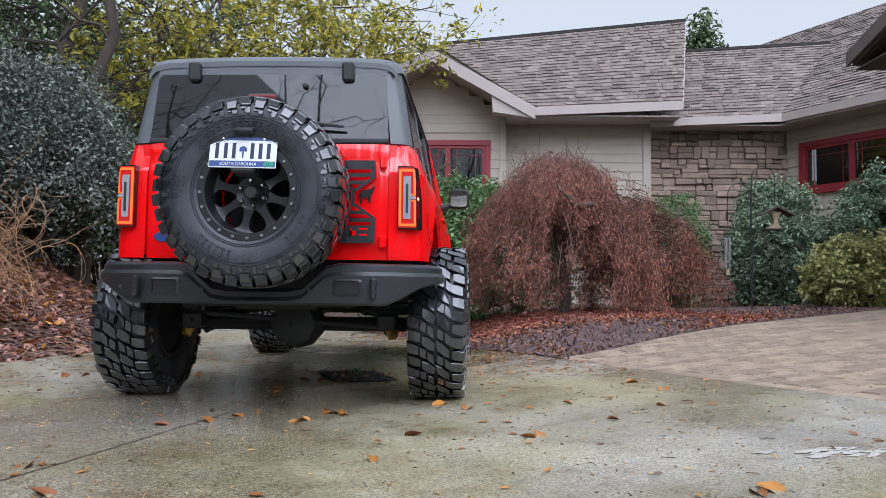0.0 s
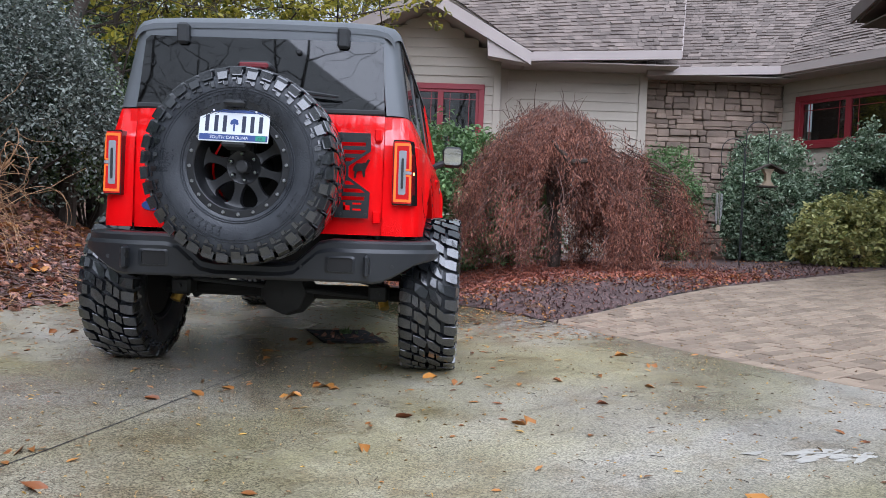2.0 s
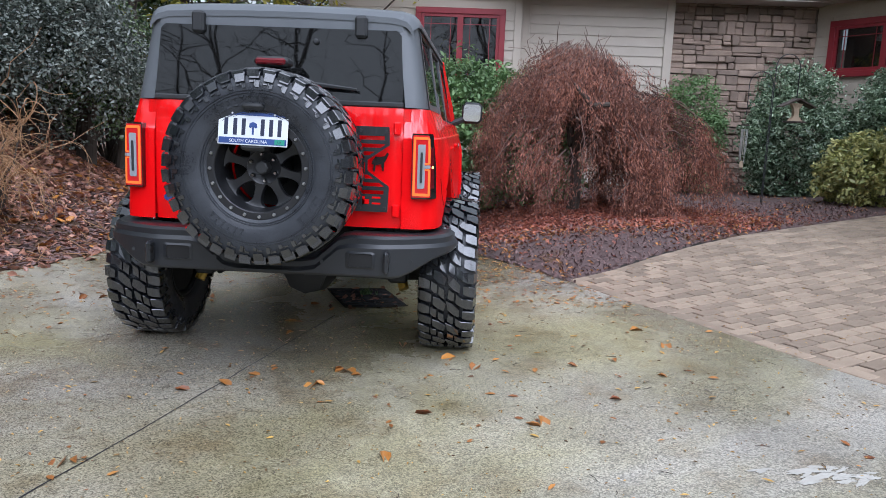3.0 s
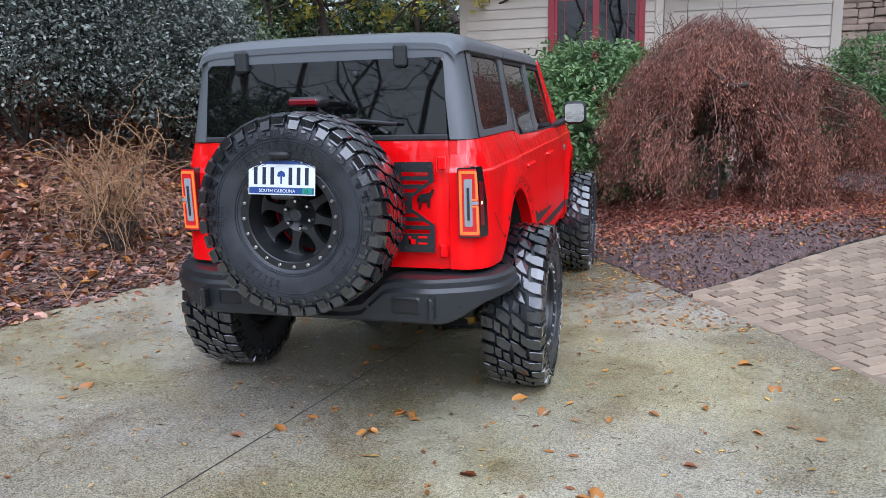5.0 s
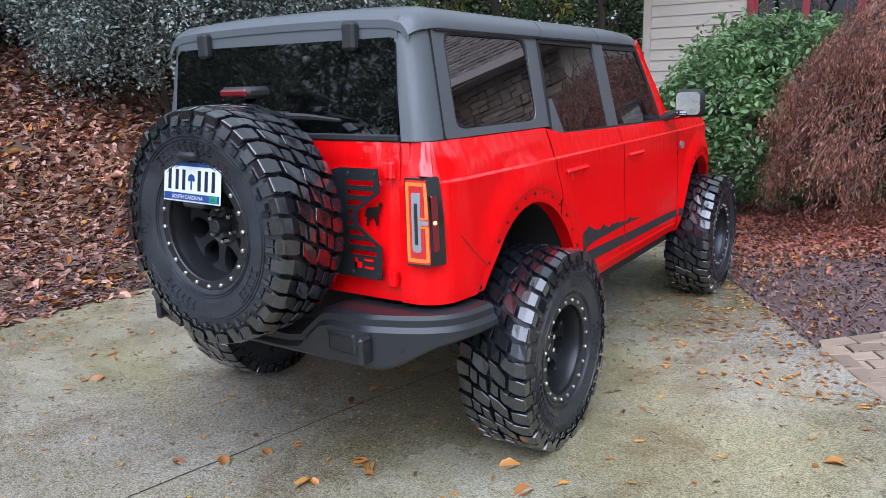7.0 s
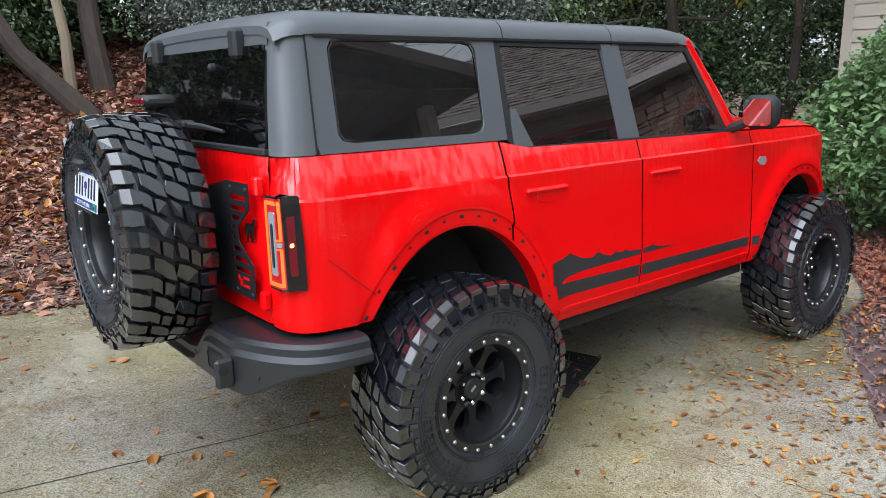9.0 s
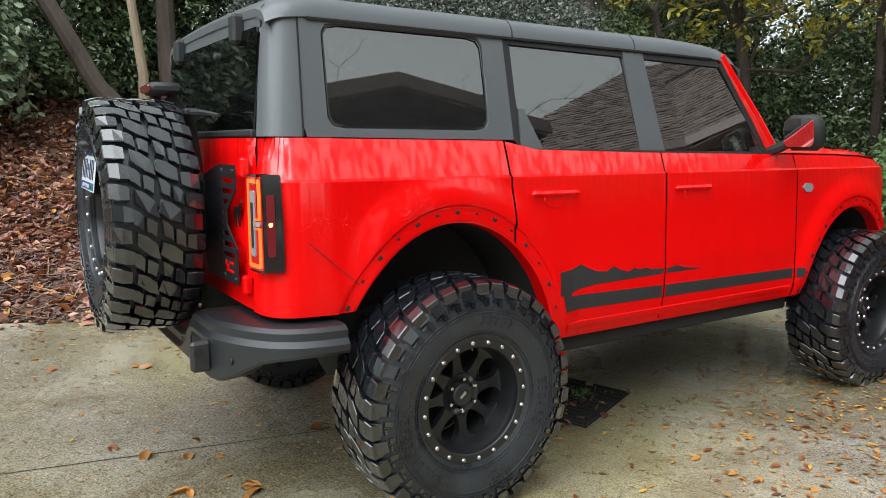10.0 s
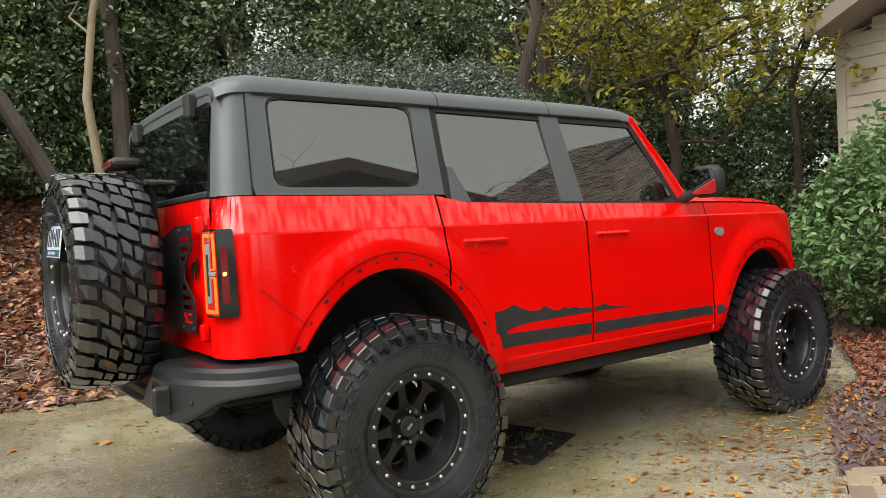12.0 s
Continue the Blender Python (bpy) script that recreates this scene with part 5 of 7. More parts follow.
def wheel_meshes(seed=1):
    """Meshes of one wheel: axis along x, the face toward +x, middle of the tread at 0."""
    R, r_in = 0.472, 0.222
    out = {}
    t = Shape()
    prof = [(-0.125, r_in), (-0.145, 0.25), (-0.160, 0.30), (-0.166, 0.345), (-0.163, 0.385), (-0.155, 0.415), (-0.144, 0.430), (-0.125, 0.434), (-0.06, 0.437), (0, 0.438), (0.06, 0.437), (0.125, 0.434), (0.144, 0.430), (0.155, 0.415), (0.163, 0.385), (0.166, 0.345), (0.160, 0.30), (0.147, 0.256), (0.137, 0.240), (0.125, r_in)]
    t.lathe(prof, 96)
    out["tyre"] = t.mesh("tyre", RUBBER, 40)
    tr = Shape()
    N = 38
    da = 2 * math.pi / N

    trng = random.Random(12)

    def block(poly, r0, r1, shrink=0.90):
        """poly of (x, angle); raised from r0 to r1, narrower on top, with a cut sipe line."""
        k = len(poly)
        cx, ca = sum(p[0] for p in poly) / k, sum(p[1] for p in poly) / k
        ring3 = []
        tx, ta, rn = trng.uniform(-0.012, 0.012), trng.uniform(-0.012, 0.012), trng.uniform(-0.0015, 0.0015)
        for rr, sc in ((r0, 1.0), (r1 - 0.006, shrink + 0.02), (r1 - 0.002, shrink), (r1, shrink - 0.04)):
            ring3.append([(cx + (x - cx) * sc, q_ * math.cos(ca + (a - ca) * sc), q_ * math.sin(ca + (a - ca) * sc)) for x, a in poly for q_ in (rr + (rn + tx * (x - cx) + ta * (a - ca) * 0.47 if rr > r0 else 0),)])
        f = [tuple(range(3 * k, 4 * k))]
        for q in (0, 1, 2):
            f += [(q * k + i, q * k + (i + 1) % k, (q + 1) * k + (i + 1) % k, (q + 1) * k + i) for i in range(k)]
        tr.add(ring3[0] + ring3[1] + ring3[2] + ring3[3], f)

    for i in range(N):
        a = i * da
        for sgn in (-1, 1):
            o = a + (0.5 * da if sgn > 0 else 0)
            long_ = (i % 2 == 0)
            x0, x1 = (0.089, 0.157) if long_ else (0.099, 0.165)
            w = 0.42 * da
            sk = 0.10 * da * sgn
            pts = [(sgn * x0, o - w * 0.8 - sk), (sgn * (x0 + x1) / 2, o - w), (sgn * x1, o - w * 0.92 + sk), (sgn * x1, o + w * 0.92 + sk), (sgn * (x0 + x1) / 2, o + w), (sgn * x0, o + w * 0.8 - sk)]
            tl = trng.uniform(-0.0008, 0.0008)
            rt = (R + tl, R - 0.002 + tl, R - 0.011, R - 0.011, R - 0.002 - tl, R - tl)
            k = 6
            bot = [(x, 0.424 * math.cos(b), 0.424 * math.sin(b)) for x, b in pts]
            mid = [(x * 0.995, (rr - 0.004) * math.cos(o + (b - o) * 0.96), (rr - 0.004) * math.sin(o + (b - o) * 0.96)) for (x, b), rr in zip(pts, rt)]
            top = [(x * 0.975, rr * math.cos(o + (b - o) * 0.89), rr * math.sin(o + (b - o) * 0.89)) for (x, b), rr in zip(pts, rt)]
            f = [(12, 13, 16, 17), (13, 14, 15, 16)]
            for q in (0, 1):
                f += [(q * k + m, q * k + (m + 1) % k, (q + 1) * k + (m + 1) % k, (q + 1) * k + m) for m in range(k)]
            tr.add(bot + mid + top, f)
            # side biters: a bent pair of bars down the sidewall
            deep = 0.402 if long_ else 0.416
            for u0, u1, ra, rbb, up in ((-0.92, 0.92, 0.452, deep, 0.013), (-0.92, -0.15, deep - 0.007, 0.374, 0.009), (0.10, 0.92, deep - 0.007, 0.388 if long_ else 0.398, 0.009), (-0.10, 0.05, deep - 0.002, 0.380, 0.006)):
                sb = [(o + w * u0, ra), (o + w * u1, ra), (o + w * u1 * 0.93, rbb), (o + w * u0 * 0.93, rbb)]
                xx = [sgn * lerp(r_, [(0.345, 0.166), (0.385, 0.163), (0.415, 0.155), (0.436, 0.148), (0.455, 0.140)]) for _, r_ in sb]
                bo = [(x - sgn * 0.012, r_ * math.cos(b), r_ * math.sin(b)) for x, (b, r_) in zip(xx, sb)]
                mb_, ma = sum(p[1] for p in sb) / 4, sum(p[0] for p in sb) / 4
                tp = [(x + sgn * up, (mb_ + (r_ - mb_) * 0.86) * math.cos(ma + (b - ma) * 0.88), (mb_ + (r_ - mb_) * 0.86) * math.sin(ma + (b - ma) * 0.88)) for x, (b, r_) in zip(xx, sb)]
                tr.add(bo + tp, [(4, 5, 6, 7)] + [(q, (q + 1) % 4, 4 + (q + 1) % 4, 4 + q) for q in range(4)])
            # centre blocks: slanted pieces, a long and a short one in turn, along a zigzag groove
            b0 = o + 0.5 * da
            slant = lambda x: sgn * 0.75 * da * (x - 0.045) / 0.09
            xi, xo = (-0.004, 0.080) if long_ else (0.012, 0.090)
            at = lambda x, u: (sgn * x, b0 + slant(x) + u * da)
            if long_:
                block([at(xi, -0.40), at(0.036, -0.47), at(xo, -0.30), at(xo, 0.38), at(0.046, 0.47), at(xi + 0.012, 0.34)], 0.432, R + 0.001, 0.95)
            else:
                block([at(xi, -0.38), at(0.040, -0.34), at(0.046, -0.44), at(0.046, 0.30), at(0.030, 0.40), at(xi - 0.006, 0.38)], 0.432, R + 0.001, 0.95)
                block([at(0.053, -0.44), at(0.076, -0.36), at(xo, -0.40), at(xo, 0.34), at(0.070, 0.42), at(0.053, 0.32)], 0.432, R + 0.001, 0.94)
    out["tread"] = tr.mesh("tread", TREAD, 0)
    # raised moulding on the sidewall: plain bars in two arcs
    SIDEWALL = [(0.25, 0.146), (0.30, 0.160), (0.345, 0.166), (0.39, 0.163)]
    mb = Shape()
    for a0, n_, rr in ((0.9, 10, 0.322), (3.6, 6, 0.318), (5.1, 5, 0.322)):
        for k in range(n_):
            a = a0 + k * 0.105
            for rm, hw in ((rr + 0.017, 0.030), (rr - 0.017, 0.030), (rr, 0.010)):
                for sg in (1,):
                    p = [(a - hw, rm - 0.004), (a + hw, rm - 0.004), (a + hw, rm + 0.004), (a - hw, rm + 0.004)]
                    x = lerp(rm, SIDEWALL)
                    mb.add([(x - 0.002, r * math.cos(b), r * math.sin(b)) for b, r in p] + [(x + 0.006, r * math.cos(b), r * math.sin(b)) for b, r in p],
                           [(4, 5, 6, 7)] + [(q, (q + 1) % 4, 4 + (q + 1) % 4, 4 + q) for q in range(4)])
    for rr in (0.262, 0.272, 0.352, 0.364):
        mb.lathe([(lerp(rr, SIDEWALL) - 0.003, rr - 0.003), (lerp(rr, SIDEWALL) + 0.004, rr - 0.001), (lerp(rr, SIDEWALL) + 0.004, rr + 0.001), (lerp(rr, SIDEWALL) - 0.003, rr + 0.003)], 72)
    out["sidewall_moulding"] = mb.mesh("sidewall_moulding", RUBBER, 0)
    # rim
    r = Shape()
    r.lathe([(-0.14, 0.22), (-0.14, 0.235), (-0.13, 0.235), (-0.12, 0.212), (0.02, 0.195), (0.08, 0.202), (0.11, 0.209), (0.126, 0.216)], 72)
    sp = Shape()
    v = []
    for rad, hw, x, dp in ((0.084, 0.0330, 0.040, 0.03), (0.092, 0.0285, 0.038, 0.034), (0.105, 0.0225, 0.036, 0.036), (0.13, 0.0195, 0.035, 0.036), (0.155, 0.0205, 0.034, 0.036), (0.175, 0.0265, 0.035, 0.036), (0.190, 0.041, 0.037, 0.034), (0.198, 0.060, 0.040, 0.032), (0.2055, 0.0805, 0.043, 0.03)):
        row = []
        for k, xx in ((-1.0, x - dp), (-1.0, x - 0.005), (-0.9, x), (-0.45, x), (0.0, x), (0.45, x), (0.9, x), (1.0, x - 0.005), (1.0, x - dp)):
            a = k * hw / rad
            row.append((xx, rad * math.cos(a), rad * math.sin(a)))
        v.append(row)
    sp.grid(v)
    out["spoke"] = sp.mesh("spoke", RIM, 30)
    hu = Shape()
    hu.lathe([(0.020, 0.0), (0.026, 0.055), (0.040, 0.075), (0.043, 0.082), (0.028, 0.090), (-0.02, 0.090)], 48)
    out["hub"] = hu.mesh("hub", RIM, 30)
    # flat dark disc added behind the spokes as the barrel's shade
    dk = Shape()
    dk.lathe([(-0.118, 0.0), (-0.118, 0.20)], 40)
    out["barrel_shade"] = dk.mesh("shade_disc", DARK, 30)
    out["rim"] = r.mesh("rim", RIM, 30)
    bl = Shape()
    bl.lathe([(0.120, 0.207), (0.138, 0.209), (0.142, 0.213), (0.142, 0.243), (0.138, 0.249), (0.12, 0.251)], 72)
    out["beadlock_ring"] = bl.mesh("beadlock_ring", RIM, 30)
    hc = Shape()
    hc.lathe([(0.02, 0.048), (0.056, 0.046), (0.062, 0.040), (0.062, 0.026), (0.058, 0.024), (0.058, 0.0)], 24)
    out["hub_cap"] = hc.mesh("hub_cap", MATTE, 30)
    hb = Shape()
    hb.box(0.0585, 0.060, -0.006, 0.006, -0.016, 0.016)
    out["cap_mark"] = hb.mesh("cap_mark", STEEL, 0)
    bo = Shape()
    bo.lathe([(0.0, 0.009), (0.007, 0.009), (0.011, 0.006), (0.011, 0.0)], 8)
    out["bolt"] = bo.mesh("bolt", STEEL, 30)
    ln = Shape()
    ln.lathe([(0.0, 0.012), (0.022, 0.012), (0.028, 0.007), (0.028, 0.0)], 6)
    out["lug_nut"] = ln.mesh("lug_nut", CHROME, 20)
    return out


def add_wheel(W, parent, m, label, spin, cap=True, name="wheel"):
    rim = part(name, W["rim"], RIM, parent, label, m=m @ Matrix.Rotation(spin, 4, "X"))
    part("tyre", W["tyre"], RUBBER, rim, "black mud-terrain tyre")
    part("tread", W["tread"], TREAD, rim, "wet chunky tread blocks")
    part("sidewall_moulding", W["sidewall_moulding"], RUBBER, rim)
    part("beadlock_ring", W["beadlock_ring"], RIM, rim)
    part("hub", W["hub"], RIM, rim)
    part("shade_disc", W["barrel_shade"], DARK, rim)
    for k in range(8):
        part("spoke", W["spoke"], RIM, rim, m=Matrix.Rotation(2 * math.pi * k / 8 + 0.2, 4, "X"))
    for k in range(20):
        part("bolt", W["bolt"], STEEL, rim, m=Matrix.Rotation(2 * math.pi * k / 20, 4, "X") @ Matrix.Translation((0.140, 0.2305, 0)))
    for k in range(6):
        part("lug_nut", W["lug_nut"], CHROME, rim, m=Matrix.Rotation(2 * math.pi * k / 6 + 0.3, 4, "X") @ Matrix.Translation((0.034, 0.064, 0)))
    if cap:
        part("hub_cap", W["hub_cap"], MATTE, rim)
        part("cap_mark", W["cap_mark"], STEEL, rim)
    return rim


def build_car():
    car = thing("off_road_car", "wet red four-door off-road car with grey hardtop and oversized tyres", "car")
    # body sides
    for mir, tag in ((1, ""), (-1, "")):
        cols = []
        us = np.linspace(0, 0.395, 26)
        n = 44
        rows = []
        for u in us:
            r = []
            for k in range(n + 1):
                z = heights(0.81, 1.44, n)[k]
                p = skin(u, z)
                if u > 0.3:
                    q = Vector((side_x(p.y, z), p.y, z))
                    p = p.lerp(q, smoothstep(0.3, 0.395, u))
                r.append((mir * p.x, p.y, z))
            p = skin(u, 1.44)
            r.append((mir * (p.x - 0.05), p.y + 0.03, 1.445))
            rows.append(r)
        y0 = rows[-1][0][1]
        for y in dense(y0, 0.313)[1:]:
            a, b = low_edge(y), lerp(y, BELT)
            r = []
            for k in range(n + 1):
                z = heights(a, b, n)[k]
                r.append((mir * side_x(y, z), y, z))
            r.append((mir * (side_x(y, b) - 0.05), y, b + 0.005))
            rows.append(r)
        s = Shape()
        s.grid(rows)
        part("quarter_panel", s, RED, car, smooth=28)
        panel("rear_door", dense(0.322, 1.256), low_edge, car, mir)
        panel("front_door", dense(1.264, 2.345), low_edge, car, mir)
        panel("front_fender", dense(2.353, 3.52), low_edge, car, mir)
        # arch lips, clip holes and liners
        for k, (c, a, b) in enumerate(ARCHES):
            s, ln_ = Shape(), Shape()
            lip, rows2 = [], []
            for i in range(49):
                th = math.pi * i / 48
                y, z = c + a * math.cos(th), 0.43 + b * math.sin(th)
                if (k == 0 and y < 0 and z < 0.78) or (k == 1 and y > c and z < 0.86) or z < 0.56:
                    continue
                x = side_x(y, z + 0.001)
                lip.append([(mir * x, y, z), (mir * (x - 0.004), c + a * 0.985 * math.cos(th), 0.43 + b * 0.985 * math.sin(th)), (mir * (x - 0.07), c + a * 0.98 * math.cos(th), 0.43 + b * 0.98 * math.sin(th))])
                rows2.append([(mir * 0.82, c + a * 0.99 * math.cos(th), 0.43 + b * 0.99 * math.sin(th)), (mir * 0.5, c + a * 0.97 * math.cos(th), 0.43 + b * 0.97 * math.sin(th)), (mir * 0.48, c + a * 0.2 * math.cos(th), 0.6 + b * 0.2 * math.sin(th))])
            s.grid(lip)
            part("arch_lip", s, RED, car, smooth=30)
            ln_.grid(rows2)
            part("wheel_liner", ln_, DARK, car)
            for i in range(17):
                th = radians(14 + 152 * i / 16)
                y, z = c + a * 1.045 * math.cos(th), 0.43 + b * 1.045 * math.sin(th)
                if z < low_edge(y) + 0.015 or (k == 0 and y < -0.45) or (k == 1 and (y > 3.36 or abs(y - 2.349) < 0.02)) or abs(y - 0.3175) < 0.02:
                    continue
                h = Shape()
                w = 0.0065 if i % 2 else 0.0095
                x = side_x(y, z)
                mm = Matrix.Translation((mir * (x + 0.001), y, z)) @ Matrix.Rotation(th, 4, "X")
                h.box(-0.0025, 0.0025, -w * 0.7, w * 0.7, -w, w, 0.001, mm)
                part("clip_hole", h, DARK, car, smooth=0)
        # rocker, sill and step shadow
        s = Shape()
        s.grid([[(mir * (0.835), y, 0.569), (mir * 0.825, y, 0.553), (mir * 0.70, y, 0.543)] for y in (0.56, 2.45)])
        part("rocker", s, RED, car)
        s = Shape()
        s.grid([[(mir * (side_x(y, z) + d), y, z) for z, d in ((0.634, -0.003), (0.628, 0.004), (0.620, 0.006), (0.600, 0.005), (0.588, -0.003))] for y in np.linspace(0.62, 2.33, 24)])
        part("sill_rib", s, RED, car)
        s = Shape()
        s.box(min(mir * 0.45, mir * 0.78), max(mir * 0.45, mir * 0.78), 0.5, 2.44, 0.47, 0.545, 0.01)
        part("frame_rail", s, DARK, car)
        # door handles
        for y in (0.415, 1.315):
            h = Shape()
            h.box(0.853, 0.879, y, y + 0.27, 1.200, 1.224, 0.010)
            h.box(0.838, 0.870, y + 0.008, y + 0.045, 1.194, 1.224, 0.006)
            h.box(0.838, 0.870, y + 0.225, y + 0.262, 1.194, 1.224, 0.006)
            h.v = [(mir * p[0], p[1], p[2]) for p in h.v]
            hd = part("door_handle", h, RED, car)
            cup = Shape()
            cup.lathe([(0.0, 0.05), (0.004, 0.047), (0.003, 0.03), (0.002, 0.0)], 24, Matrix.Translation((mir * (side_x(y + 0.135, 1.186) + 0.0005), y + 0.135, 1.186)) @ Matrix.Diagonal((mir, 1.3, 0.75, 1)))
            part("handle_cup", cup, RED, hd)
        # mountain decals
        rng = random.Random(3)
        peaks = [(0.55, 0.848), (0.64, 0.852), (0.70, 0.872), (0.76, 0.846), (0.80, 0.832), (0.86, 0.826), (0.905, 0.846), (0.95, 0.826), (1.0, 0.812), (1.04, 0.826), (1.08, 0.816), (1.12, 0.822), (1.16, 0.81), (1.248, 0.806)]
        low = [(0.575, 0.745), (0.64, 0.745), (0.70, 0.762), (0.80, 0.772), (1.248, 0.781)]
        dec = [("decal_upper", [0.56 + (1.248 - 0.56) * i / 60 for i in range(61)], lambda y: lerp(y, low), lambda y: lerp(y, peaks)),
               ("decal_tip", [1.27 + 0.3 * i / 24 for i in range(25)], lambda y: 0.781 + 0.0 * y, lambda y: lerp(y, [(1.25, 0.803), (1.30, 0.806), (1.345, 0.814), (1.40, 0.798), (1.55, 0.7815)])),
               ("decal_corner", [0.562 + 0.08 * i / 8 for i in range(9)], lambda y: lerp(y, [(0.56, 0.82), (0.60, 0.67), (0.65, 0.67)]), lambda y: 0.80),
               ("decal_stripe", [0.60 + (1.248 - 0.60) * i / 20 for i in range(21)], lambda y: lerp(y, [(0.6, 0.668), (1.23, 0.662)]), lambda y: lerp(y, [(0.6, 0.735), (1.23, 0.724)])),
               ("decal_stripe", [1.27 + (2.335 - 1.27) * i / 20 for i in range(21)], lambda y: lerp(y, [(1.23, 0.661), (2.35, 0.655)]), lambda y: lerp(y, [(1.23, 0.723), (2.35, 0.71)])),
               ("decal_stripe", [2.362 + 0.06 * i / 4 for i in range(5)], lambda y: 0.655, lambda y: 0.71)]
        for nm, ys, lo, hi in dec:
            s = Shape()
            rise = 0.02
            s.grid([[(mir * (side_x(y, rise + lo(y) + (hi(y) - lo(y)) * q / 3) + 0.0018), y, rise + lo(y) + (hi(y) - lo(y)) * q / 3) for q in range(4)] for y in ys])
            part(nm, s, DECAL, car, "black mountain-skyline vinyl" if nm == "decal_upper" else "")
        # fender badge
        bs = Shape()
        bs.prism([(2.40, 1.185), (2.43, 1.21), (2.49, 1.205), (2.505, 1.18), (2.48, 1.155), (2.43, 1.16)], 0, 0.006, lambda u, v, d: (mir * (side_x(u, v) + d), u, v))
        bd = part("fender_badge", bs, LENSWHITE, car, "small silver shield badge", smooth=0)
        bs = Shape()
        bs.box(min(mir * 0.851, mir * 0.854), max(mir * 0.851, mir * 0.854), 2.42, 2.485, 1.175, 1.188)
        part("badge_bar", bs, MATTE, bd, smooth=0)
        # seam from the lamp down to the wheel arch, and the hardtop's corner seam
        s = Shape()
        s.tube([(mir * (side_x(-0.585 + 0.19 * k / 8, 1.075 - 0.165 * k / 8) + 0.0005), -0.585 + 0.19 * k / 8, 1.075 - 0.165 * k / 8) for k in range(9)], 0.0016, 4)
        part("panel_seam", s, DARK, car)
        s = Shape()
        s.tube([(mir * (glass_x(zq) + 0.0045), -0.563 + 0.03 * (zq - 1.444), zq) for zq in (1.447, 1.6, 1.75, 1.88)], 0.0035, 4)
        part("hardtop_seam", s, DARK, car)
        # hardtop side with its window
        out_l = resample([(-0.560, 1.444), (0.378, 1.438), (0.358, 1.895), (-0.545, 1.895)], 64)
        in_l = resample(rounded(-0.465, 0.255, 1.474, 1.856, 0.045), 64)
        s = Shape()
        P = lambda q, d: (mir * (glass_x(q[1]) + d), q[0], q[1])
        bev = [(q[0] + (0.004 if q[0] < -0.105 else -0.004), q[1] + (0.004 if q[1] < 1.665 else -0.004)) for q in in_l]
        loops = [[P(q, -0.03) for q in out_l], [P(q, 0.004) for q in out_l], [P(q, 0.004) for q in in_l], [P(q, -0.006) for q in bev]]
        s.add([p for lp in loops for p in lp], [(64 * k + i, 64 * k + (i + 1) % 64, 64 * k + 64 + (i + 1) % 64, 64 * k + 64 + i) for k in range(3) for i in range(64)])
        ht = part("hardtop_side", s, GREYTOP, car, "textured grey hardtop side", smooth=30)
        g = Shape()
        g.add([P(q, -0.002 - 0.022 * (q[1] - 1.665)) for q in bev], [tuple(range(64))])
        part("quarter_window", g, GLASS, ht, "dark tinted glass with rain drops", smooth=0)
        g = Shape()
        g.ring([P(q, 0.002) for q in bev], [P((q[0] + (0.006 if q[0] < -0.105 else -0.006), q[1] + (0.006 if q[1] < 1.665 else -0.006)), 0.002) for q in bev])
        part("window_gasket", g, MATTE, ht, smooth=0)
        # rear corner pillar
        rows = []
        cp = [(0.780, -0.565), (0.779, -0.60), (0.772, -0.635), (0.758, -0.662), (0.738, -0.680), (0.71, -0.690), (0.668, -0.695)]
        for x, y in cp:
            r = []
            for k in range(9):
                z = 1.444 + (1.90 - 1.444) * k / 8
                r.append((mir * (x - 0.165 * (z - 1.44) * (1 if x > 0.7 else 0.7)), y + 0.10 * (z - 1.444), z))
            rows.append(r)
        rows.append([(p[0], p[1] + 0.03, p[2]) for p in rows[-1]])
        s = Shape()
        s.grid(rows)
        part("corner_pillar", s, GREYTOP, car, smooth=40)
        # door glass and pillars
        side_poly("rear_door_window", [(0.52, 1.398), (1.138, 1.390), (1.072, 1.848), (0.391, 1.856), (0.412, 1.57)], GLASS, car, mir, -0.008, -0.001, "dark tinted glass with rain drops", lean=0.03)
        side_poly("front_door_window", [(1.312, 1.386), (2.105, 1.380), (1.785, 1.836), (1.208, 1.844)], GLASS, car, mir, -0.008, -0.001, "dark tinted glass with rain drops", lean=0.03)
        side_poly("b_pillar", [(1.138, 1.392), (1.312, 1.386), (1.208, 1.856), (1.072, 1.856)], GREYTOP, car, mir, -0.02, 0.006)
        side_poly("window_corner_trim", [(0.415, 1.405), (0.535, 1.398), (0.442, 1.57), (0.415, 1.57)], GREYTOP, car, mir, -0.01, 0.008)
        side_poly("window_seal", [(0.44, 1.380), (2.18, 1.362), (2.17, 1.384), (0.44, 1.402)], MATTE, car, mir, -0.01, 0.014)
        side_poly("roof_seal", [(0.380, 1.838), (1.80, 1.824), (1.765, 1.870), (0.366, 1.884)], MATTE, car, mir, -0.02, 0.004)
        side_poly("rear_seal", [(0.379, 1.438), (0.415, 1.402), (0.396, 1.856), (0.359, 1.866)], MATTE, car, mir, -0.02, 0.002)
        side_poly("front_seal", [(2.105, 1.380), (2.165, 1.378), (1.815, 1.845), (1.785, 1.836)], MATTE, car, mir, -0.02, 0.003)
        s = Shape()
        s.tube([(mir * (glass_x(1.86) - 0.012), 1.815, 1.882), (mir * (glass_x(1.72) - 0.006), 1.94, 1.72), (mir * (glass_x(1.57)), 2.06, 1.57), (mir * 0.795, 2.205, 1.362)], [0.026, 0.03, 0.033, 0.038], 8)
        part("windscreen_pillar", s, RED, car)
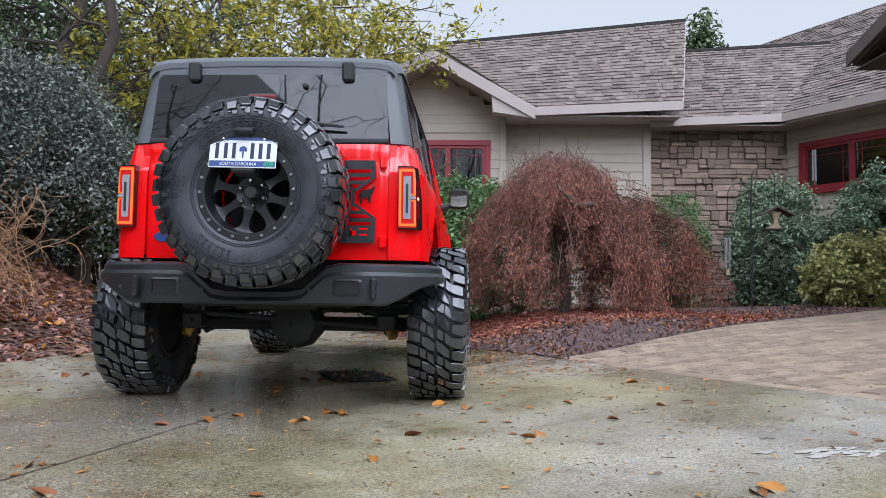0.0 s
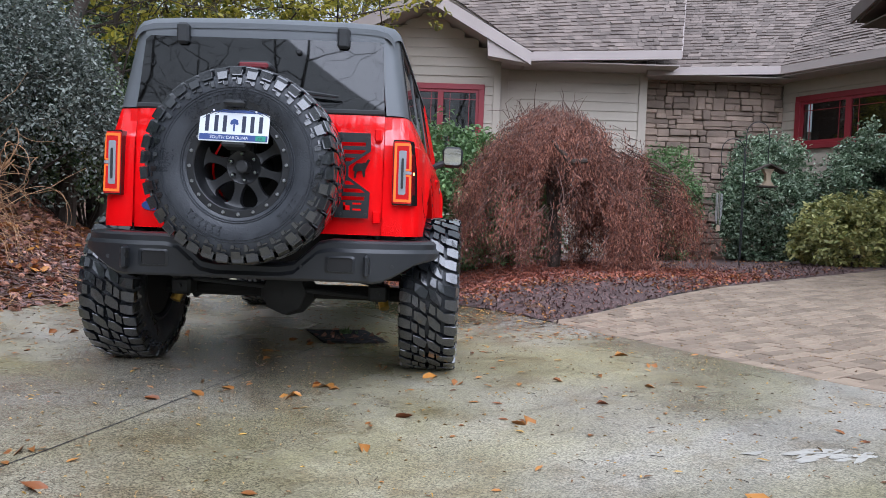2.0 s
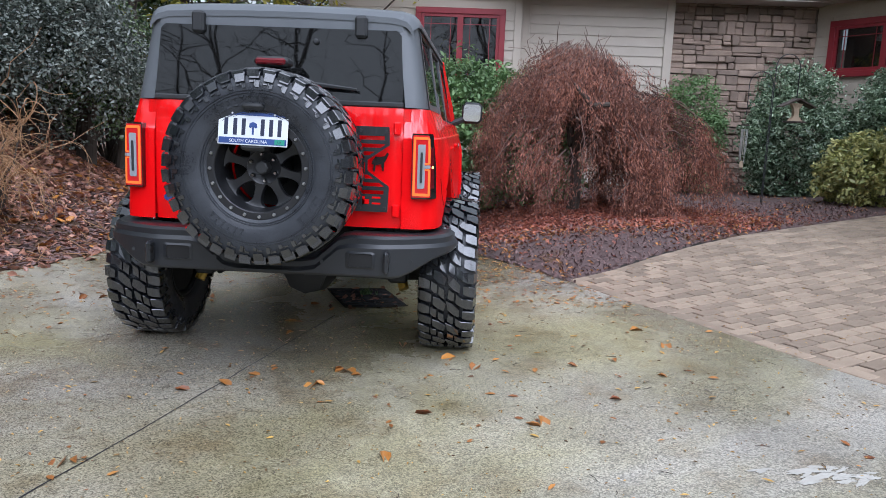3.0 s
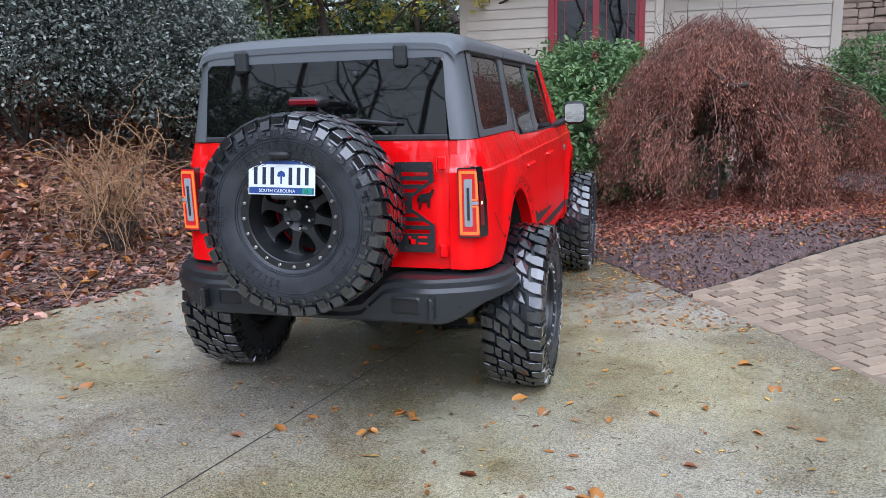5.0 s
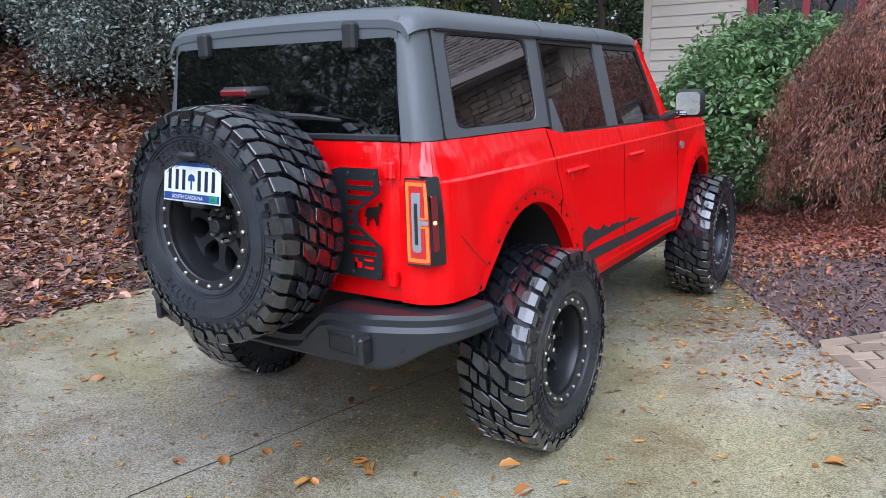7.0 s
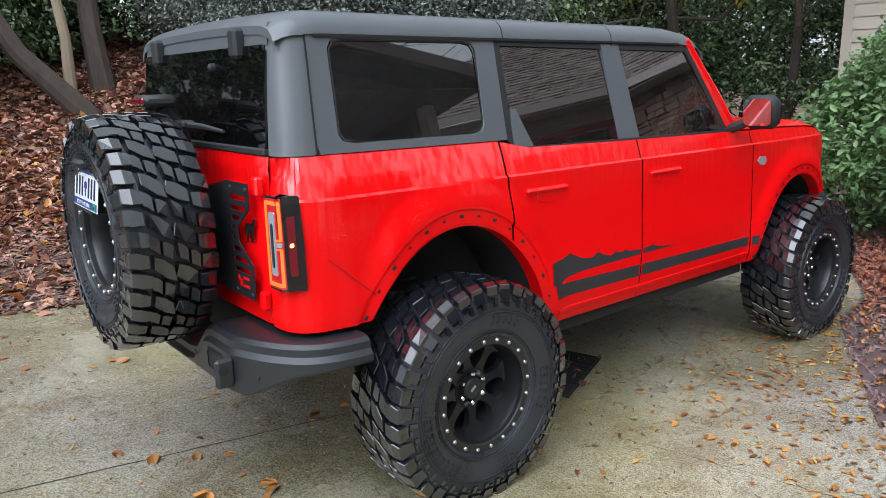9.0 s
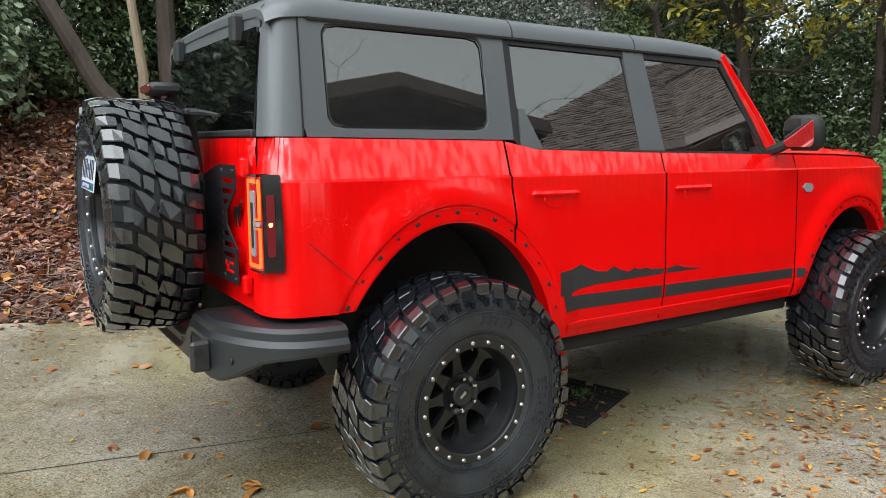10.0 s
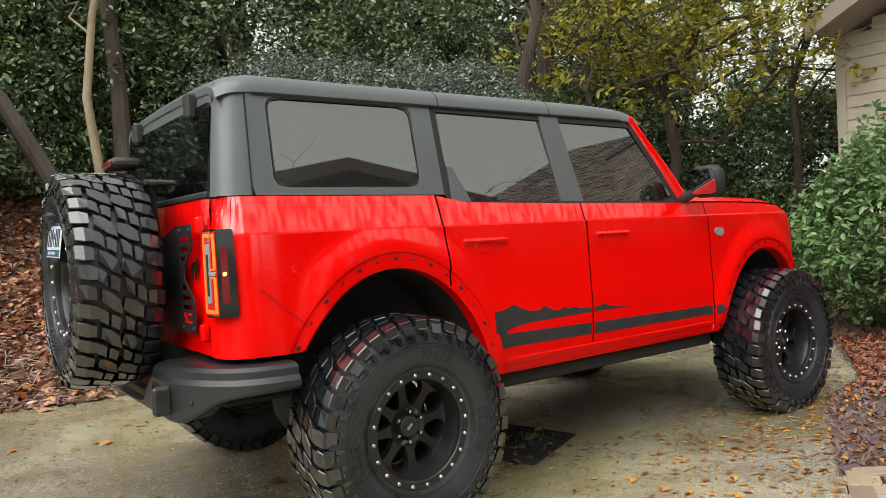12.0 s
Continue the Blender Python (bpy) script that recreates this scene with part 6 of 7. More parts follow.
        # mirror
        h = Shape()
        h.box(0.885, 1.068, 2.13, 2.23, 1.392, 1.580, 0.034)
        h.v = [(mir * p[0], p[1] + (abs(p[0]) - 0.93) * 0.16 - (p[2] - 1.486) * 0.10, p[2]) for p in h.v]
        mr = part("door_mirror", h, MATTE, car, "black door mirror on a stalk", smooth=60)
        s = Shape()
        s.tube([(mir * 0.79, 2.16, 1.385), (mir * 0.86, 2.16, 1.41), (mir * 0.92, 2.17, 1.44)], [0.03, 0.028, 0.025], 8)
        part("mirror_stalk", s, MATTE, mr)
        s = Shape()
        s.prism(rounded(0.900, 1.052, 1.412, 1.560, 0.03), 0, -0.004, lambda u, v, d: (mir * u, 2.131 + (u - 0.93) * 0.16 - (v - 1.486) * 0.10 + d - 0.003, v))
        part("mirror_glass", s, MIRROR, mr, smooth=0)
        # tail lamp
        z0, z1 = 0.975, 1.314

        box = [(0.716, -0.748), (0.800, -0.744), (0.822, -0.730), (0.852, -0.664)]

        def lens(u, z, d=0.0):
            """A place on the lamp's boxy case: u metres from its inner edge across the rear face and round to the side."""
            run = 0.0
            for (x0, y0), (x1, y1) in zip(box, box[1:]):
                L = math.hypot(x1 - x0, y1 - y0)
                if u <= run + L or (x1, y1) == box[-1]:
                    k = (u - run) / L
                    nx, ny = (y1 - y0) / L, -(x1 - x0) / L
                    return Vector((x0 + (x1 - x0) * k + nx * d - lerp(z, INSET) * max(nx, 0.0), y0 + (y1 - y0) * k + ny * d, z))
                run += L

        def lamp(name, u0, u1, za, zb, d0, d1, mat, par, n=10, hole=None, label=""):
            s_ = Shape()
            k = []
            for i in range(n + 1):
                u = u0 + (u1 - u0) * i / n
                e = 0.012 if i in (0, n) else 0.0
                k.append([lens(u, za, d0), lens(u, za + e * 0.6, d1), lens(u, (za + zb) / 2, d1), lens(u, zb - e * 0.6, d1), lens(u, zb, d0)])
            k = [[lens(u0, p.z, d0) for p in k[0]]] + k + [[lens(u1, p.z, d0) for p in k[-1]]]
            s_.grid([[(mir * p.x, p.y, p.z) for p in row] for row in k])
            return part(name, s_, mat, par, label, smooth=35)
        tl = lamp("tail_lamp", 0.0, 0.180, z0, z1, -0.055, 0.0, LENSBLACK, car, 40, label="lit tail lamp with orange outline")
        o = 0.0025
        lamp("red_lens", 0.004, 0.108, z0 + 0.008, z1 - 0.008, -0.002, o, LENSRED, tl, 26)
        zz = (z0 + z1) / 2
        for a_ in ((0.010, 0.102, z1 - 0.030, z1 - 0.016), (0.010, 0.102, z0 + 0.016, z0 + 0.030), (0.008, 0.020, z0 + 0.018, z1 - 0.018), (0.092, 0.104, zz + 0.014, z1 - 0.018), (0.092, 0.104, z0 + 0.018, zz - 0.014),
                   (0.066, 0.098, zz + 0.012, zz + 0.020), (0.066, 0.098, zz - 0.020, zz - 0.012)):
            lamp("led_bar", *a_, o - 0.002, o + 0.003, LEDGLOW, tl, 24)
        lamp("reverse_lens", 0.031, 0.070, z0 + 0.055, z1 - 0.055, o - 0.002, o + 0.003, LENSWHITE, tl, 6)
        lamp("lens_core", 0.045, 0.057, z0 + 0.085, z1 - 0.095, o, o + 0.007, MATTE, tl, 4)
        lamp("lens_bridge", 0.060, 0.104, zz - 0.008, zz + 0.008, o - 0.001, o + 0.006, LENSWHITE, tl, 16)
        lamp("side_reflector", 0.124, 0.152, z0 + 0.055, z1 - 0.07, -0.002, 0.002, LENSDIM, tl, 6)
        lamp("marker", 0.130, 0.144, zz - 0.010, zz + 0.004, 0.001, 0.004, AMBER, tl, 4)
        s = Shape()
        s.box(min(mir * 0.652, mir * 0.70), max(mir * 0.652, mir * 0.70), -0.688, -0.60, 0.83, 1.437)
        part("gate_jamb", s, RED, car, smooth=0)
    # inner dark core
    s = Shape()
    s.box(-0.47, 0.47, -0.62, 3.35, 0.55, 1.30, 0.02)
    s.box(-0.77, 0.77, 0.58, 2.42, 0.56, 1.35, 0.02)
    s.box(-0.75, 0.75, -0.60, 0.6, 1.15, 1.40, 0.02)
    s.box(-0.72, 0.72, 2.3, 3.3, 1.10, 1.30, 0.02)
    s.box(-0.76, 0.76, -0.64, -0.50, 0.81, 1.40, 0.01)
    part("inner_shell", s, DARK, car)
    for x in (-0.36, 0.36):
        for y in (0.62, 1.55):
            s = Shape()
            s.box(x - 0.24, x + 0.24, y - 0.22, y - 0.10, 1.33, 1.56, 0.05)
            s.box(x - 0.13, x + 0.13, y - 0.24, y - 0.15, 1.58, 1.72, 0.04)
            part("seat_back", s, MATTE, car)
    # bonnet
    rows = []
    for y in np.arange(2.16, 3.54, 0.04):
        zb = lerp(y, BELT)
        r = []
        for x in np.linspace(-1, 1, 33):
            w = lerp(y, SIDE_X) - lerp(zb, INSET) - 0.005
            lift = 0.010 + 0.032 * smoothstep(1.0, 0.86, abs(x)) + 0.012 * (1 - x * x)
            r.append((x * w, y, zb + lift * (1 if y < 3.36 else max(0, (3.54 - y) / 0.18))))
        rows.append(r)
    s = Shape()
    s.grid(rows)
    part("bonnet", s, RED, car, smooth=30)
    s = Shape()
    s.box(-0.72, 0.72, 3.46, 3.53, 0.87, 1.24, 0.03)
    part("grille_panel", s, MATTE, car)
    s = Shape()
    s.box(-0.76, 0.76, 3.42, 3.66, 0.62, 0.87, 0.05)
    part("front_bumper", s, BLACKP, car)
    s = Shape()
    s.add([(-0.77, 2.20, 1.375), (0.77, 2.20, 1.375), (0.70, 1.84, 1.875), (-0.70, 1.84, 1.875)], [(0, 1, 2, 3)])
    part("windscreen", s, GLASS, car, smooth=0)
    # roof panels
    prof = [(0.722, 1.868), (0.718, 1.895), (0.706, 1.918), (0.682, 1.940), (0.62, 1.956), (0.45, 1.965), (0.2, 1.970), (0.0, 1.971)]
    prof = prof + [(-x, z) for x, z in prof[-2::-1]]
    drop = [(-0.66, 0.058), (-0.64, 0.036), (-0.60, 0.018), (-0.50, 0.0), (1.5, 0.0), (1.7, 0.008), (1.82, 0.024), (1.9, 0.05), (1.95, 0.09)]
    for y0, y1 in ((-0.66, 0.406), (0.414, 1.146), (1.154, 1.96)):
        rows = []
        for y in sorted(set(list(np.arange(y0, y1, 0.03)) + [y1])):
            dz = lerp(y, drop)
            sc = 1.0 - 0.45 * max(0, -0.58 - y)
            rows.append([(x * sc, y, z - dz if i not in (0, len(prof) - 1) else z - dz * 0.5) for i, (x, z) in enumerate(prof)])
        rows = [[(x, y, z - 0.03) for x, y, z in rows[0]]] + rows + [[(x, y, z - 0.03) for x, y, z in rows[-1]]]
        s = Shape()
        s.grid(rows)
        part("roof_panel", s, GREYTOP, car, "textured grey roof panel", smooth=40)
    for x in (-0.7225, 0.7225):
        s = Shape()
        s.box(x - 0.003, x + 0.003, -0.52, 1.72, 1.858, 1.8665)
        part("roof_gap", s, DARK, car, smooth=0)
    # rear header, glass, hinges, wiper
    ry = lambda z: -0.696 + 0.10 * (z - 1.444)
    s = Shape()
    rows = []
    for x in np.linspace(-0.64, 0.64, 20):
        rows.append([(x, ry(1.83) + 0.03, 1.830), (x, ry(1.83), 1.830), (x, ry(1.90) - 0.004, 1.895), (x, ry(1.90) + 0.01, 1.912)])
    s.grid(rows)
    part("liftgate_header", s, GREYTOP, car)
    s = Shape()
    lp = [(-0.656, 1.468), (0.656, 1.468), (0.656, 1.49), (0.634, 1.81), (0.61, 1.833), (-0.61, 1.833), (-0.634, 1.81), (-0.656, 1.49)]
    s.prism(lp, 0.0, 0.012, lambda u, v, d: (u, ry(v) - 0.008 + d, v))
    gl = part("liftgate_glass", s, REARGLASS, car, "dark rear glass with rain drops", smooth=0)
    s = Shape()
    s.box(-0.66, 0.66, -0.712, -0.67, 1.442, 1.470, 0.006)
    part("glass_seal", s, MATTE, car)
    for x in (-0.43, 0.425):
        s = Shape()
        s.box(x - 0.032, x + 0.032, ry(1.83) - 0.042, ry(1.83) + 0.01, 1.790, 1.900, 0.012)
        part("glass_hinge", s, MATTE, car, "black glass hinge")
    s = Shape()
    s.lathe([(0, 0.016), (0.02, 0.015), (0.026, 0.008), (0.026, 0)], 12, Matrix.Translation((0.19, ry(1.765) - 0.006, 1.765)) @ Matrix.Rotation(-math.pi / 2, 4, "Z"))
    part("washer_nozzle", s, MATTE, car)
    s = Shape()
    s.tube([(0.05, -0.80, 1.545), (0.25, -0.765, 1.54), (0.42, -0.75, 1.525)], [0.016, 0.012, 0.007], 6)
    s.box(0.0, 0.16, -0.81, -0.755, 1.53, 1.56, 0.008)
    part("rear_wiper", s, MATTE, car)
    # tailgate
    rows = []
    for x in np.linspace(-0.66, 0.66, 30):
        r = []
        for z in np.linspace(0.81, 1.44, 26):
            swage = 0.012 * smoothstep(1.355, 1.385, z) - 0.010 * smoothstep(0.9, 0.88, z)
            edge = 0.012 * smoothstep(0.63, 0.66, abs(x))
            r.append((x, -0.722 + edge - swage * 0.6 + 0.6 * lerp(z, INSET) * 0.5, z))
        r.append((x, -0.66, 1.442))
        rows.append(r)
    s = Shape()
    s.grid(rows)
    tg = part("tailgate", s, RED, car, smooth=30)
    for z in (0.905, 1.335):
        s = Shape()
        s.box(0.615, 0.655, -0.75, -0.715, z - 0.035, z + 0.035, 0.008)
        part("tailgate_hinge", s, RED, tg)
    s = Shape()
    s.lathe([(0, 0.04), (0.006, 0.036), (0.006, 0)], 20, Matrix.Translation((-0.56, -0.722, 0.925)) @ Matrix.Rotation(-math.pi / 2, 4, "Z") @ Matrix.Diagonal((1, 1.4, 0.7, 1)))
    part("tailgate_badge", s, PLATEB, tg, "small dark blue oval badge")
    # slotted accessory plate beside the spare
    Y = -0.757
    UP = 0.014
    s = Shape()
    put = lambda u, v, d: (u - 0.012, Y + d, v + UP)
    right = lambda v: lerp(v, [(0.885, 0.607), (1.02, 0.612), (1.10, 0.497), (1.155, 0.497), (1.235, 0.612), (1.328, 0.607)])
    s.prism([(0.20, 0.885), (0.447, 0.885), (0.447, 1.328), (0.42, 1.328), (0.20, 1.28)], 0, 0.006, put)
    plate = part("tailgate_rack", s, BLACKP, car, "black slotted steel rack plate", smooth=0)
    slots = [0.988 + 0.0402 * k for k in range(8)]
    rows = [(0.885, slots[0] - 0.010)] + [(q + 0.010, q + 0.0302) for q in slots[:-1]] + [(slots[-1] + 0.010, 1.328)]
    for v0, v1 in rows:
        q = Shape()
        q.prism([(0.446, v0)] + [(right(v0 + (v1 - v0) * k / 4), v0 + (v1 - v0) * k / 4) for k in range(5)] + [(0.446, v1)], 0, 0.006, put)
        part("slat", q, BLACKP, plate, smooth=0)
    for v in slots:
        q = Shape()
        cs = [v - 0.011 + 0.022 * k / 4 for k in range(5)]
        q.prism([(right(c) - 0.026, c) for c in cs] + [(right(c), c) for c in cs[::-1]], 0.0005, 0.0055, put)
        part("rack_edge", q, BLACKP, plate, smooth=0)
    for x, z in ((0.46, 1.305), (0.592, 1.305), (0.46, 0.905), (0.592, 0.905)):
        q = Shape()
        q.lathe([(0, 0.009), (0.006, 0.008), (0.006, 0)], 8, Matrix.Translation((x - 0.012, Y, z + UP)) @ Matrix.Rotation(-math.pi / 2, 4, "Z"))
        part("rack_bolt", q, MATTE, plate)
    for a in ((0.475, 0.51, 0.925, 0.95), (0.475, 0.487, 0.925, 0.965), (0.525, 0.57, 0.925, 0.934), (0.525, 0.57, 0.956, 0.965)):
        q = Shape()
        q.box(a[0] - 0.012, a[1] - 0.012, Y - 0.003, Y + 0.001, a[2] + UP, a[3] + UP)
        part("rack_mark", q, RED, plate, "small red mark", smooth=0)
    # dark animal-shaped emblem kept as a plain silhouette
    q = Shape()
    q.prism([(0.525, 1.095), (0.533, 1.095), (0.538, 1.128), (0.565, 1.134), (0.572, 1.10), (0.580, 1.10), (0.582, 1.14), (0.592, 1.16), (0.606, 1.19), (0.596, 1.196), (0.585, 1.178), (0.560, 1.172), (0.535, 1.172), (0.522, 1.155), (0.515, 1.135), (0.526, 1.13)], 0.004, 0.010, lambda u, v, d: (u - 0.012, Y + 0.018 + d, v + UP))
    part("tailgate_emblem", q, LENSBLACK, car, "black leaping emblem", smooth=0)
    # spare wheel, carrier, plate
    W = wheel_meshes()
    SX, SZ = 0.022, 1.125
    s = Shape()
    s.tube([(SX, -0.70, SZ), (SX, -1.02, SZ)], [0.13, 0.09], 16)
    s.box(SX - 0.2, SX + 0.2, -0.76, -0.70, SZ - 0.16, SZ + 0.16, 0.02)
    part("spare_carrier", s, MATTE, car)
    spare = add_wheel(W, car, pose(SX, -0.998, SZ, 0, 0, -90), "spare wheel with mud-terrain tyre on the tailgate", 0.35, False, "spare_wheel")
    s = Shape()
    s.lathe([(0.02, 0.035), (0.085, 0.032), (0.09, 0.024), (0.09, 0.0)], 8, pose(SX, -0.998, SZ, 0, 0, -90))
    part("spare_lock", s, MATTE, car)
    pm = pose(0.006, -1.158, 1.312, -8, 1.0, 0)
    s = Shape()
    s.box(-0.165, 0.165, -0.0, 0.004, -0.08, 0.08, 0.0015)
    pl = part("licence_plate", s, PLATEW, car, "white and blue licence plate with plain bars", smooth=0, m=pm)
    for a, mat in (((-0.16, 0.16, -0.074, -0.046), PLATEB), ((-0.16, 0.16, 0.058, 0.074), PLATEB), ((0.105, 0.152, -0.072, -0.048), PLATEG)):
        s = Shape()
        dy = -0.0025 if mat is PLATEG else -0.0015
        s.box(a[0], a[1], dy, 0.001, a[2], a[3])
        part("plate_band", s, mat, pl, smooth=0)
    for x in (-0.128, -0.085, -0.045, 0.045, 0.085, 0.125):
        s = Shape()
        s.box(x - 0.009, x + 0.009, -0.002, 0.001, -0.034, 0.044, 0.001)
        part("plate_bar", s, INK, pl, smooth=0)
    s = Shape()
    s.box(-0.004, 0.004, -0.002, 0.001, -0.03, 0.01)
    s.prism([(-0.02, 0.005), (-0.012, 0.0), (0, 0.01), (0.012, 0.0), (0.02, 0.005), (0.016, 0.022), (0, 0.03), (-0.016, 0.022)], -0.002, 0.001, lambda u, v, d: (u, d, v))
    part("plate_symbol", s, PLATEB, pl, smooth=0)
    tcu = bpy.data.curves.new("plate_text", "FONT")
    tcu.body, tcu.size, tcu.align_x, tcu.extrude = "SOUTH CAROLINA", 0.021, "CENTER", 0.0004
    tcu.materials.append(PLATEW)
    tx = new("plate_text", tcu)
    tx.parent = pl
    tx.matrix_basis = pose(-0.02, -0.0025, -0.068, 90, 0, 0)
    scu = bpy.data.curves.new("sticker_text", "FONT")
    scu.body, scu.size, scu.align_x, scu.extrude = "JUL", 0.016, "CENTER", 0.0003
    scu.materials.append(INK)
    st = new("sticker_text", scu)
    st.parent = pl
    st.matrix_basis = pose(0.128, -0.0032, -0.066, 90, 0, 0)
    for x in (-0.1, 0.1):
        for z in (0.066,):
            s = Shape()
            s.lathe([(0, 0.006), (0.004, 0.005), (0.004, 0)], 8, Matrix.Translation((x, -0.001, z)) @ Matrix.Rotation(-math.pi / 2, 4, "Z"))
            part("plate_screw", s, STEEL, pl)
    s = Shape()
    s.box(-0.05, 0.05, -0.045, 0.05, 0.083, 0.112, 0.012)
    part("plate_lamp", s, MATTE, pl, smooth=40)
    s = Shape()
    s.box(-0.06, 0.06, 0.004, 0.10, -0.1, 0.1, 0.01)
    part("plate_bracket", s, MATTE, pl)
    # high brake lamp over the spare
    s = Shape()
    s.box(SX - 0.085, SX + 0.085, -0.93, -0.80, 1.615, 1.663, 0.016)
    bl = part("high_brake_lamp", s, MATTE, car, smooth=40)
    s = Shape()
    s.box(SX - 0.075, SX + 0.075, -0.938, -0.92, 1.622, 1.653, 0.008)
    part("brake_lens", s, LENSDIM, bl)
    s = Shape()
    s.tube([(SX, -0.74, 1.30), (SX, -0.76, 1.5), (SX, -0.84, 1.61)], [0.03, 0.028, 0.03], 8)
    part("lamp_arm", s, MATTE, bl)
    # rear bumper
    def bumper_plan(x):
        ax = abs(x)
        return lerp(ax, [(0, -0.885), (0.58, -0.885), (0.66, -0.865), (0.80, -0.80), (0.90, -0.715), (0.945, -0.63), (0.96, -0.55)])
    xs = [-0.965, -0.963, -0.955, -0.94, -0.92, -0.89, -0.85, -0.80, -0.74, -0.68, -0.64, -0.60, -0.54, -0.48, -0.42, -0.36, -0.30, -0.24, -0.16, -0.08, 0]
    ys_end = [-0.48, -0.52, -0.58, -0.64, -0.685, -0.728, -0.765, -0.80, -0.832, -0.856, -0.87, -0.885] + [-0.885] * 9
    col = list(zip(xs, ys_end))
    col = col + [(-x, y) for x, y in col[-2::-1]]
    rows = []
    for x, y in col:
        ax = abs(x)
        dip = smoothstep(0.40, 0.20, abs(x - 0.0))
        top = 0.788 - 0.135 * dip
        ridge = lerp(ax, [(0, 0.57), (0.60, 0.57), (0.66, 0.565), (0.72, 0.585), (0.86, 0.665), (0.97, 0.69)])
        nx = 0 if ax < 0.6 else (1 if x > 0 else -1) * smoothstep(0.6, 0.95, ax)
        ny = -math.sqrt(max(0, 1 - nx * nx))
        d = lambda o, z: (x - nx * o, y - ny * o, z)
        rows.append([d(0.19, top + 0.0), d(0.06, top), d(0.035, top - 0.004), d(0.018, top - 0.018), d(0.016, top - 0.045), d(0.0, top - 0.065), d(0.0, ridge + 0.012), d(0.01, ridge), d(0.12, ridge + 0.005)])
    s = Shape()
    s.grid(rows)
    bp = part("rear_bumper", s, BLACKP, car, "black powder-coated steel rear bumper", smooth=28)
    for x0, x1 in ((0.40, 0.555), (-0.555, -0.40)):
        s = Shape()
        lo = rounded(x0, x1, 0.615, 0.705, 0.015, 3)
        li = rounded(x0 + 0.018, x1 - 0.012, 0.625, 0.695, 0.012, 3)
        s.ring([(u, -0.8865, v) for u, v in lo], [(u, -0.893, v) for u, v in li])
        s.ring([(u, -0.893, v) for u, v in li], [(u, -0.8863, v) for u, v in li])
        part("light_pocket", s, BLACKP, bp, smooth=0)
        s = Shape()
        s.add([(u, -0.8875, v) for u, v in li], [tuple(range(len(li)))])
        part("pocket_void", s, DARK, bp, smooth=0)
    for sg in (-1, 1):
        s = Shape()
        s.box(sg * 0.615 - 0.014, sg * 0.615 + 0.014, -0.945, -0.87, 0.60, 0.715, 0.012)
        hk = part("recovery_lug", s, BLACKP, bp)
        s = Shape()
        s.lathe([(-0.0155, 0.0), (-0.0155, 0.02), (0.0155, 0.02), (0.0155, 0.0)], 14, Matrix.Translation((sg * 0.615, -0.917, 0.672)))
        part("lug_hole", s, DARK, hk)
        for x, z in ((0.28, 0.645), (0.735, 0.655)):
            s = Shape()
            s.lathe([(0, 0.011), (0.004, 0.010), (0.004, 0)], 12, Matrix.Translation((sg * x, bumper_plan(x) - 0.003, z)) @ Matrix.Rotation(-math.pi / 2, 4, "Z"))
            part("bumper_sensor", s, MATTE, bp)
    # wheels
    for x, y, r in ((0.912, 0.0, 0), (0.912, 2.949, 0), (-0.93, 0.0, 180), (-0.93, 2.949, 180)):
        add_wheel(W, car, pose(x, y, 0.447, 0, 0, r), "black beadlock wheel with wet mud-terrain tyre", random.Random(y + x).random() * 3)
    # running gear
    s = Shape()
    s.tube([(-0.75, 0, 0.43), (0.75, 0, 0.43)], 0.045, 10)
    ax = part("rear_axle", s, DARK, car)
    s = Shape()
    s.lathe([(-0.16, 0.05), (-0.10, 0.12), (0.0, 0.155), (0.10, 0.13), (0.17, 0.05)], 16, Matrix.Translation((0.02, -0.03, 0.43)))
    part("differential", s, MATTE, ax)
    s = Shape()
    s.lathe([(0.0, 0.14), (0.05, 0.135), (0.075, 0.09), (0.08, 0.0)], 8, Matrix.Translation((0.02, -0.10, 0.43)) @ Matrix.Rotation(-math.pi / 2, 4, "Z"))
    part("differential_cover", s, MATTE, ax)
    s = Shape()
    s.tube([(-0.62, -0.13, 0.50), (0.55, -0.13, 0.42)], 0.016, 8)
    part("track_bar", s, MATTE, ax)
    s = Shape()
    s.tube([(-0.75, 2.949, 0.43), (0.75, 2.949, 0.43)], 0.04, 10)
    part("front_axle", s, DARK, car)
    for sg in (-1, 1):
        s = Shape()
        s.box(sg * 0.50 - 0.04, sg * 0.50 + 0.04, -0.8, 3.3, 0.62, 0.74, 0.01)
        part("chassis_rail", s, DARK, car)
        s = Shape()
        s.tube([(sg * 0.64, -0.17, 0.36), (sg * 0.62, -0.14, 0.42)], 0.032, 10)
        sk = part("shock_absorber", s, GOLD, car, "gold shock absorber body")
        s = Shape()
        s.tube([(sg * 0.62, -0.14, 0.42), (sg * 0.56, -0.10, 0.80)], 0.024, 10)
        part("shock_shaft", s, MATTE, sk)
        s = Shape()
        s.box(sg * 0.60 - 0.06, sg * 0.60 + 0.06, -0.2, -0.06, 0.40, 0.50, 0.015)
        s.lathe([(0.0, 0.014), (0.02, 0.014), (0.02, 0)], 8, Matrix.Translation((sg * 0.60, -0.2, 0.45)) @ Matrix.Rotation(-math.pi / 2, 4, "Z"))
        part("axle_bracket", s, MATTE, car)
        s = Shape()
        co = [(sg * 0.47 + 0.055 * math.cos(a), 0.05 + 0.055 * math.sin(a), 0.47 + 0.36 * a / (2 * math.pi * 6)) for a in np.linspace(0, 2 * math.pi * 6, 90)]
        s.tube(co, 0.008, 5)
        part("coil_spring", s, MATTE, car)
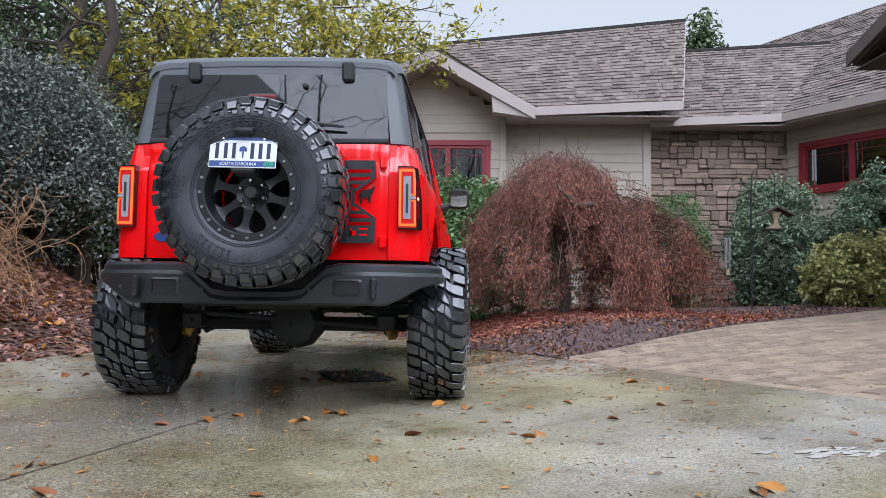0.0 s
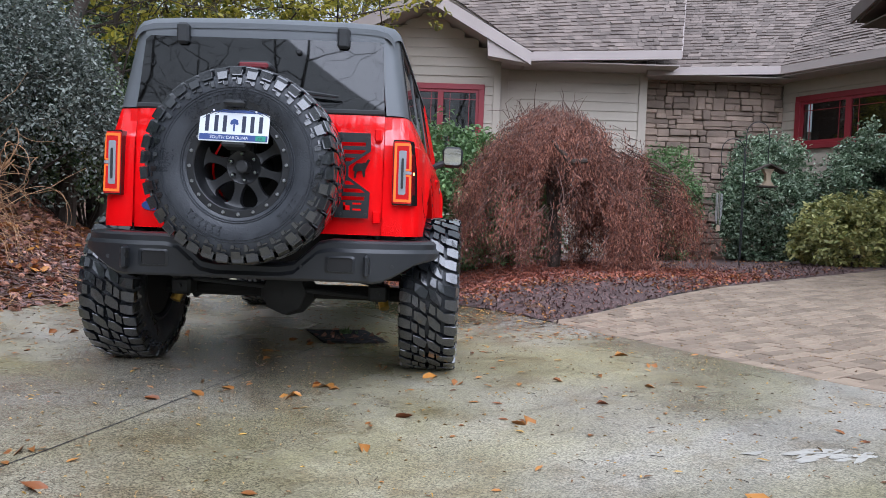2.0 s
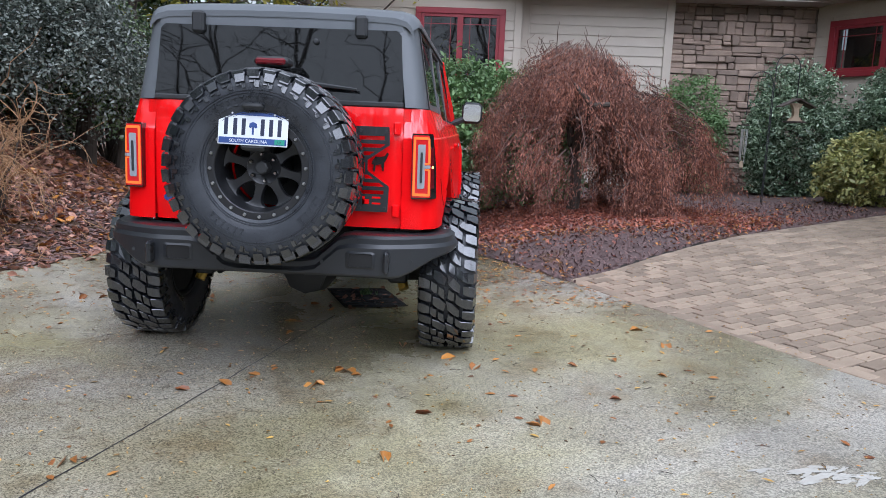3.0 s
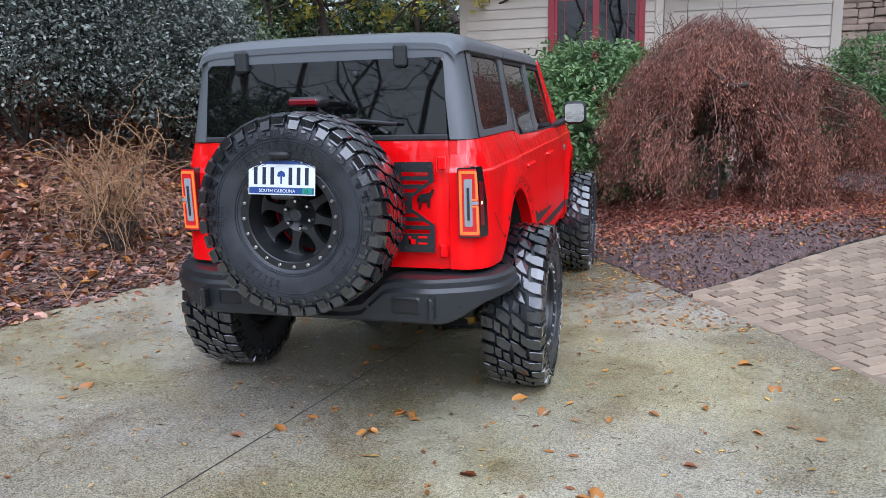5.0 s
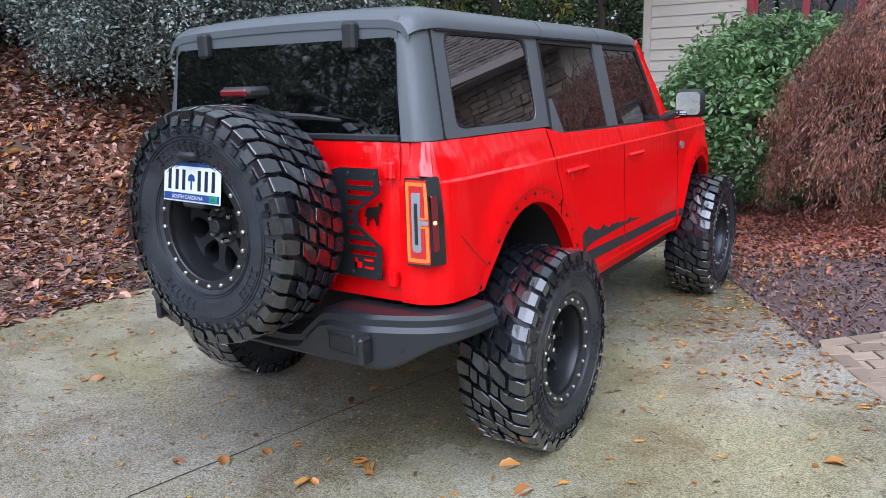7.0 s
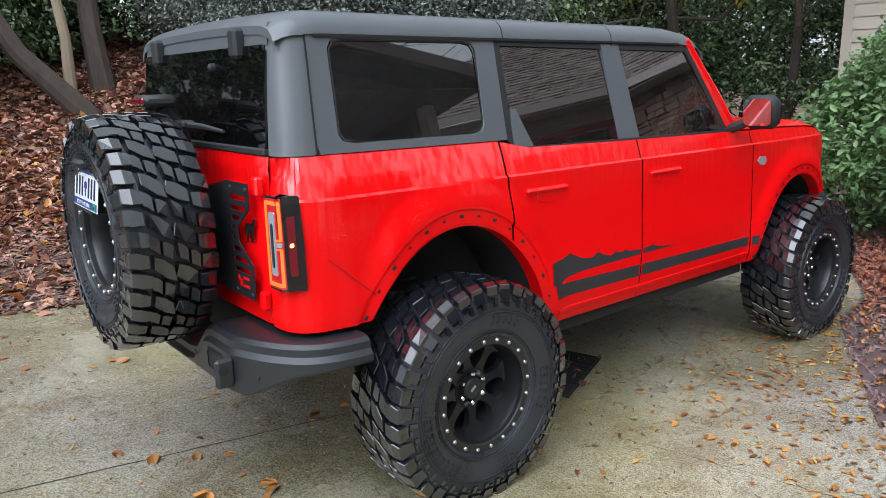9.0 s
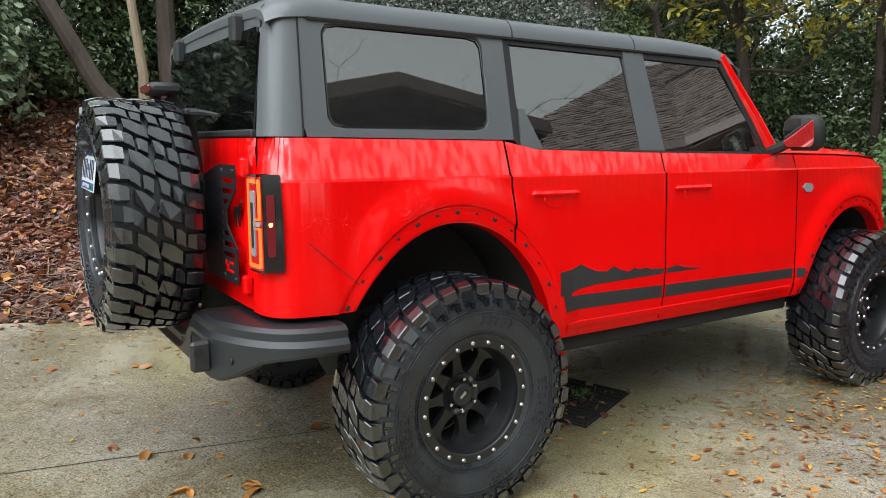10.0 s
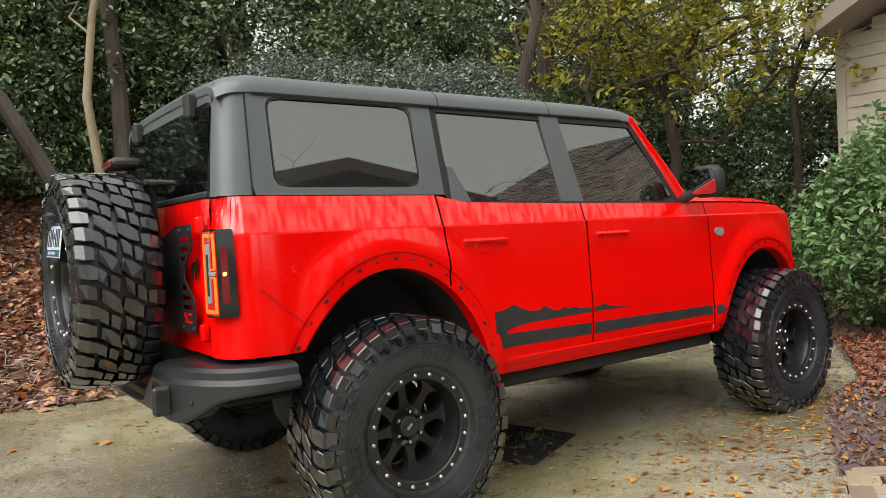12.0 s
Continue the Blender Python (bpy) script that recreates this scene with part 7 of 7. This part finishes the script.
        s = Shape()
        s.tube([(sg * 0.58, 0.02, 0.38), (sg * 0.5, 0.9, 0.52)], 0.022, 8)
        part("control_arm", s, MATTE, car)
    s = Shape()
    s.tube([(-0.34, 0.9, 0.58), (-0.36, 0.25, 0.60), (-0.40, -0.2, 0.62), (-0.42, -0.72, 0.57)], [0.03] * 4, 10)
    s.lathe([(-0.25, 0.05), (-0.23, 0.09), (0.23, 0.09), (0.25, 0.05)], 14, Matrix.Translation((0, -0.45, 0.62)))
    part("exhaust_pipe", s, DARK, car)
    s = Shape()
    s.tube([(0.0, 0.0, 0.45), (0.05, 1.6, 0.55)], 0.035, 8)
    part("drive_shaft", s, DARK, car)
    s = Shape()
    s.box(-0.4, 0.4, 0.9, 2.3, 0.48, 0.6, 0.03)
    part("skid_plate", s, DARK, car)
    return car


build_car()


build_ground()
DRIVE = build_drive()
build_drain()
build_house()
build_litter()


def build_planting():
    # weeping maple: two merged domes of hanging twigs
    rng = np.random.default_rng(5)
    cx, cy = 2.5, 5.3
    z = lie(cx, cy)
    t = thing("weeping_maple", "weeping laceleaf maple with brownish-red hanging leaves", "tree", (cx, cy, z))
    tr = Shape()
    tr.tube([(-0.18, 0, -0.1), (-0.15, -0.02, 0.35), (-0.22, -0.1, 0.7), (-0.20, -0.4, 1.0), (-0.16, -0.68, 1.2), (-0.14, -0.86, 1.32), (-0.20, -0.9, 1.42), (-0.30, -0.9, 1.52), (-0.36, -0.86, 1.60)], [0.09, 0.075, 0.062, 0.05, 0.042, 0.038, 0.032, 0.024, 0.014], 9)
    tr.tube([(-0.14, -0.84, 1.30), (-0.10, -0.93, 1.35), (0.0, -0.96, 1.36), (0.06, -0.95, 1.365)], [0.036, 0.036, 0.032, 0.028], 8)
    tr.tube([(-0.25, -0.1, 0.85), (-0.32, 0.0, 1.3), (-0.36, 0.05, 1.8)], [0.055, 0.04, 0.02], 7)
    tr.tube([(-0.2, -0.05, 0.8), (0.3, 0.05, 1.2), (0.8, 0.05, 1.45)], [0.055, 0.04, 0.02], 7)
    part("trunk", tr, BARK, t)
    P, N, S, U = [], [], [], []
    tw = Shape()
    domes = ((-0.30, 0.0, 1.25, 1.25, 2.1, 0.52), (0.80, -0.05, 1.02, 1.05, 1.5, 0.26), (0.22, 0.0, 1.2, 1.15, 1.95, 0.22))

    def shell(k, a, h):
        """A place on a dome at azimuth a and height fraction h, with a lumpy outline."""
        ox, oy, ra, rb, top, _ = domes[k]
        f = (1 - h ** 2.7) ** 0.5
        q = 1 + 0.22 * noise.noise(Vector((math.cos(a) * 2 + k * 7, math.sin(a) * 2, h * 2.5))) + 0.14 * noise.noise(Vector((math.cos(a) * 6, math.sin(a) * 6, h * 7)))
        return Vector((ox + ra * f * q * math.cos(a), oy + rb * f * q * math.sin(a), top * h * (0.95 + 0.05 * q)))

    made = 0
    while made < 1750:
        k = int(rng.choice(3, p=(0.52, 0.26, 0.22)))
        a = rng.random() * 2 * math.pi
        h = 0.16 + 0.84 * rng.random() ** 0.8
        deep = 0.80 + 0.22 * rng.random() if rng.random() < 0.8 else 0.5 + 0.3 * rng.random()
        p = shell(k, a, h)
        p.x, p.y = domes[k][0] + (p.x - domes[k][0]) * deep, domes[k][1] + (p.y - domes[k][1]) * deep
        gap = noise.noise(Vector((p.x * 1.9, p.y * 1.9, p.z * 1.4 + 3)))
        if gap < -0.08 and rng.random() < 0.88:
            continue
        if abs(p.x + 0.06) < 0.2 and p.z < 1.35 and rng.random() < 0.85:
            continue
        made += 1
        out = Vector((p.x - domes[k][0], p.y - domes[k][1], 0)).normalized()
        L = min(p.z - 0.03, 0.18 + 0.5 * rng.random())
        e = p + out * 0.06 + Vector((rng.normal() * 0.06, rng.normal() * 0.06, -L))
        root = Vector((p.x * 0.8, p.y * 0.8, p.z + 0.05 + 0.05 * rng.random()))
        mid = (p + e) / 2 + out * 0.04 + Vector((rng.normal(), rng.normal(), 0)) * 0.02
        tw.tube([root, p, mid, e], [0.004, 0.0032, 0.0022, 0.0012], 3)
        rich = 0.7 + 0.9 * max(0.0, gap + 0.25)
        for _ in range(int(72 * rich)):
            u = rng.random()
            q = p.lerp(mid, u * 2) if u < 0.5 else mid.lerp(e, u * 2 - 1)
            w = Vector((rng.normal() * 0.045, rng.normal() * 0.045, rng.normal() * 0.03))
            P.append(tuple(q + w))
            N.append((out.x + rng.normal() * 0.8, out.y + rng.normal() * 0.8, 0.3 + rng.normal() * 0.4))
            U.append((rng.normal() * 0.5 + w.x * 6, rng.normal() * 0.5 + w.y * 6, -1))
            S.append(0.02 + 0.032 * rng.random())
    for i in range(46):
        k = i % 3 == 0
        a, h = rng.random() * 6.28, 0.25 + 0.7 * rng.random()
        e = shell(int(k), a, h)
        p0 = Vector((0.5 * k - 0.1, -0.05, 0.75 + 0.4 * rng.random()))
        m1 = p0.lerp(e, 0.5) + Vector((rng.normal() * 0.08, rng.normal() * 0.08, 0.25 + 0.2 * rng.random()))
        b = Shape()
        b.tube([p0, p0.lerp(m1, 0.5) + Vector((0, 0, 0.08)), m1, m1.lerp(e, 0.6) + Vector((0, 0, 0.06)), e], [0.018, 0.015, 0.011, 0.007, 0.003], 5)
        part("branch", b, MAPLETWIG, t)
    for i in range(60):
        # low bare twigs arching over the bed and thin leaders over the top
        a = rng.random() * 6.28
        if i < 24:
            p = shell(0, a, 0.93 + 0.05 * rng.random())
            e = p + Vector((rng.normal() * 0.12, rng.normal() * 0.1, 0.10 + 0.22 * rng.random()))
        else:
            p = shell(i % 2, a, 0.3 + 0.25 * rng.random())
            e = p + Vector((math.cos(a) * 0.25, math.sin(a) * 0.25, -0.45 * rng.random()))
        tw.tube([p, (p + e) / 2 + Vector((rng.normal() * 0.03, 0, 0.05)), e], [0.006, 0.004, 0.002], 4)
    part("twig_tangle", tw, MAPLETWIG, t)
    part("foliage", leaf_mesh("maple_leaves", P, N, S, REDMAPLE, 0.24, 0.1, U), REDMAPLE, t)
    bush("green_shrub", "light green rounded shrub beside the driveway bed", "shrub", (0.85, 6.85, lie(0.85, 6.85)), (1.6, 1.45, 2.15), 34000, 0.08, LIGHTGREEN, 21, clump=0.2, low=0.6)
    bush("holly_shrub", "dark glossy clipped evergreen shrub by the stone wall", "shrub", (6.5, 8.7, lie(6.5, 8.4)), (0.86, 0.75, 2.05), 36000, 0.06, HOLLY, 22, "foundation shrubs", 0.15, low=0.75)
    bush("holly_shrub", "dark glossy clipped evergreen shrub by the wing wall", "shrub", (8.1, 8.35, lie(7.5, 8)), (0.8, 0.8, 2.2), 34000, 0.06, HOLLY, 23, "foundation shrubs", 0.15, low=0.75)
    bush("holly_shrub", "grey-green clipped evergreen behind the maple", "shrub", (4.75, 9.1, lie(4.7, 9)), (0.66, 0.6, 1.9), 18000, 0.055, LIGHTGREEN, 24, "foundation shrubs", 0.15, low=0.6)
    bush("yellow_shrub", "low yellow-green variegated shrub at the court edge", "shrub", (7.0, 6.75, lie(6.9, 6.7)), (0.86, 0.6, 1.05), 11000, 0.075, VARIEGATED, 25, clump=0.13, low=0.7)
    # woodland shrubs on the bank
    k = 0
    for x, y, sx, sz, mat, n, lf in ((-5.5, 3.0, 1.45, 2.4, GREYGREEN, 30000, 0.05), (-4.7, 4.6, 1.4, 2.6, GREYGREEN, 26000, 0.05), (-7.2, 2.6, 1.1, 1.8, GREYGREEN, 14000, 0.05),
                                     (-7.3, -1.95, 1.05, 2.3, HOLLY, 9000, 0.12), (-8.6, -4.0, 1.8, 2.6, EVERGREEN, 10000, 0.1), (-9.4, 0.6, 1.8, 4.8, EVERGREEN, 20000, 0.09), (-9.0, 3.4, 1.9, 4.6, EVERGREEN, 18000, 0.09), (-10.4, 2.0, 1.8, 5.0, EVERGREEN, 14000, 0.1), (-10.6, -1.2, 1.8, 4.6, EVERGREEN, 14000, 0.1), (-8.4, 6.6, 2.0, 4.2, EVERGREEN, 16000, 0.09),
                                     (-6.2, 9.6, 2.0, 4.0, EVERGREEN, 16000, 0.09), (-3.9, 12.0, 1.9, 3.6, EVERGREEN, 14000, 0.09), (-1.2, 18.5, 2.2, 3.6, EVERGREEN, 9000, 0.1), (-10, -7.5, 2.2, 3.6, EVERGREEN, 9000, 0.11), (-5.2, 6.6, 1.3, 2.6, EVERGREEN, 9000, 0.08)):
        bush("woodland_shrub", "dense dark evergreen woodland shrub on the leafy bank" if mat is EVERGREEN else "broad-leaved glossy green shrub on the leafy bank" if mat is HOLLY else "wet grey-green leaning shrub on the leafy bank", "shrub", (x, y, lie(x, y) - 0.05), (sx, sx * 0.95, sz), int(n * 1.6), lf, mat, 40 + k, "woodland shrubs", 0.3, aspect=0.5)
    for k, (x, y, sx, sz) in enumerate(((-8.7, -0.3, 1.2, 2.0), (-9.0, 1.6, 1.2, 2.0), (-9.6, 0.4, 1.6, 2.6))):
        bush("woodland_shrub", "low dark evergreen shrub behind the leaning trunk", "shrub", (x, y, lie(x, y) - 0.05), (sx, sx, sz), 9000, 0.09, EVERGREEN, 540 + k, "woodland shrubs", 0.3, aspect=0.5, low=1.0)
        k += 1
    # tall evergreens behind
    for i, (x, y, hgt) in enumerate(((-8.0, 9.4, 6.6), (-9.6, 8.0, 7.5), (-6.9, 11.2, 6.2), (-12.5, -3, 5.5), (-12.5, 1.5, 6), (-12, 5.5, 6), (-10.5, 10, 6), (-7.5, 13.5, 6), (-4.5, 17, 5.5), (-14.5, 8.5, 7), (-11, 14.5, 6.5))):
        b = (x, y, lie(x, y))
        tree("evergreen_tree", "dark broadleaf evergreen in the wood behind the bank", b, (x + 0.3, y + 0.2, b[2] + hgt), 0.15, 60 + i, BARK, 12, None, EVERGREEN, 10000, 0.13, 2.2, 0.12, "wood behind the bank", 0.6, 40, 2, 0.5)
    # trunks
    for i, (x, y, tx, ty, r, mat) in enumerate(((-6.64, 0.78, -10.6, -6.6, 0.13, BARK), (-7.18, 0.5, -7.4, 0.3, 0.07, PALEBARK), (-7.3, 0.95, -7.8, 0.75, 0.14, BARK), (-8.2, 2.3, -8.3, 2.2, 0.2, BARK), (-8.4, 2.95, -8.4, 3.3, 0.16, PALEBARK), (-8.8, 3.2, -8.9, 3.6, 0.15, BARK),
                                                (-6.4, 8.0, -6.1, 8.0, 0.2, BARK), (-9.5, 5.2, -9.6, 5.4, 0.09, PALEBARK), (-4.72, 6.0, -4.45, 5.95, 0.13, BARK), (-8.2, 10.9, -8.1, 11.2, 0.14, BARK), (-5.2, 13.2, -5.3, 13.6, 0.15, BARK), (-3.2, 14.8, -3.0, 14.7, 0.15, BARK), (-6.6, 16.5, -6.8, 16.2, 0.2, BARK), (-2.2, 17.5, -2.0, 17.8, 0.18, BARK))):
        z0 = lie(x, y)
        tree("bare_tree", "tall bare trunk with fine winter twigs" if i else "dark leaning trunk on the leafy bank", (x, y, z0), (tx, ty, z0 + 9), r, 90 + i, mat, 9, None, None, 0, 0.1, 2.4, 0.3, "bare trees", bare=4)
    # yellowing oak over the far drive
    tree("yellowing_oak", "oak with thin yellow-green autumn leaves over the drive", (-4.6, 8.9, lie(-4.6, 8.9)), (-3.6, 9.2, 8.0), 0.13, 131, BARK, 18, (-2.2, 9.0, 4.7), YELLOWOAK, 7500, 0.12, 2.8, 0.3, "oaks", 0.26, 12, 4, 0.42)
    tree("yellowing_oak", "oak sapling with yellow-green leaves at the wood edge", (-4.9, 7.3, lie(-4.9, 7.3)), (-4.3, 7.6, 6.0), 0.08, 132, BARK, 12, (-3.5, 7.8, 4.2), YELLOWOAK, 1300, 0.12, 2.0, 0.3, "oaks", 0.24, 12, 4, 0.42)
    tree("yellowing_oak", "young oak with yellow-green leaves beside the bank", (-5.6, 6.1, lie(-5.6, 6.1)), (-5.0, 6.9, 6.4), 0.08, 133, BARK, 14, (-4.0, 7.6, 4.3), YELLOWOAK, 1400, 0.12, 2.0, 0.3, "oaks", 0.24, 12, 4, 0.42)
    tree("yellowing_oak", "oak boughs with yellow-green leaves by the gable", (-3.2, 10.9, lie(-3.2, 10.9)), (-2.6, 10.6, 8.0), 0.1, 134, BARK, 14, (-1.2, 9.2, 5.2), YELLOWOAK, 5200, 0.12, 2.0, 0.3, "oaks", 0.26, 12, 4, 0.42)
    # far bare wood all round
    rng = np.random.default_rng(3)
    for i in range(46):
        a = rng.uniform(0, 2 * math.pi)
        R = rng.uniform(22, 40)
        x, y = R * math.cos(a), 4 + R * math.sin(a)
        if y > 12 and 2 < x < 20:
            continue
        z0 = lie(max(-40, min(40, x)), max(-30, min(30, y)))
        tree("bare_tree", "far bare hardwood in the winter wood", (x, y, z0), (x + rng.normal(), y + rng.normal(), z0 + rng.uniform(11, 16)), 0.2, 200 + i, BARK, 9, None, None, 0, 0.1, 4.0, 0.3, "far wood", bare=3)
    for i in range(34):
        a = rng.uniform(math.pi * 1.08, math.pi * 1.95)
        R = rng.uniform(20, 36)
        x, y = R * math.cos(a), -2 + R * math.sin(a)
        z0 = lie(max(-40, min(40, x)), max(-30, min(30, y)))
        tree("bare_tree", "bare hardwood across the drive", (x, y, z0), (x + rng.normal() * 1.2, y + rng.normal(), z0 + rng.uniform(11, 17)), 0.17, 300 + i, BARK, 11, None, None, 0, 0.1, 3.6, 0.25, "wood across the drive", bare=4)
    for i in range(14):
        a = math.pi * (1.05 + 0.9 * i / 13)
        R = rng.uniform(15, 19)
        x, y = R * math.cos(a), -2 + R * math.sin(a)
        bush("woodland_shrub", "dark evergreen undergrowth across the drive", "shrub", (x, y, lie(max(-40, min(40, x)), max(-30, min(30, y)))), (2.6, 2.4, rng.uniform(2.5, 5)), 3500, 0.22, EVERGREEN, 400 + i, "wood across the drive", 0.6)
    bush("magnolia", "dark evergreen magnolia behind the roof ridge", "tree", (9.05, 21, 0), (0.85, 0.85, 9.9), 6000, 0.2, EVERGREEN, 77, clump=0.5)
    # bare twining shrub: dark stems from one stool, tan curling shoots over them
    rng = np.random.default_rng(8)
    x, y = -3.5, 1.95
    t = thing("vine_tangle", "tangle of arching tan bare vine stems on the bank edge", "shrub", (x, y, lie(x, y)))
    tops = []
    for i in range(13):
        a = rng.random() * 6.28
        e = Vector((math.cos(a) * rng.uniform(0.12, 0.45), math.sin(a) * rng.uniform(0.12, 0.45), rng.uniform(0.5, 1.0)))
        p0 = Vector((math.cos(a) * 0.06, math.sin(a) * 0.06, -0.05))
        s = Shape()
        pts = limb_path(rng, p0, e, 6, 0.10)
        s.tube(pts, [0.018 * (1 - 0.11 * k) for k in range(7)], 5)
        part("trunk_stem", s, BARK, t)
        tops += pts[3:]
    for i in range(210):
        s = Shape()
        p0 = tops[int(rng.integers(len(tops)))]
        a = rng.random() * 6.28
        L = rng.uniform(0.2, 0.75)
        e = p0 + Vector((math.cos(a) * L, math.sin(a) * L, rng.uniform(-0.5, 0.25)))
        m1 = p0.lerp(e, 0.3) + Vector((rng.normal() * 0.15, rng.normal() * 0.15, rng.uniform(0.1, 0.5)))
        m2 = p0.lerp(e, 0.95) + Vector((rng.normal() * 0.25, rng.normal() * 0.25, rng.uniform(0.0, 0.5)))
        pts = []
        ph, turns, amp, ax = rng.random() * 6.28, rng.uniform(4, 10), rng.uniform(0.05, 0.2), rng.random() * 3.14
        for u in np.linspace(0, 1, 24):
            q = ph + turns * u
            wig = Vector((math.cos(ax) * math.cos(q), math.sin(ax) * math.cos(q), math.sin(q))) * amp * u
            pts.append(p0 * (1 - u) ** 3 + m1 * 3 * u * (1 - u) ** 2 + m2 * 3 * u * u * (1 - u) + e * u ** 3 + wig)
        r = rng.uniform(0.003, 0.0065)
        s.tube(pts, [r * (1 - 0.6 * k / 23) for k in range(24)], 4)
        part("stem", s, TWIG, t)
    for i in range(4):
        s = Shape()
        a = rng.uniform(-0.6, 2.6)
        p0 = tops[int(rng.integers(len(tops)))]
        e = p0 + Vector((math.cos(a) * 0.9, math.sin(a) * 0.9, rng.uniform(0.3, 1.0)))
        s.tube(limb_path(rng, p0, e, 6, 0.08), [0.006 - 0.0007 * k for k in range(7)], 4)
        part("stem", s, TWIG, t)


build_planting()


def build_garden_hook():
    """Shepherd's hook with a bird feeder and wind chimes, standing in the bed."""
    x, y = 5.55, 7.35
    z = lie(x, y)
    hk = thing("garden_hook", "black double garden hook standing in the bed", "garden hook", (x, y, z))
    for sg, top, reach, end in ((1, 2.30, 0.36, 2.02), (-1, 2.02, 0.36, 1.72)):
        s = Shape()
        pts = [(0.01 * sg, 0, -0.2), (0.01 * sg, 0, top - 0.2)]
        for k in range(13):
            a = math.pi * (1 - k / 12)
            pts.append((0.01 * sg + sg * reach * 0.5 * (1 + math.cos(a)), 0, top - 0.2 + 0.2 * math.sin(a)))
        pts.append((sg * (reach + 0.01), 0, end - z - 0.0))
        s.tube(pts, 0.007, 6)
        part("rod", s, MATTE, hk)
    fd = thing("bird_feeder", "small wooden bird feeder with a dark gabled roof", "bird feeder", (x + 0.37, y, z + 1.45))
    s = Shape()
    s.prism([(-0.26, 0.06), (0, 0.19), (0.26, 0.06), (0.26, 0.04), (0, 0.165), (-0.26, 0.04)], -0.13, 0.13, lambda u, v, d: (u, d, v))
    part("roof", s, BARK, fd, smooth=0)
    s = Shape()
    s.prism([(-0.09, 0.11), (0.09, 0.11), (0.04, 0.02), (0.035, -0.08), (0.1, -0.16), (-0.1, -0.16), (-0.035, -0.08), (-0.04, 0.02)], -0.05, 0.05, lambda u, v, d: (u, d, v))
    part("body", s, PALEWOOD, fd, smooth=0)
    s = Shape()
    s.box(-0.14, 0.14, -0.1, 0.1, -0.185, -0.16, 0.004)
    part("tray", s, BARK, fd, smooth=0)
    ch = thing("wind_chimes", "silver wind chimes with a wooden paddle", "wind chimes", (x - 0.37, y, z + 1.2))
    s = Shape()
    s.lathe([(-0.01, 0.0), (-0.01, 0.06), (0.01, 0.06), (0.01, 0.0)], 14, Matrix.Rotation(math.pi / 2, 4, "Y"))
    part("disc", s, BARK, ch)
    for k in range(5):
        a = 2 * math.pi * k / 5
        s = Shape()
        s.tube([(0.045 * math.cos(a), 0.045 * math.sin(a), -0.06), (0.045 * math.cos(a), 0.045 * math.sin(a), -0.42 - 0.04 * k)], 0.010, 6)
        part("tube", s, STEEL, ch)
    s = Shape()
    s.box(-0.03, 0.03, -0.005, 0.005, -0.66, -0.56, 0.004)
    s.tube([(0, 0, -0.01), (0, 0, -0.56)], 0.002, 4)
    part("paddle", s, PALEWOOD, ch)


build_garden_hook()
build_court()
